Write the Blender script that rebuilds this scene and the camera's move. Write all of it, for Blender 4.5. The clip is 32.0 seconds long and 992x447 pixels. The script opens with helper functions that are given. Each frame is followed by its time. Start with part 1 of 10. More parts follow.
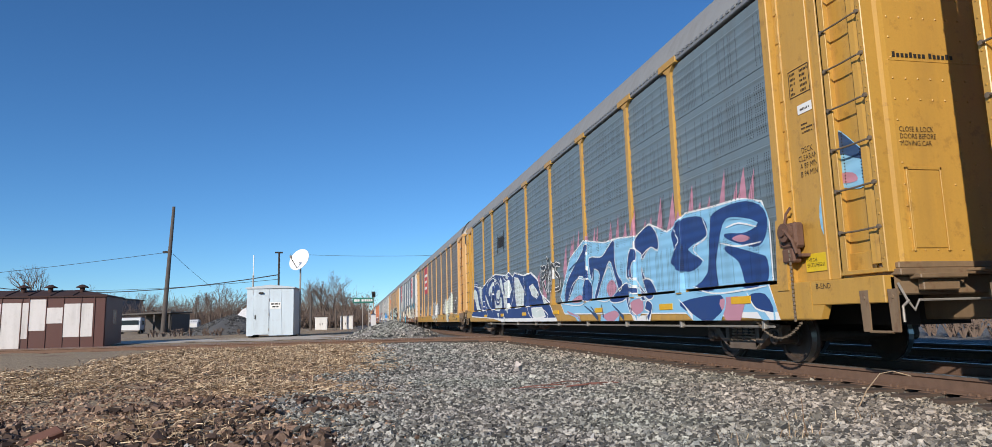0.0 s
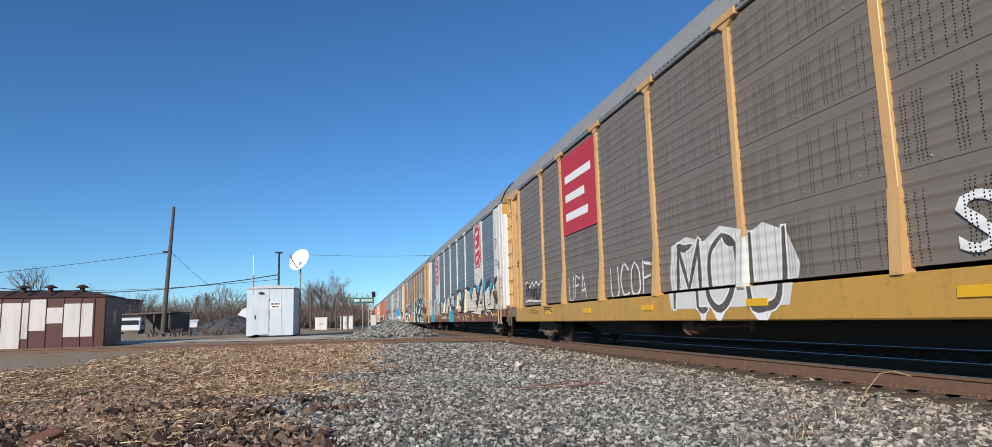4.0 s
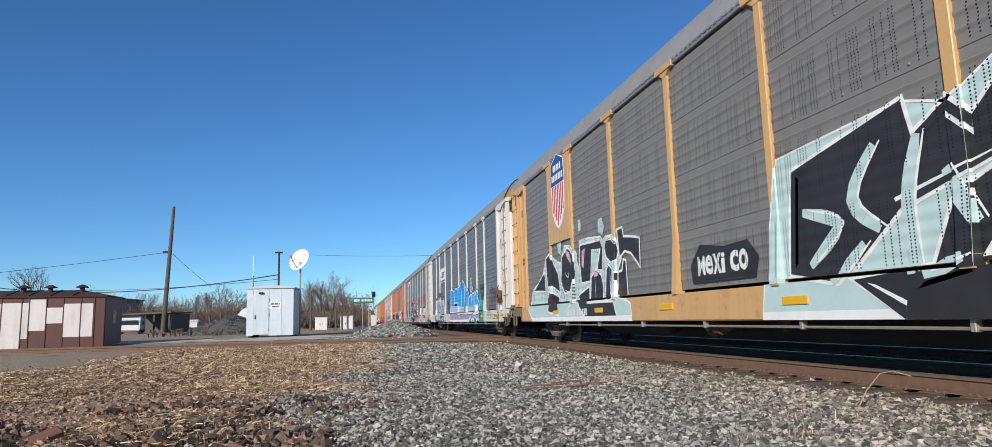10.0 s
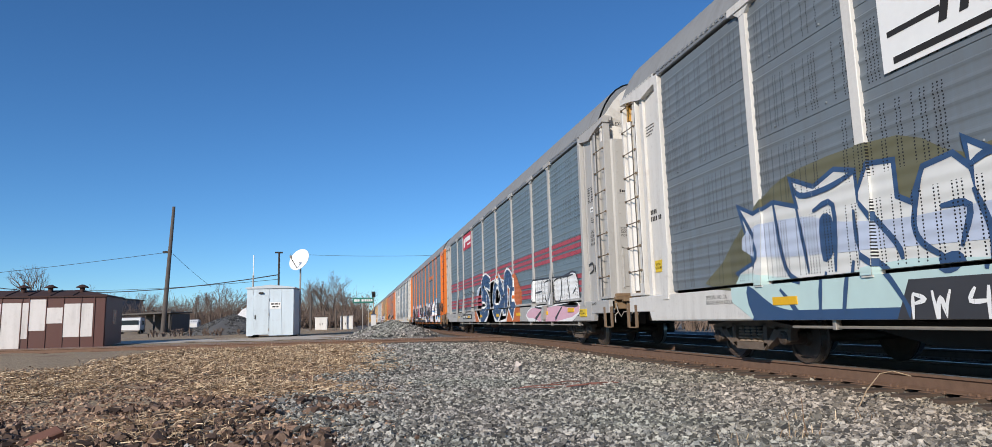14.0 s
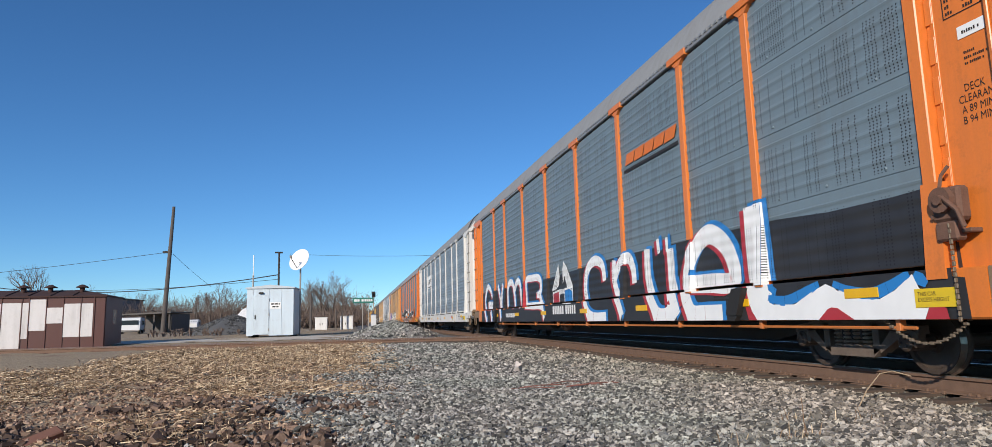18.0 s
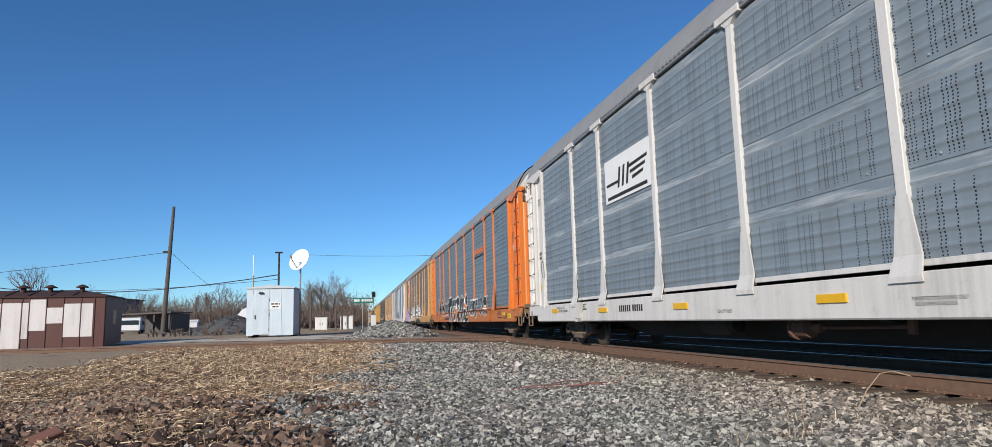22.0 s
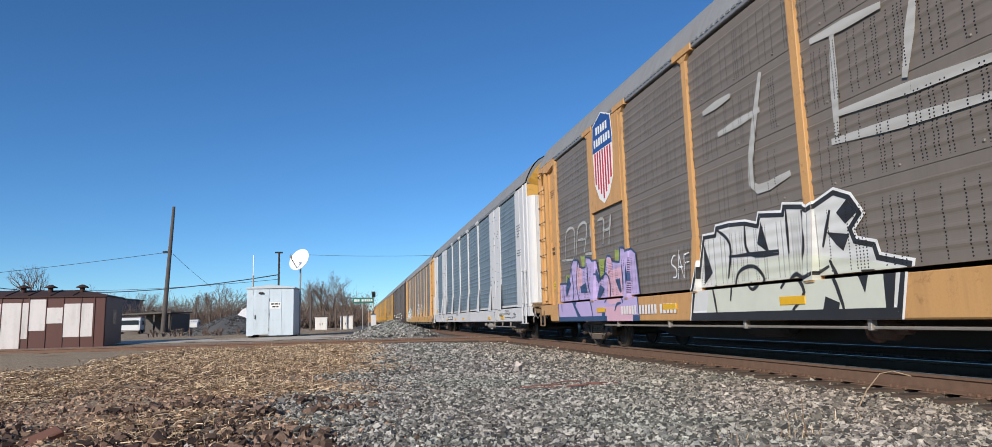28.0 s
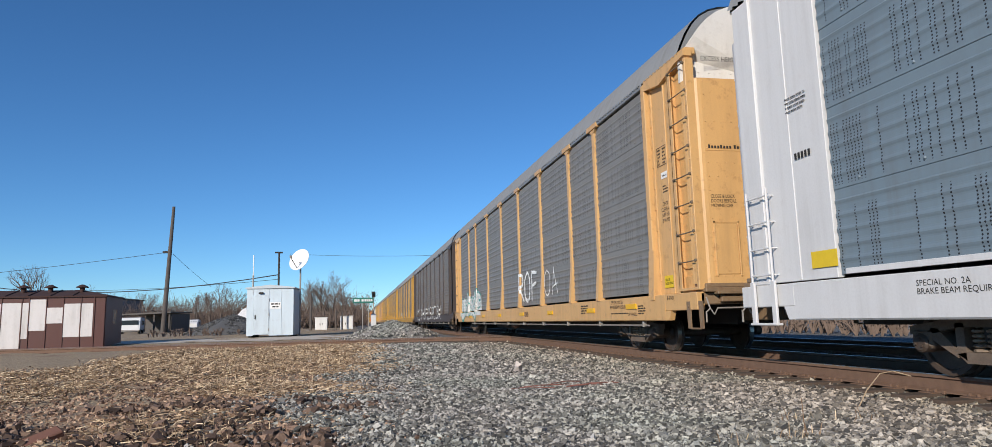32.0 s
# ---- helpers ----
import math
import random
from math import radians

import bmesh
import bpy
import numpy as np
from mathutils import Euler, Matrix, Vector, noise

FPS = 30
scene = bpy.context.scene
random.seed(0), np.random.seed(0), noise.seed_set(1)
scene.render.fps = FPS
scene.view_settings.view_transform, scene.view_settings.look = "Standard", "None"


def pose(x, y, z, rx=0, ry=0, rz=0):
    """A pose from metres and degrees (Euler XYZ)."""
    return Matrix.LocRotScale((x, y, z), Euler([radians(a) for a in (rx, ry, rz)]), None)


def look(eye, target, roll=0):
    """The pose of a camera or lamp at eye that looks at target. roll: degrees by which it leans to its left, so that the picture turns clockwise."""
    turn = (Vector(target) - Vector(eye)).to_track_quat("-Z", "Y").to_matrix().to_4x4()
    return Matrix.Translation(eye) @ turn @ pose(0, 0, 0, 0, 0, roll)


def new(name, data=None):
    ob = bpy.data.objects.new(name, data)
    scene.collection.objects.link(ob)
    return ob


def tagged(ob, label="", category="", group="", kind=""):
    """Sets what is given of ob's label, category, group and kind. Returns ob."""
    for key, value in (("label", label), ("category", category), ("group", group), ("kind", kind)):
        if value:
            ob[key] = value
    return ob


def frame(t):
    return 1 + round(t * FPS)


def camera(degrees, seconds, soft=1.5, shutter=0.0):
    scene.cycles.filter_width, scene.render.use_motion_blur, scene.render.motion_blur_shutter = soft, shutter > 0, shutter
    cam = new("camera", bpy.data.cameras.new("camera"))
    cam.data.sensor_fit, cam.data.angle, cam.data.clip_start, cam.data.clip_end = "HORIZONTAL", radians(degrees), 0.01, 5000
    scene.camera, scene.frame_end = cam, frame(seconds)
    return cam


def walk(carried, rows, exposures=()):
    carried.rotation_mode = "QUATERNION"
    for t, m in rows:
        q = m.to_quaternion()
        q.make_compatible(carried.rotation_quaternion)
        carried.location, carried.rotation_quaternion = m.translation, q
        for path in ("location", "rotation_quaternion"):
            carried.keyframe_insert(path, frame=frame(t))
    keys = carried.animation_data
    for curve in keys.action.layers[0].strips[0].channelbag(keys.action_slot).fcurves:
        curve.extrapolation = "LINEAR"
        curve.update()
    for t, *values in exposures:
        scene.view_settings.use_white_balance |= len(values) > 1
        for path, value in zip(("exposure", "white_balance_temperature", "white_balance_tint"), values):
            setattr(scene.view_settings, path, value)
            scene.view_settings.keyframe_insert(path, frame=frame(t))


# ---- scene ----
import functools

# The camera stands still beside the track; the rail tops lie at z = 0.
cam = camera(72.97, 32.0, soft=0.6)
EYE = pose(0, 0, 0.72, 98.087, 0, -11.776) @ pose(0, 0, 0, 0, 0, -1.507)
walk(cam, [(0, EYE), (32, EYE)], exposures=[(0, 0.13), (11.5, 0.13), (11.9, -0.12), (12.1, -0.12), (12.5, 0.13), (20.5, 0.13), (20.9, -0.12), (21.2, -0.12), (21.7, 0.13), (32, 0.13)])

# ---- light ----
SUN_EL, SUN_AZ = 22.0, 219.0          # degrees; azimuth clockwise from +y
world = bpy.data.worlds.new("sky")
scene.world = world
world.use_nodes = True
wn = world.node_tree.nodes
sky = wn.new("ShaderNodeTexSky")
sky.sky_type = "NISHITA"
sky.sun_disc = False
sky.sun_elevation, sky.sun_rotation = radians(SUN_EL), radians(SUN_AZ)
sky.altitude, sky.air_density, sky.dust_density, sky.ozone_density = 2000, 1.0, 0.0, 4.5
wn["Background"].inputs["Strength"].default_value = 0.105
deep = wn.new("ShaderNodeHueSaturation")
deep.inputs["Saturation"].default_value = 1.08
world.node_tree.links.new(sky.outputs[0], deep.inputs["Color"])
tint = wn.new("ShaderNodeMix")
tint.data_type, tint.blend_type = "RGBA", "MULTIPLY"
tint.inputs[0].default_value, tint.inputs[7].default_value = 1.0, (0.79, 1.01, 1.12, 1)
world.node_tree.links.new(deep.outputs[0], tint.inputs[6])
world.node_tree.links.new(tint.outputs[2], wn["Background"].inputs["Color"])

sun_dir = Vector((math.sin(radians(SUN_AZ)) * math.cos(radians(SUN_EL)), math.cos(radians(SUN_AZ)) * math.cos(radians(SUN_EL)), math.sin(radians(SUN_EL))))
sun = new("sun", bpy.data.lights.new("sun", "SUN"))
sun.data.energy, sun.data.angle, sun.data.color = 4.3, radians(0.55), (1.0, 0.91, 0.80)
sun.matrix_world = look(sun_dir * 300, (0, 0, 0))


# ---- materials ----
def nodes_of(name):
    m = bpy.data.materials.new(name)
    m.use_nodes = True
    return m, m.node_tree.nodes, m.node_tree.links, m.node_tree.nodes["Principled BSDF"]


def mix(nt, lk, fac, a, b, kind="MIX"):
    """A colour mix node; fac, a and b are sockets, numbers or colours. Returns its output."""
    n = nt.new("ShaderNodeMix")
    n.data_type, n.blend_type = "RGBA", kind
    for s, v in ((n.inputs[0], fac), (n.inputs[6], a), (n.inputs[7], b)):
        if isinstance(v, (int, float)):
            s.default_value = v
        elif isinstance(v, tuple):
            s.default_value = (*v[:3], 1)
        else:
            lk.new(v, s)
    return n.outputs[2]


def calc(nt, lk, op, a, b=0.0, c=None):
    n = nt.new("ShaderNodeMath")
    n.operation = op
    for s, v in zip(n.inputs, (a, b, c)):
        if v is None:
            continue
        if isinstance(v, (int, float)):
            s.default_value = v
        else:
            lk.new(v, s)
    return n.outputs[0]


def noise_out(nt, lk, scale, detail=4.0, rough=0.55, vec=None, stretch=None):
    n = nt.new("ShaderNodeTexNoise")
    n.inputs["Scale"].default_value, n.inputs["Detail"].default_value, n.inputs["Roughness"].default_value = scale, detail, rough
    if vec is None:
        vec = nt.new("ShaderNodeTexCoord").outputs["Object"]
    if stretch:
        mp = nt.new("ShaderNodeMapping")
        mp.inputs["Scale"].default_value = stretch
        lk.new(vec, mp.inputs["Vector"])
        vec = mp.outputs[0]
    lk.new(vec, n.inputs["Vector"])
    return n.outputs[0]


def ramp(nt, lk, fac, lo, hi):
    n = nt.new("ShaderNodeMapRange")
    n.inputs["From Min"].default_value, n.inputs["From Max"].default_value = lo, hi
    lk.new(fac, n.inputs["Value"])
    return n.outputs[0]


def bump(nt, lk, bsdf, height, strength=0.3, dist=0.01):
    n = nt.new("ShaderNodeBump")
    n.inputs["Strength"].default_value, n.inputs["Distance"].default_value = strength, dist
    lk.new(height, n.inputs["Height"])
    lk.new(n.outputs[0], bsdf.inputs["Normal"])


def paint(name, colour, dirt=(0.10, 0.075, 0.05), amount=0.5, rough=0.55, streak=True, rust=0.0, metal=0.0):
    """Weathered paint: streaks of grime running down, blotches, and rust spots."""
    m, nt, lk, b = nodes_of(name)
    big = noise_out(nt, lk, 0.9, 5)
    run = noise_out(nt, lk, 1.0, 6, 0.6, stretch=(3.0, 7.0, 0.35)) if streak else noise_out(nt, lk, 4.0, 6)
    fine = noise_out(nt, lk, 40.0, 3)
    f = calc(nt, lk, "MULTIPLY", ramp(nt, lk, run, 0.42, 0.75), ramp(nt, lk, big, 0.3, 0.7))
    c = mix(nt, lk, calc(nt, lk, "MULTIPLY", f, amount), colour, dirt)
    c = mix(nt, lk, calc(nt, lk, "MULTIPLY", ramp(nt, lk, fine, 0.4, 0.8), 0.18), c, tuple(0.6 * v for v in colour))
    if rust:
        spots = noise_out(nt, lk, 6.0, 8, 0.7)
        c = mix(nt, lk, calc(nt, lk, "MULTIPLY", ramp(nt, lk, spots, 0.56, 0.66), rust), c, (0.13, 0.05, 0.022))
    lk.new(c, b.inputs["Base Color"])
    b.inputs["Roughness"].default_value, b.inputs["Metallic"].default_value = rough, metal
    bump(nt, lk, b, fine, 0.12, 0.004)
    return m


def perforated(name, colour, dirt=(0.12, 0.10, 0.08), amount=0.45, rough=0.5, metal=0.0, scuff=0.0):
    """A galvanised or painted steel screen with columns of small round holes, their dark insides put into the colour,
    in three tiers to a bay.
    """
    m, nt, lk, b = nodes_of(name)
    co = nt.new("ShaderNodeTexCoord").outputs["Object"]
    sep = nt.new("ShaderNodeSeparateXYZ")
    lk.new(co, sep.inputs[0])
    y, z = sep.outputs[1], sep.outputs[2]
    big = noise_out(nt, lk, 0.6, 5)
    run = noise_out(nt, lk, 1.0, 6, 0.6, stretch=(3.0, 6.0, 0.4))
    fine = noise_out(nt, lk, 30.0, 3)
    f = calc(nt, lk, "MULTIPLY", ramp(nt, lk, run, 0.4, 0.75), ramp(nt, lk, big, 0.25, 0.7))
    c = mix(nt, lk, calc(nt, lk, "MULTIPLY", f, amount), colour, dirt)
    c = mix(nt, lk, calc(nt, lk, "MULTIPLY", ramp(nt, lk, fine, 0.4, 0.8), 0.12), c, tuple(0.7 * v for v in colour))
    if scuff:   # pale rubbed bands along the laps of the sheets
        tf = calc(nt, lk, "FRACT", calc(nt, lk, "DIVIDE", calc(nt, lk, "SUBTRACT", z, 1.10), 0.985))
        lap = calc(nt, lk, "MULTIPLY", ramp(nt, lk, tf, 0.80, 0.86), ramp(nt, lk, noise_out(nt, lk, 1.0, 6, 0.62, stretch=(1.0, 0.8, 9.0)), 0.46, 0.62))
        c = mix(nt, lk, calc(nt, lk, "MULTIPLY", lap, scuff), c, (0.50, 0.52, 0.53))
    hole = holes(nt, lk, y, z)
    # shade inside the holes is painted near-black; the sheet is not cut
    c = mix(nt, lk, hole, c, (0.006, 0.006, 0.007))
    lk.new(c, b.inputs["Base Color"])
    b.inputs["Roughness"].default_value, b.inputs["Metallic"].default_value = rough, metal
    bump(nt, lk, b, fine, 0.1, 0.004)
    return m


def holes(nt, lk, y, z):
    """Colour mask, 1 inside a punched hole: columns 5.2 cm apart, about half of them punched, holes 3.6 cm apart; plain
    bands between the tiers.
    """
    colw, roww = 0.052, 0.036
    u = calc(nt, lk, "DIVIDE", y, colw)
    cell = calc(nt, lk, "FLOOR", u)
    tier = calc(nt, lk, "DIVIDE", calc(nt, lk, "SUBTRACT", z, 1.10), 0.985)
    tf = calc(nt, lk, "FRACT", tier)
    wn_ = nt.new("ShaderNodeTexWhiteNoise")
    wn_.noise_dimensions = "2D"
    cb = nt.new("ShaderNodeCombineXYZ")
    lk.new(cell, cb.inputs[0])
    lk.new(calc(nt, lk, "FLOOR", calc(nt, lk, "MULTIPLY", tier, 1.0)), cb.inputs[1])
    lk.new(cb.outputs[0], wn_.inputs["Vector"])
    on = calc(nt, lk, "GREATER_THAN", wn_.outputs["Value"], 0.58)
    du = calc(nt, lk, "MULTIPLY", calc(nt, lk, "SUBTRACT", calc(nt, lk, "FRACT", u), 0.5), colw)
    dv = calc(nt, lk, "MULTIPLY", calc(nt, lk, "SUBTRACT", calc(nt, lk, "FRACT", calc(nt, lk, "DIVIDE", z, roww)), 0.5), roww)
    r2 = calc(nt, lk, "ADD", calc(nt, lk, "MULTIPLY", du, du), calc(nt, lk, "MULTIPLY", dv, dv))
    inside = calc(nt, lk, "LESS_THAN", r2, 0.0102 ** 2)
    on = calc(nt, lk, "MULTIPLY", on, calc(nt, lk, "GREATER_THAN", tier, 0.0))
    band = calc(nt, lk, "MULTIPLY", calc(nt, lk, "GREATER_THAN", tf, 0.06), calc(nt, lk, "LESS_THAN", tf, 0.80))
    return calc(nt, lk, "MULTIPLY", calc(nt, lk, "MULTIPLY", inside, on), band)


def sprayed(name, colour, punched=True, worn=0.14):
    """Spray paint on the screens: thin, worn, with the screen's holes repeated as dark dots in its colour."""
    m, nt, lk, b = nodes_of(name)
    co = nt.new("ShaderNodeTexCoord").outputs["Object"]
    sep = nt.new("ShaderNodeSeparateXYZ")
    lk.new(co, sep.inputs[0])
    cloud = noise_out(nt, lk, 2.2, 5)
    c = mix(nt, lk, calc(nt, lk, "MULTIPLY", ramp(nt, lk, cloud, 0.35, 0.75), worn * 1.6), colour, tuple(0.45 * v + 0.06 for v in colour))
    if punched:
        # same painted near-black for the shade in the holes
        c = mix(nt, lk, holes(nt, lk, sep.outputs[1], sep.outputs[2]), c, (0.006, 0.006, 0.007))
    lk.new(c, b.inputs["Base Color"])
    b.inputs["Roughness"].default_value = 0.55
    ribs = calc(nt, lk, "SINE", calc(nt, lk, "MULTIPLY", calc(nt, lk, "SUBTRACT", sep.outputs[2], 1.10), math.tau * 6 / 0.985))
    if punched:
        ribs = calc(nt, lk, "MULTIPLY", ribs, calc(nt, lk, "GREATER_THAN", sep.outputs[2], 1.10))
        bump(nt, lk, b, ribs, 0.26, 0.02)
    return m


def plain(name, colour, rough=0.6, metal=0.0, vary=0.25, scale=8.0):
    m, nt, lk, b = nodes_of(name)
    n1, n2 = noise_out(nt, lk, scale, 5), noise_out(nt, lk, scale * 9, 3)
    c = mix(nt, lk, calc(nt, lk, "MULTIPLY", ramp(nt, lk, n1, 0.3, 0.7), vary * 2), colour, tuple(0.55 * v for v in colour))
    c = mix(nt, lk, calc(nt, lk, "MULTIPLY", ramp(nt, lk, n2, 0.35, 0.75), vary), c, tuple(min(1, 1.25 * v + 0.01) for v in colour))
    lk.new(c, b.inputs["Base Color"])
    b.inputs["Roughness"].default_value, b.inputs["Metallic"].default_value = rough, metal
    bump(nt, lk, b, n2, 0.2, 0.006)
    return m


MAT = {
    "steel_dark": plain("underframe_steel", (0.030, 0.026, 0.023), 0.75),
    "truck_steel": plain("truck_casting", (0.15, 0.112, 0.085), 0.8, vary=0.4),
    "wheel": plain("wheel_steel", (0.085, 0.06, 0.045), 0.6, 0.2, vary=0.4),
    "tread": plain("wheel_tread", (0.55, 0.53, 0.5), 0.3, 0.9),
    "rust_gear": plain("rusty_brake_gear", (0.15, 0.078, 0.052), 0.85, vary=0.4),
    "spring": plain("spring_steel", (0.24, 0.18, 0.13), 0.6),
    "rail_side": plain("rusty_rail", (0.17, 0.10, 0.066), 0.85, vary=0.3),
    "rail_top": plain("worn_rail_head", (0.42, 0.38, 0.34), 0.38, 0.8, vary=0.1),
    "tie": plain("old_tie", (0.09, 0.062, 0.045), 0.95, vary=0.4, scale=5),
    "rung": plain("rung_steel", (0.16, 0.12, 0.08), 0.6),
    "rod": plain("galvanised_rod", (0.38, 0.35, 0.31), 0.5, 0.4),
    "reflector": plain("yellow_reflector", (0.75, 0.42, 0.01), 0.4, vary=0.08),
    "ink": plain("stencil_black", (0.02, 0.018, 0.016), 0.7, vary=0.1),
    "ink_white": plain("stencil_white", (0.75, 0.74, 0.72), 0.7, vary=0.1),
    "roof": paint("galvanised_roof", (0.27, 0.28, 0.285), amount=0.4, rough=0.45, metal=0.3),
    "label_white": plain("white_label", (0.8, 0.8, 0.78), 0.6, vary=0.05),
}


# ---- mesh helper ----
class Shape:
    """Collects vertices and faces of one mesh."""

    def __init__(self):
        self.v, self.f, self.mi = [], [], []

    def add(self, verts, faces, mat=0):
        n = len(self.v)
        self.v += [tuple(p) for p in verts]
        self.f += [tuple(n + i for i in q) for q in faces]
        self.mi += [mat] * len(faces)
        return self

    def box(self, a, b, c=0.0, m=None, mat=0):
        """A box from corner a to corner b with chamfered edges of c."""
        (x0, y0, z0), (x1, y1, z1) = a, b
        if c <= 0:
            v = [(x, y, z) for x in (x0, x1) for y in (y0, y1) for z in (z0, z1)]
            f = [(0, 1, 3, 2), (4, 6, 7, 5), (0, 4, 5, 1), (2, 3, 7, 6), (0, 2, 6, 4), (1, 5, 7, 3)]
        else:
            v, ix = [], {}
            for i, x in enumerate((x0, x1)):
                for j, y in enumerate((y0, y1)):
                    for k, z in enumerate((z0, z1)):
                        sx, sy, sz = (c if not i else -c), (c if not j else -c), (c if not k else -c)
                        for ax, p in enumerate(((x, y + sy, z + sz), (x + sx, y, z + sz), (x + sx, y + sy, z))):
                            ix[i, j, k, ax] = len(v)
                            v.append(p)
            f = []
            for i in (0, 1):
                q = [ix[i, 0, 0, 0], ix[i, 0, 1, 0], ix[i, 1, 1, 0], ix[i, 1, 0, 0]]
                f.append(q if not i else q[::-1])
                q = [ix[0, i, 0, 1], ix[1, i, 0, 1], ix[1, i, 1, 1], ix[0, i, 1, 1]]
                f.append(q if not i else q[::-1])
                q = [ix[0, 0, i, 2], ix[0, 1, i, 2], ix[1, 1, i, 2], ix[1, 0, i, 2]]
                f.append(q if not i else q[::-1])
            for i in (0, 1):
                for j in (0, 1):
                    s = i ^ j
                    q = [ix[i, j, 0, 0], ix[i, j, 0, 1], ix[i, j, 1, 1], ix[i, j, 1, 0]]
                    f.append(q if s else q[::-1])
                    q = [ix[i, 0, j, 0], ix[i, 1, j, 0], ix[i, 1, j, 2], ix[i, 0, j, 2]]
                    f.append(q if s else q[::-1])
                    q = [ix[0, i, j, 1], ix[1, i, j, 1], ix[1, i, j, 2], ix[0, i, j, 2]]
                    f.append(q[::-1] if s else q)
                    for k in (0, 1):
                        q = [ix[i, j, k, 0], ix[i, j, k, 1], ix[i, j, k, 2]]
                        f.append(q if not (i ^ j ^ k) else q[::-1])
        if m is not None:
            v = [m @ Vector(p) for p in v]
        return self.add(v, f, mat)

    def tube(self, p, q, r, n=8, r2=None, cap=True, mat=0):
        """A round bar from p to q."""
        p, q = Vector(p), Vector(q)
        d = (q - p).normalized()
        a = d.orthogonal().normalized()
        b = d.cross(a)
        r2 = r if r2 is None else r2
        v = [p + (a * math.cos(t) + b * math.sin(t)) * r for t in (i * math.tau / n for i in range(n))]
        v += [q + (a * math.cos(t) + b * math.sin(t)) * r2 for t in (i * math.tau / n for i in range(n))]
        f = [(i, (i + 1) % n, n + (i + 1) % n, n + i) for i in range(n)]
        if cap:
            f += [tuple(range(n))[::-1], tuple(range(n, 2 * n))]
        return self.add(v, f, mat)

    def path(self, pts, r, n=6, mat=0):
        """A round bar bent along points, in one skin."""
        pts = [Vector(p) for p in pts]
        v, f, side = [], [], None
        for i, p in enumerate(pts):
            d = (pts[min(i + 1, len(pts) - 1)] - pts[max(i - 1, 0)]).normalized()
            side = d.orthogonal().normalized() if side is None else (side - d * side.dot(d)).normalized()
            b = d.cross(side)
            v += [p + (side * math.cos(k * math.tau / n) + b * math.sin(k * math.tau / n)) * r for k in range(n)]
        for i in range(len(pts) - 1):
            f += [(i * n + k, i * n + (k + 1) % n, (i + 1) * n + (k + 1) % n, (i + 1) * n + k) for k in range(n)]
        f += [tuple(range(n))[::-1], tuple(range(len(v) - n, len(v)))]
        return self.add(v, f, mat)

    def lathe(self, prof, axis="x", n=28, at=(0, 0, 0), mat=0):
        """Spins (radius, along) pairs round an axis."""
        v, f = [], []
        for r, h in prof:
            for i in range(n):
                t = i * math.tau / n
                c, s = r * math.cos(t), r * math.sin(t)
                p = (h, c, s) if axis == "x" else (c, s, h)
                v.append(tuple(p[k] + at[k] for k in range(3)))
        for j in range(len(prof) - 1):
            for i in range(n):
                k = (i + 1) % n
                f.append((j * n + i, j * n + k, (j + 1) * n + k, (j + 1) * n + i))
        return self.add(v, f, mat)

    def sweep(self, prof, y0, y1, mat=0, close=False, caps=True):
        """A profile of (x, z) pairs run along y."""
        n = len(prof)
        v = [(x, y0, z) for x, z in prof] + [(x, y1, z) for x, z in prof]
        rng = range(n if close else n - 1)
        f = [(i, (i + 1) % n, n + (i + 1) % n, n + i) for i in rng]
        if close and caps:
            f += [tuple(range(n))[::-1], tuple(range(n, 2 * n))]
        return self.add(v, f, mat)

    def prism(self, poly, h0, h1, axis="x", mat=0):
        """A polygon in the two other axes, thick from h0 to h1 along axis."""
        n = len(poly)
        place = {"x": lambda a, b, h: (h, a, b), "y": lambda a, b, h: (a, h, b), "z": lambda a, b, h: (a, b, h)}[axis]
        v = [place(a, b, h0) for a, b in poly] + [place(a, b, h1) for a, b in poly]
        f = [(i, (i + 1) % n, n + (i + 1) % n, n + i) for i in range(n)] + [tuple(range(n))[::-1], tuple(range(n, 2 * n))]
        return self.add(v, f, mat)

    def mesh(self, name, *mats, smooth=False):
        me = bpy.data.meshes.new(name)
        me.from_pydata(self.v, [], self.f)
        for m in mats:
            me.materials.append(m)
        if any(self.mi):
            me.polygons.foreach_set("material_index", self.mi)
        bm = bmesh.new()
        bm.from_mesh(me)
        bmesh.ops.recalc_face_normals(bm, faces=bm.faces)
        bm.to_mesh(me)
        bm.free()
        if smooth:
            me.polygons.foreach_set("use_smooth", [True] * len(me.polygons))
        return me


def part(name, shape, material, parent=None, label="", smooth=False, **tags):
    """Links a shape (or a ready mesh) as one mesh object under a thing or a part."""
    me = shape if isinstance(shape, bpy.types.Mesh) else shape.mesh(name, *(material if isinstance(material, (list, tuple)) else [material]), smooth=smooth)
    ob = new(name, me)
    ob.parent = parent
    return tagged(ob, label=label, **tags)


def thing(name, label, category, group="", m=None, kind=""):
    ob = new(name)
    ob.empty_display_size = 0.3
    if m is not None:
        ob.matrix_basis = m
    return tagged(ob, label=label, category=category, group=group, kind=kind)
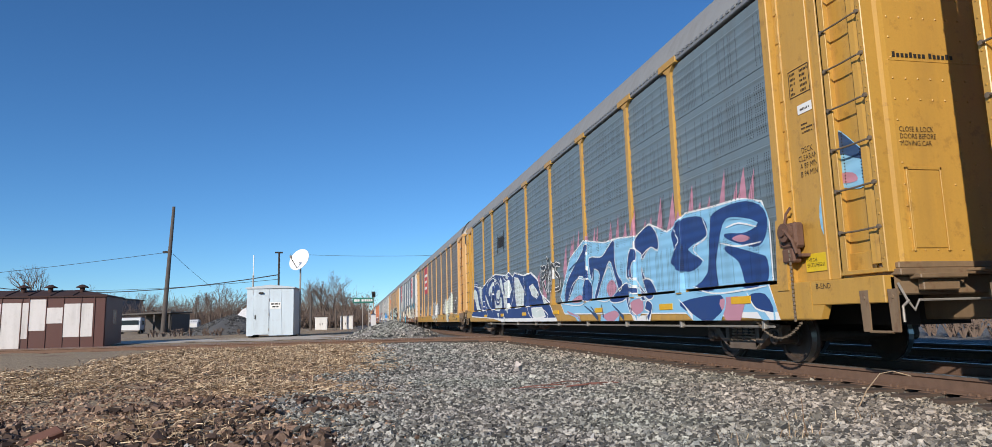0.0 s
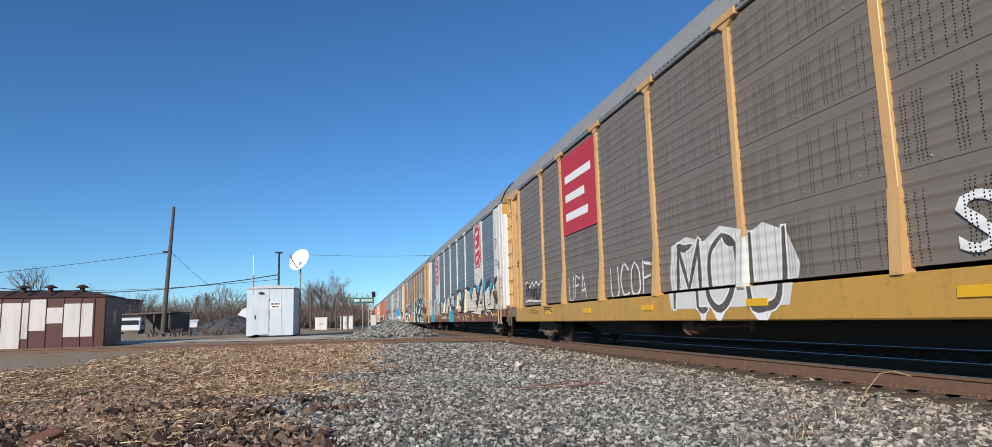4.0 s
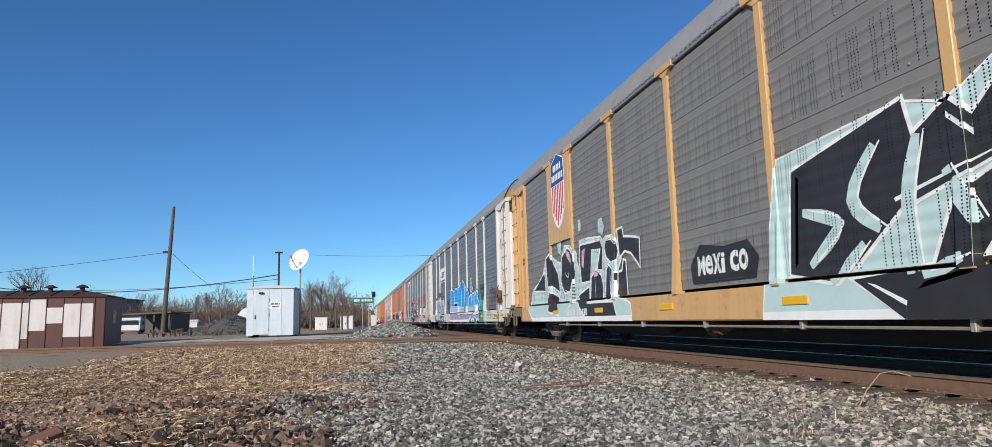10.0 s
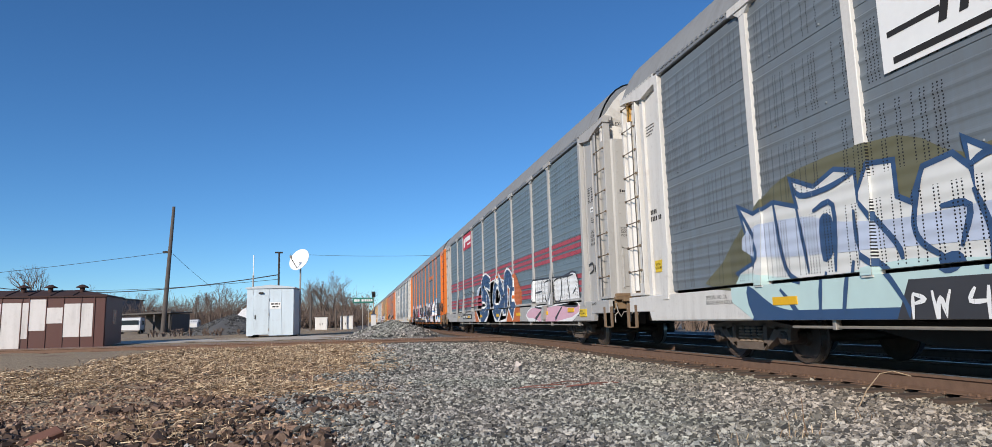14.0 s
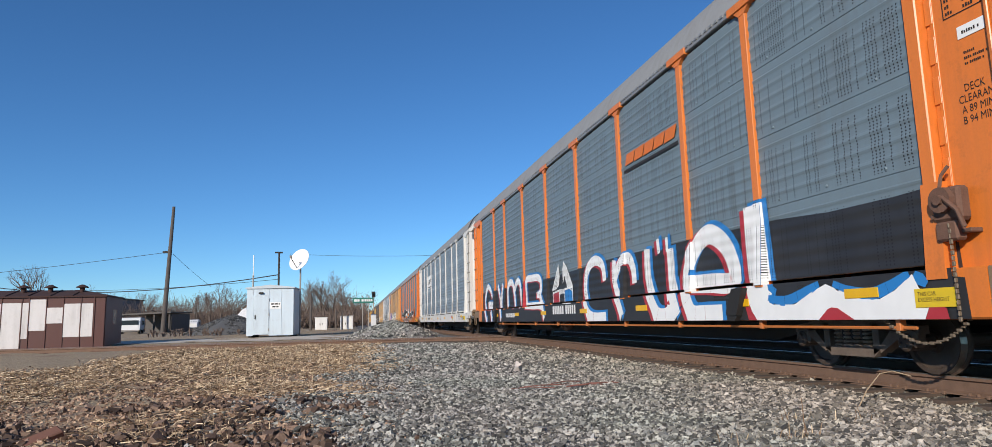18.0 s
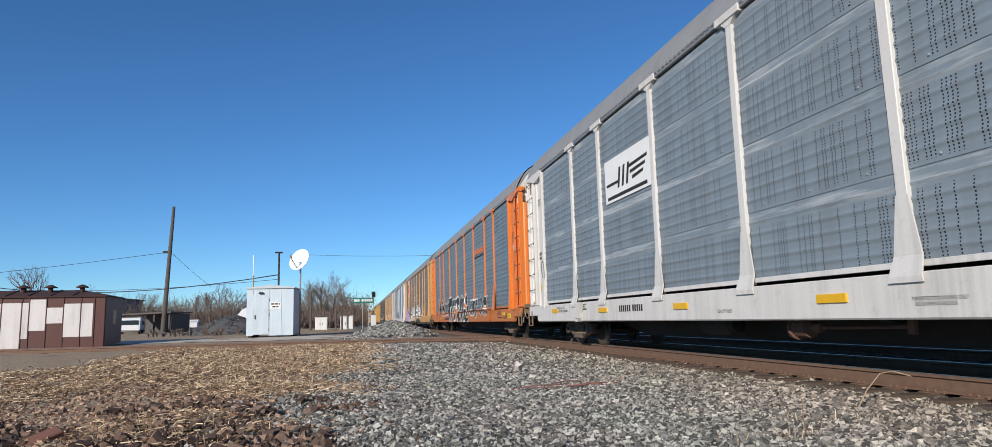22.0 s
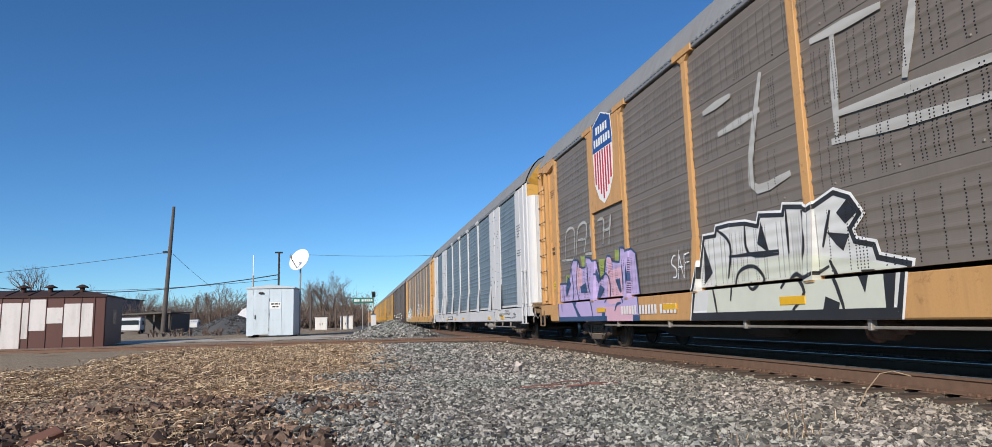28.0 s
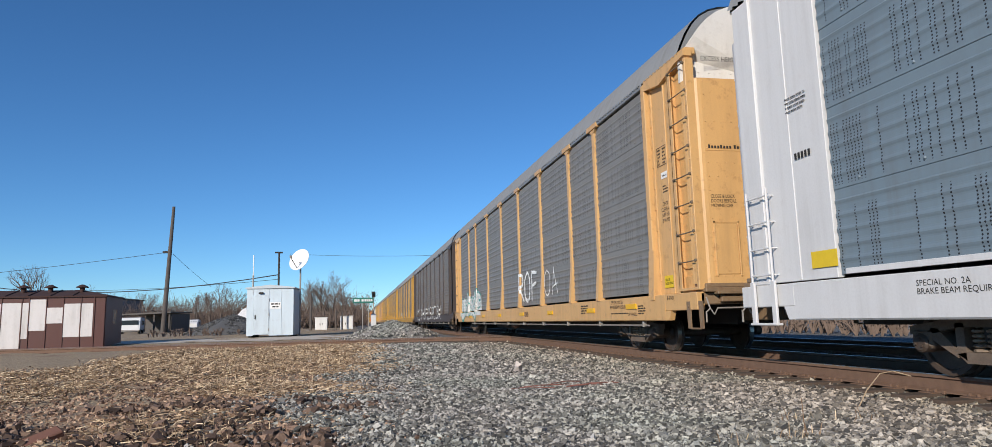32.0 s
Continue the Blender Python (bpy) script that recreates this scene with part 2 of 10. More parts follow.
# ---- the train: covered auto carriers ----
TRACK_X = 6.925            # centre line of the near track
SIDE, SCREEN, POST = 1.575, 1.47, 1.535   # half widths: sill face, screen face, post face
EAVE, SILL_TOP, SILL_BOT = 5.12, 1.07, 0.605
PITCH, FIRST = 28.57, 46.5
STD = [(-11.88, -9.13), (-9.13, -7.13), (-7.13, -4.28), (-4.28, -1.43), (-1.43, 1.43), (1.43, 4.28), (4.28, 7.13), (7.13, 9.13), (9.13, 11.88)]
WIDE = [(-11.74, -9.08), (-7.05, -4.28), (-4.28, -1.42), (-1.42, 1.42), (1.42, 4.28), (4.28, 7.05), (9.08, 11.74)]
DRIFT = {0: 0.11, 1: 0.28, 2: -0.12, 3: 0.1, 4: 0.03, 5: -0.1, 7: 0.23, 8: 0.22, 9: 0.46, 10: 0.54}   # cars that sit a little off the even spacing
HALF = Matrix.Rotation(math.pi, 4, "Z")
MESH = {}


def made(key, build, *mats, smooth=False):
    """One mesh for all cars that share it."""
    if key not in MESH:
        MESH[key] = build().mesh(key if isinstance(key, str) else key[0], *mats, smooth=smooth)
    return MESH[key]


def put(name, me, mat, parent, m=None, label=""):
    """An object on a shared mesh, with its own material."""
    ob = new(name, me)
    ob.parent = parent
    if m is not None:
        ob.matrix_basis = m
    if mat is not None:
        if not me.materials:
            me.materials.append(mat)
        ob.material_slots[0].link = "OBJECT"
        ob.material_slots[0].material = mat
    return tagged(ob, label=label)


def screen_shape(y0, y1, top=EAVE - 0.08):
    """Three overlapped sheets of a bay, each ribbed along its length and a little proud at its foot."""
    s = Shape()
    z0 = SILL_TOP + 0.055
    h = (top - z0) / 4
    for k in range(4):
        prof, n = [], 6
        for i in range(n * 9 + 1):
            a = i / (n * 9)
            z = z0 + h * k + a * (h + (0.03 if k < 3 else 0))
            rib = 0.0135 * (0.5 + 0.5 * math.cos(math.tau * a * n)) ** 3 if 0.06 < a < 0.84 else 0.0
            prof.append((-(SCREEN + 0.010 + 0.009 * (1 - a) + rib), z))
        s.sweep([(p[0] + 0.0, p[1]) for p in prof] + [(-(SCREEN - 0.03), prof[-1][1]), (-(SCREEN - 0.03), prof[0][1])], y0 + 0.02, y1 - 0.02, close=True)
    # rivet heads along the laps
    for k in (1, 2, 3):
        z = z0 + h * k + 0.07
        n = max(2, int((y1 - y0) / 0.75))
        for i in range(n):
            y = y0 + (i + 0.5) * (y1 - y0) / n
            s.box((-(SCREEN + 0.034), y - 0.016, z - 0.016), (-(SCREEN + 0.01), y + 0.016, z + 0.016), 0.008)
    return s


def post_shape(w=0.15, gusset=True):
    s = Shape().box((-POST, -w / 2, SILL_TOP + 0.02), (-(SCREEN - 0.04), w / 2, EAVE - 0.02), 0.008)
    s.box((-(POST + 0.028), -0.33, EAVE - 0.075), (-(SCREEN - 0.02), 0.33, EAVE + 0.045), 0.006)   # cap plate under the eave
    s.prism([(-0.20, EAVE - 0.075), (0.20, EAVE - 0.075), (w / 2, EAVE - 0.17), (-w / 2, EAVE - 0.17)], -(POST + 0.006), -(SCREEN - 0.02), "x")
    if gusset:
        s.prism([(-POST - 0.002, 1.95), (-SIDE - 0.035, SILL_TOP + 0.02), (-SIDE - 0.035, SILL_TOP - 0.015), (-(SCREEN - 0.03), SILL_TOP - 0.015), (-(SCREEN - 0.03), 1.95)], -w / 2 - 0.005, w / 2 + 0.005, "y")
    return s


def foot_plate_shape():
    """Flared plate that spreads a post's foot on the sill."""
    v = []
    for d in (0.0, 0.02):
        v += [(-POST - 0.008 + d, -0.09, 2.05), (-POST - 0.008 + d, 0.09, 2.05), (-SIDE - 0.042 + d, 0.27, SILL_TOP - 0.02), (-SIDE - 0.042 + d, -0.27, SILL_TOP - 0.02)]
    return Shape().add(v, [(0, 1, 2, 3), (4, 7, 6, 5), (0, 4, 5, 1), (1, 5, 6, 2), (2, 6, 7, 3), (3, 7, 4, 0)])


def bent_foot_shape():
    """Post foot that widens, bends outward over the slot and lies on the sill."""
    rows = [(POST + 0.004, 0.078, 1.86), (POST + 0.006, 0.18, 1.24), (SIDE + 0.03, 0.21, 1.03), (SIDE + 0.03, 0.22, 0.97)]
    v = [(-x - d, sg * w, z) for d in (0.0, -0.018) for x, w, z in rows for sg in (-1, 1)]
    f = []
    for k in range(3):
        a, b = 2 * k, 8 + 2 * k
        f += [(a, a + 1, a + 3, a + 2), (b + 1, b, b + 2, b + 3), (a, a + 2, b + 2, b), (a + 3, a + 1, b + 1, b + 3)]
    f += [(1, 0, 8, 9), (6, 7, 15, 14)]
    return Shape().add(v, f)


def air_pipe_shape():
    """Air pipe on strap hangers below the sill."""
    s = Shape().tube((-1.50, -11.2, 0.42), (-1.50, -7.1, 0.42), 0.02, 8)
    for y in (-10.6, -9.2, -7.75):
        s.path([(-1.52, y + 0.06, 0.62), (-1.52, y + 0.02, 0.42), (-1.50, y - 0.14, 0.62)], 0.018, 5)
    return s


def control_valve_shape():
    s = Shape().box((-1.50, -7.0, 0.34), (-1.30, -6.55, 0.50), 0.04)
    s.tube((-1.40, -6.6, 0.42), (-1.40, -5.95, 0.44), 0.085, 12)
    s.tube((-1.40, -6.72, 0.30), (-1.40, -6.72, 0.56), 0.10, 12)
    s.box((-1.50, -5.6, 0.44), (-1.40, -5.4, 0.56), 0.02)
    s.box((-1.46, -6.35, 0.44), (-1.40, -6.2, 0.62), 0.01)
    return s.box((-1.46, -5.55, 0.5), (-1.40, -5.45, 0.62), 0.01)


def jacking_pad_shape():
    """Slanted bracket on the sill over the truck, with a dark side."""
    return Shape().prism([(-0.22, SILL_TOP - 0.01), (0.06, SILL_TOP - 0.01), (0.24, 0.74), (0.24, 0.68), (-0.02, 0.68)], -SIDE - 0.10, -SIDE, "x").prism([(-0.02, 0.68), (0.24, 0.68), (0.24, 0.60), (0.06, 0.60)], -SIDE - 0.08, -SIDE + 0.06, "x")


def bolts_shape():
    """Scattered bolt heads of a plain panel."""
    rg, s = random.Random(31), Shape()
    for k in range(34):
        y, z = rg.choice((-0.72, -0.55, -0.18, 0.12, 0.40, 0.75)) + rg.uniform(-0.05, 0.05), rg.uniform(1.5, 4.8)
        s.lathe([(0.0, -POST - 0.008), (0.014, -POST - 0.008), (0.018, -POST + 0.01)], "x", 8, (0, y, z))
    return s


def flat_panel_shape(y0, y1):
    """A plain sheet panel the height of the side, with one vertical seam."""
    s = Shape().box((-(POST - 0.012), y0, SILL_TOP + 0.02), (-(SCREEN - 0.04), y1, EAVE - 0.02), 0.006)
    ym = (y0 + y1) / 2
    s.box((-(POST - 0.002), ym - 0.02, SILL_TOP + 0.03), (-(SCREEN), ym + 0.02, EAVE - 0.03), 0.004)
    return s


def sill_shape():
    prof = [(-SIDE, SILL_BOT + 0.02), (-SIDE, SILL_TOP - 0.012), (-SIDE + 0.012, SILL_TOP), (-SIDE + 0.16, SILL_TOP), (-SIDE + 0.16, SILL_TOP - 0.03), (-SIDE + 0.03, SILL_TOP - 0.03), (-SIDE + 0.03, SILL_BOT + 0.03), (-SIDE + 0.12, SILL_BOT + 0.03), (-SIDE + 0.12, SILL_BOT), (-SIDE + 0.02, SILL_BOT)]
    return Shape().sweep(prof, -12.5, 12.5, close=True)


def sill_end_shape():
    """The shallow end of a sill beyond the truck, with a slanted gusset where the deep part stops."""
    s = Shape().box((-SIDE + 0.003, -13.66, 0.78), (-SIDE + 0.14, -12.5, SILL_TOP - 0.003), 0.01)
    return s.prism([(-12.5, 0.78), (-12.5, SILL_BOT + 0.01), (-12.64, SILL_BOT + 0.01), (-12.72, 0.78)], -SIDE + 0.003, -SIDE + 0.10, "x")


def roof_shape(y1=13.5):
    """Arched roof of sheets with raised ribs across it."""
    s = Shape()
    arc = []
    for i in range(21):
        a = -math.cos(math.pi * i / 20)
        arc.append((a, EAVE + 0.02 + 0.92 * (1 - abs(a) ** 4.6)))
    n = int(2 * y1 / 0.074)
    rows = []
    for j in range(n + 1):
        y = -y1 + 2 * y1 * j / n
        k = 0.0 if j % 2 else 0.035
        rows.append([(a * (1.525 + k), y, z + k * (1 - abs(a)) + k * 0.4) for a, z in arc])
    v = [p for r in rows for p in r]
    m = len(arc)
    f = [(j * m + i, j * m + i + 1, (j + 1) * m + i + 1, (j + 1) * m + i) for j in range(n) for i in range(m - 1)]
    s.add(v, f)
    for yy in (-y1, y1):   # closing bulkheads of the arch
        b = [(a * 1.52, yy, z) for a, z in arc]
        s.add(b + [(1.52, yy, EAVE - 0.02), (-1.52, yy, EAVE - 0.02)], [tuple(range(m + 2))])
    return s


def cantrail_shape():
    s = Shape().box((-(POST + 0.005), -11.95, EAVE - 0.05), (-(SCREEN - 0.06), 11.95, EAVE + 0.05), 0.01)
    for j in range(150):   # scalloped edge where the roof sheets end
        y = -11.8 + j * 23.6 / 149
        s.box((-(POST + 0.02), y - 0.04, EAVE + 0.01), (-POST, y + 0.04, EAVE + 0.05))
    return s


def end_frame_shape():
    """Corner structure at the leading end, near side: post, recessed sheet and header."""
    s = Shape()
    s.box((-POST - 0.01, -12.06, SILL_TOP), (-(SCREEN - 0.05), -11.90, EAVE), 0.012)      # stout post beside the last screen
    s.prism([(-POST - 0.012, 1.9), (-SIDE - 0.02, SILL_TOP), (-SIDE - 0.02, 0.98), (-1.40, 0.98), (-1.40, 1.9)], -12.1, -11.88, "y")
    s.box((-1.44, -12.72, SILL_TOP), (-1.36, -12.06, EAVE), 0.008)                        # recessed sheet
    s.box((-1.452, -12.16, SILL_TOP + 0.25), (-1.43, -12.12, EAVE - 0.25), 0.004)
    s.box((-1.49, -12.75, SILL_TOP), (-1.34, -12.71, EAVE), 0.008)
    s.box((-1.47, -12.91, SILL_TOP), (-1.42, -12.75, EAVE), 0.008)
    for k in range(9):   # lap plates bolted beside the post
        s.box((-1.456, -12.15, 1.45 + 0.4 * k), (-1.43, -12.07, 1.72 + 0.4 * k), 0.004)
    s.prism([(-12.06, EAVE + 0.06), (-13.68, EAVE + 0.06), (-13.68, EAVE - 0.06), (-13.4, EAVE - 0.08), (-12.7, EAVE - 0.24), (-12.06, EAVE - 0.14)], -POST - 0.008, -1.38, "x")  # header plate
    s.box((-1.50, -13.66, EAVE - 0.02), (-1.3, -11.9, EAVE + 0.10), 0.01)
    s.box((-1.43, -13.42, SILL_TOP - 0.03), (-1.30, -12.06, SILL_TOP + 0.28), 0.01)
    return s


def ladder_shape():
    """The trough that holds the rungs: two flanged stiles and a back sheet."""
    s = Shape().box((-1.40, -13.55, 1.16), (-1.37, -13.0, EAVE - 0.1), 0.004)
    s.box((-1.53, -13.03, 1.14), (-1.37, -12.98, EAVE - 0.1), 0.008)
    s.box((-1.53, -13.11, 1.14), (-1.51, -13.0, EAVE - 0.1), 0.004)
    s.box((-1.53, -13.69, 1.14), (-1.37, -13.61, EAVE - 0.1), 0.008)
    s.box((-1.53, -13.69, 1.10), (-1.36, -12.98, 1.15), 0.006)
    for k in range(24):
        s.lathe([(0.0, -1.538), (0.011, -1.536), (0.014, -1.528)], "x", 6, (0, -13.65, 1.25 + 0.155 * k))
    return s


def rung_shape(z):
    s = Shape().path([(-1.525, -13.05, z), (-1.556, -13.09, z - 0.004), (-1.56, -13.35, z - 0.010), (-1.556, -13.60, z - 0.004), (-1.525, -13.64, z)], 0.011, 6)
    for y in (-13.06, -13.64):
        s.lathe([(0.0, -1.56), (0.026, -1.556), (0.03, -1.53)], "x", 8, (0, y, z))
    return s


DOOR_Y = 13.72


def door_shape():
    """Half of the end doors: a tight curve at the corner, then flat to the middle, with rivets and a hatch."""
    s, prof = Shape(), []
    for i in range(7):
        a = i / 6 * math.pi / 2
        prof.append((-1.50 + 0.22 * (1 - math.cos(a)), -13.45 - (DOOR_Y - 13.45) * math.sin(a)))
    prof.append((-0.02, -DOOR_Y))
    inner = [(x + 0.05, y + 0.05) for x, y in prof][::-1]
    s.prism(prof + inner, 1.20, EAVE - 0.46, "z")
    for z in [1.32 + 0.235 * k for k in range(15)]:
        cols = [-1.43, -1.24, -0.30, -0.08] if int(z * 100) % 2 else [-1.24, -1.08, -0.92, -0.76, -0.6, -0.45, -0.30]
        for x in cols:
            y = -DOOR_Y + (0.08 if x < -1.4 else 0.0)
            s.box((x - 0.011, y - 0.011, z - 0.011), (x + 0.011, y + 0.01, z + 0.011), 0.004)
    s.box((-1.20, -DOOR_Y - 0.015, 1.34), (-0.80, -DOOR_Y + 0.01, 2.18), 0.008)                 # hatch
    for a, b in (((-1.225, -DOOR_Y - 0.024, 1.31), (-1.20, -DOOR_Y + 0.01, 2.21)), ((-0.80, -DOOR_Y - 0.024, 1.31), (-0.775, -DOOR_Y + 0.01, 2.21)), ((-1.225, -DOOR_Y - 0.024, 2.18), (-0.775, -DOOR_Y + 0.01, 2.21))):
        s.box(a, b, 0.003)
    s.box((-0.04, -DOOR_Y - 0.04, 1.20), (0.0, -DOOR_Y + 0.02, EAVE - 0.46), 0.008)
    s.box((-1.28, -DOOR_Y - 0.006, 3.40), (-0.02, -DOOR_Y + 0.005, 3.415), 0.002)
    return s


def door_head_shape():
    """The arched top of the doors."""
    s = Shape()
    arc = []
    for i in range(11):
        a = -math.cos(math.pi / 2 * i / 10)
        arc.append((a * 1.50, EAVE + 0.90 * (1 - abs(a) ** 3.4)))
    poly = [(-1.50, EAVE - 0.46), *arc, (0, EAVE - 0.46)]
    v = []
    for x, z in poly:
        a = max(0.0, (-x - 1.28) / 0.22)
        v.append((x, -DOOR_Y + (DOOR_Y - 13.45) * a * a, z))
    n = len(poly)
    s.add(v + [(x, y + 0.06, z) for x, y, z in v], [(i, (i + 1) % n, n + (i + 1) % n, n + i) for i in range(n)] + [(n - 1, i, i + 1) for i in range(n - 2)])
    for x in (-1.3, -1.1, -0.9, -0.7, -0.5, -0.3):
        s.box((x - 0.011, -DOOR_Y - 0.011, EAVE - 0.38), (x + 0.011, -DOOR_Y + 0.01, EAVE - 0.358), 0.004)
    return s


def end_sill_shape():
    """End platform, buffer beam and draft pocket."""
    s = Shape().box((-1.50, -13.66, 0.86), (1.50, -13.40, 1.06), 0.015)
    s.box((-1.46, -13.78, 1.06), (1.46, -13.42, 1.13), 0.01)
    s.box((-1.44, -13.74, 1.13), (1.44, -13.46, 1.20), 0.012)
    s.box((-1.30, -13.86, 1.02), (-0.72, -13.70, 1.07), 0.01)
    s.box((-0.28, -13.75, 0.58), (0.28, -12.6, 0.90), 0.02)
    s.box((-1.2, -13.78, 0.90), (-0.75, -13.70, 1.03), 0.01)
    s.box((-0.75, -14.08, 1.08), (0.75, -13.86, 1.11), 0.006)
    return s


def coupler_shape():
    s = Shape().box((-0.09, -14.0, 0.66), (0.09, -13.6, 0.84), 0.02)
    s.prism([(-0.15, -14.0), (0.15, -14.0), (0.19, -14.18), (0.08, -14.30), (0.02, -14.22), (-0.04, -14.22), (-0.10, -14.31), (-0.20, -14.2)], 0.60, 0.90, "z")
    return s


def lever_shape():
    """Uncoupling lever: a bent rod from the corner to the coupler."""
    s = Shape().path([(-1.42, -13.68, 0.98), (-1.42, -13.78, 0.80), (-1.36, -13.80, 0.70), (-1.30, -13.80, 0.80), (-0.2, -13.84, 0.80), (-0.05, -13.95, 0.88)], 0.014, 6)
    s.path([(-1.42, -13.80, 0.80), (-1.50, -13.80, 0.74), (-1.50, -13.80, 0.58)], 0.014, 6)
    return s


def step_shape():
    """A stirrup step of two flat bars and a round tread."""
    s = Shape()
    for y in (-13.36, -13.76):
        s.prism([(y - 0.065, 0.92), (y + 0.065, 0.92), (y + 0.05, 0.48), (y - 0.055, 0.48)], -1.575, -1.555, "x")
        s.lathe([(0.0, -1.585), (0.02, -1.583), (0.024, -1.57)], "x", 8, (0, y, 0.84))
    s.tube((-1.565, -13.40, 0.48), (-1.565, -13.72, 0.48), 0.015, 6)
    return s


def low_ladder_shape():
    s = Shape()
    for y in (-13.30, -12.84):
        s.tube((-1.62, y, 1.10), (-1.62, y, 2.35), 0.018, 6)
        s.box((-1.64, y - 0.05, 0.56), (-1.60, y + 0.05, 1.12), 0.01)
    for z in (1.2, 1.55, 1.9, 2.25):
        s.tube((-1.62, -13.30, z), (-1.62, -12.84, z), 0.013, 6)
        for y in (-13.30, -12.84):
            s.tube((-1.62, y, z), (-1.50, y, z), 0.012, 5)
    s.box((-1.66, -13.36, 0.54), (-1.56, -12.78, 0.57), 0.006)
    return s


def centre_sill_shape():
    s = Shape().prism([(-12.8, 0.52), (-8.9, 0.52), (-7.6, 0.27), (7.6, 0.27), (8.9, 0.52), (12.8, 0.52), (12.8, 0.93), (-12.8, 0.93)], -0.36, 0.36, "x")
    for y in (-10.2, 10.2):
        s.box((-1.40, y - 0.25, 0.66), (1.40, y + 0.25, 0.93), 0.02)
    return s


def truck_shape():
    return Shape().box((-1.10, -0.20, 0.36), (1.10, 0.20, 0.62), 0.03).box((-0.35, -0.3, 0.56), (0.35, 0.3, 0.665), 0.02)


def side_frame_shape():
    """Cast side frame: arched top chord, spring window, sloping ends and journal pedestals."""
    s = Shape()
    x0, x1 = -1.13, -0.99
    s.prism([(-1.02, 0.53), (-0.72, 0.57), (-0.38, 0.64), (0.38, 0.64), (0.72, 0.57), (1.02, 0.53), (1.02, 0.44), (0.70, 0.46), (0.42, 0.52), (-0.42, 0.52), (-0.70, 0.46), (-1.02, 0.44)], x0, x1, "x")
    s.prism([(-0.46, 0.26), (-0.36, 0.17), (0.36, 0.17), (0.46, 0.26), (0.34, 0.28), (-0.34, 0.28)], x0, x1, "x")
    for sg in (-1, 1):
        s.prism([(sg * 0.36, 0.56), (sg * 0.46, 0.56), (sg * 0.46, 0.26), (sg * 0.36, 0.20)], x0, x1, "x")
        s.prism([(sg * 0.46, 0.30), (sg * 0.46, 0.22), (sg * 0.76, 0.40), (sg * 0.76, 0.52), (sg * 0.66, 0.50)], x0, x1, "x")
        s.box((x0 - 0.02, sg * 0.865 - 0.13, 0.30), (x1, sg * 0.865 + 0.13, 0.50), 0.03)
    return s


def spring_shape():
    s = Shape()
    for yy in (-0.24, -0.08, 0.08, 0.24):
        for k in range(5):
            s.lathe([(0.045, 0), (0.07, 0.012), (0.07, 0.028), (0.045, 0.04)], "z", 8, (-1.07, yy, 0.275 + 0.047 * k))
    s.box((-1.12, -0.34, 0.255), (-1.0, 0.34, 0.277), 0.004)
    return s


def wheelset_shape():
    """Two flanged wheels on an axle, with ribbed bearing caps."""
    s = Shape()
    R = 0.356
    for sg in (-1, 1):
        prof = [(R + 0.025, 0.69), (R + 0.025, 0.715), (R, 0.735), (R - 0.003, 0.825), (R - 0.06, 0.828), (R - 0.075, 0.80), (0.13, 0.79), (0.11, 0.84), (0.0, 0.84)]
        s.lathe([(r, sg * h) for r, h in prof], "x", 32, mat=0)
        s.lathe([(R + 0.001, sg * 0.737), (R - 0.001, sg * 0.822)], "x", 32, mat=1)
        s.lathe([(0.0, sg * 0.69), (0.12, sg * 0.70), (R - 0.06, sg * 0.72), (R + 0.025, sg * 0.69)], "x", 32)
        s.lathe([(0.09, sg * 0.84), (0.10, sg * 1.16), (0.075, sg * 1.18), (0.0, sg * 1.18)], "x", 14)
        for k in range(3):
            a = k * math.tau / 3
            s.box((sg * 1.18 - 0.012, 0.045 * math.cos(a) - 0.012, 0.045 * math.sin(a) - 0.012), (sg * 1.18 + 0.012, 0.045 * math.cos(a) + 0.012, 0.045 * math.sin(a) + 0.012))
    s.tube((-0.75, 0, 0), (0.75, 0, 0), 0.075, 12)
    return s


def rod_shape():
    s = Shape().tube((-SIDE + 0.08, -11.6, 0.52), (-SIDE + 0.08, 8.6, 0.52), 0.018, 6)
    for k in range(9):
        y = -11.4 + 2.4 * k
        s.box((-SIDE + 0.04, y - 0.03, 0.49), (-SIDE + 0.12, y + 0.03, 0.61), 0.006)
    return s


def brake_cylinder_shape():
    """Rusty brake cylinder with its flange and hanger, lying along the car."""
    s = Shape()
    prof = [(0.0, -0.30), (0.06, -0.29), (0.07, -0.12), (0.13, -0.08), (0.13, 0.16), (0.16, 0.17), (0.16, 0.21), (0.11, 0.24), (0.0, 0.25)]
    v = Shape().lathe(prof, "x", 14)
    s.add([(y, x, z) for x, y, z in v.v], v.f)
    s.box((-0.02, -0.04, 0.08), (0.02, 0.12, 0.42), 0.006)
    s.box((-0.10, 0.22, -0.12), (0.10, 0.26, 0.16), 0.01)
    return s


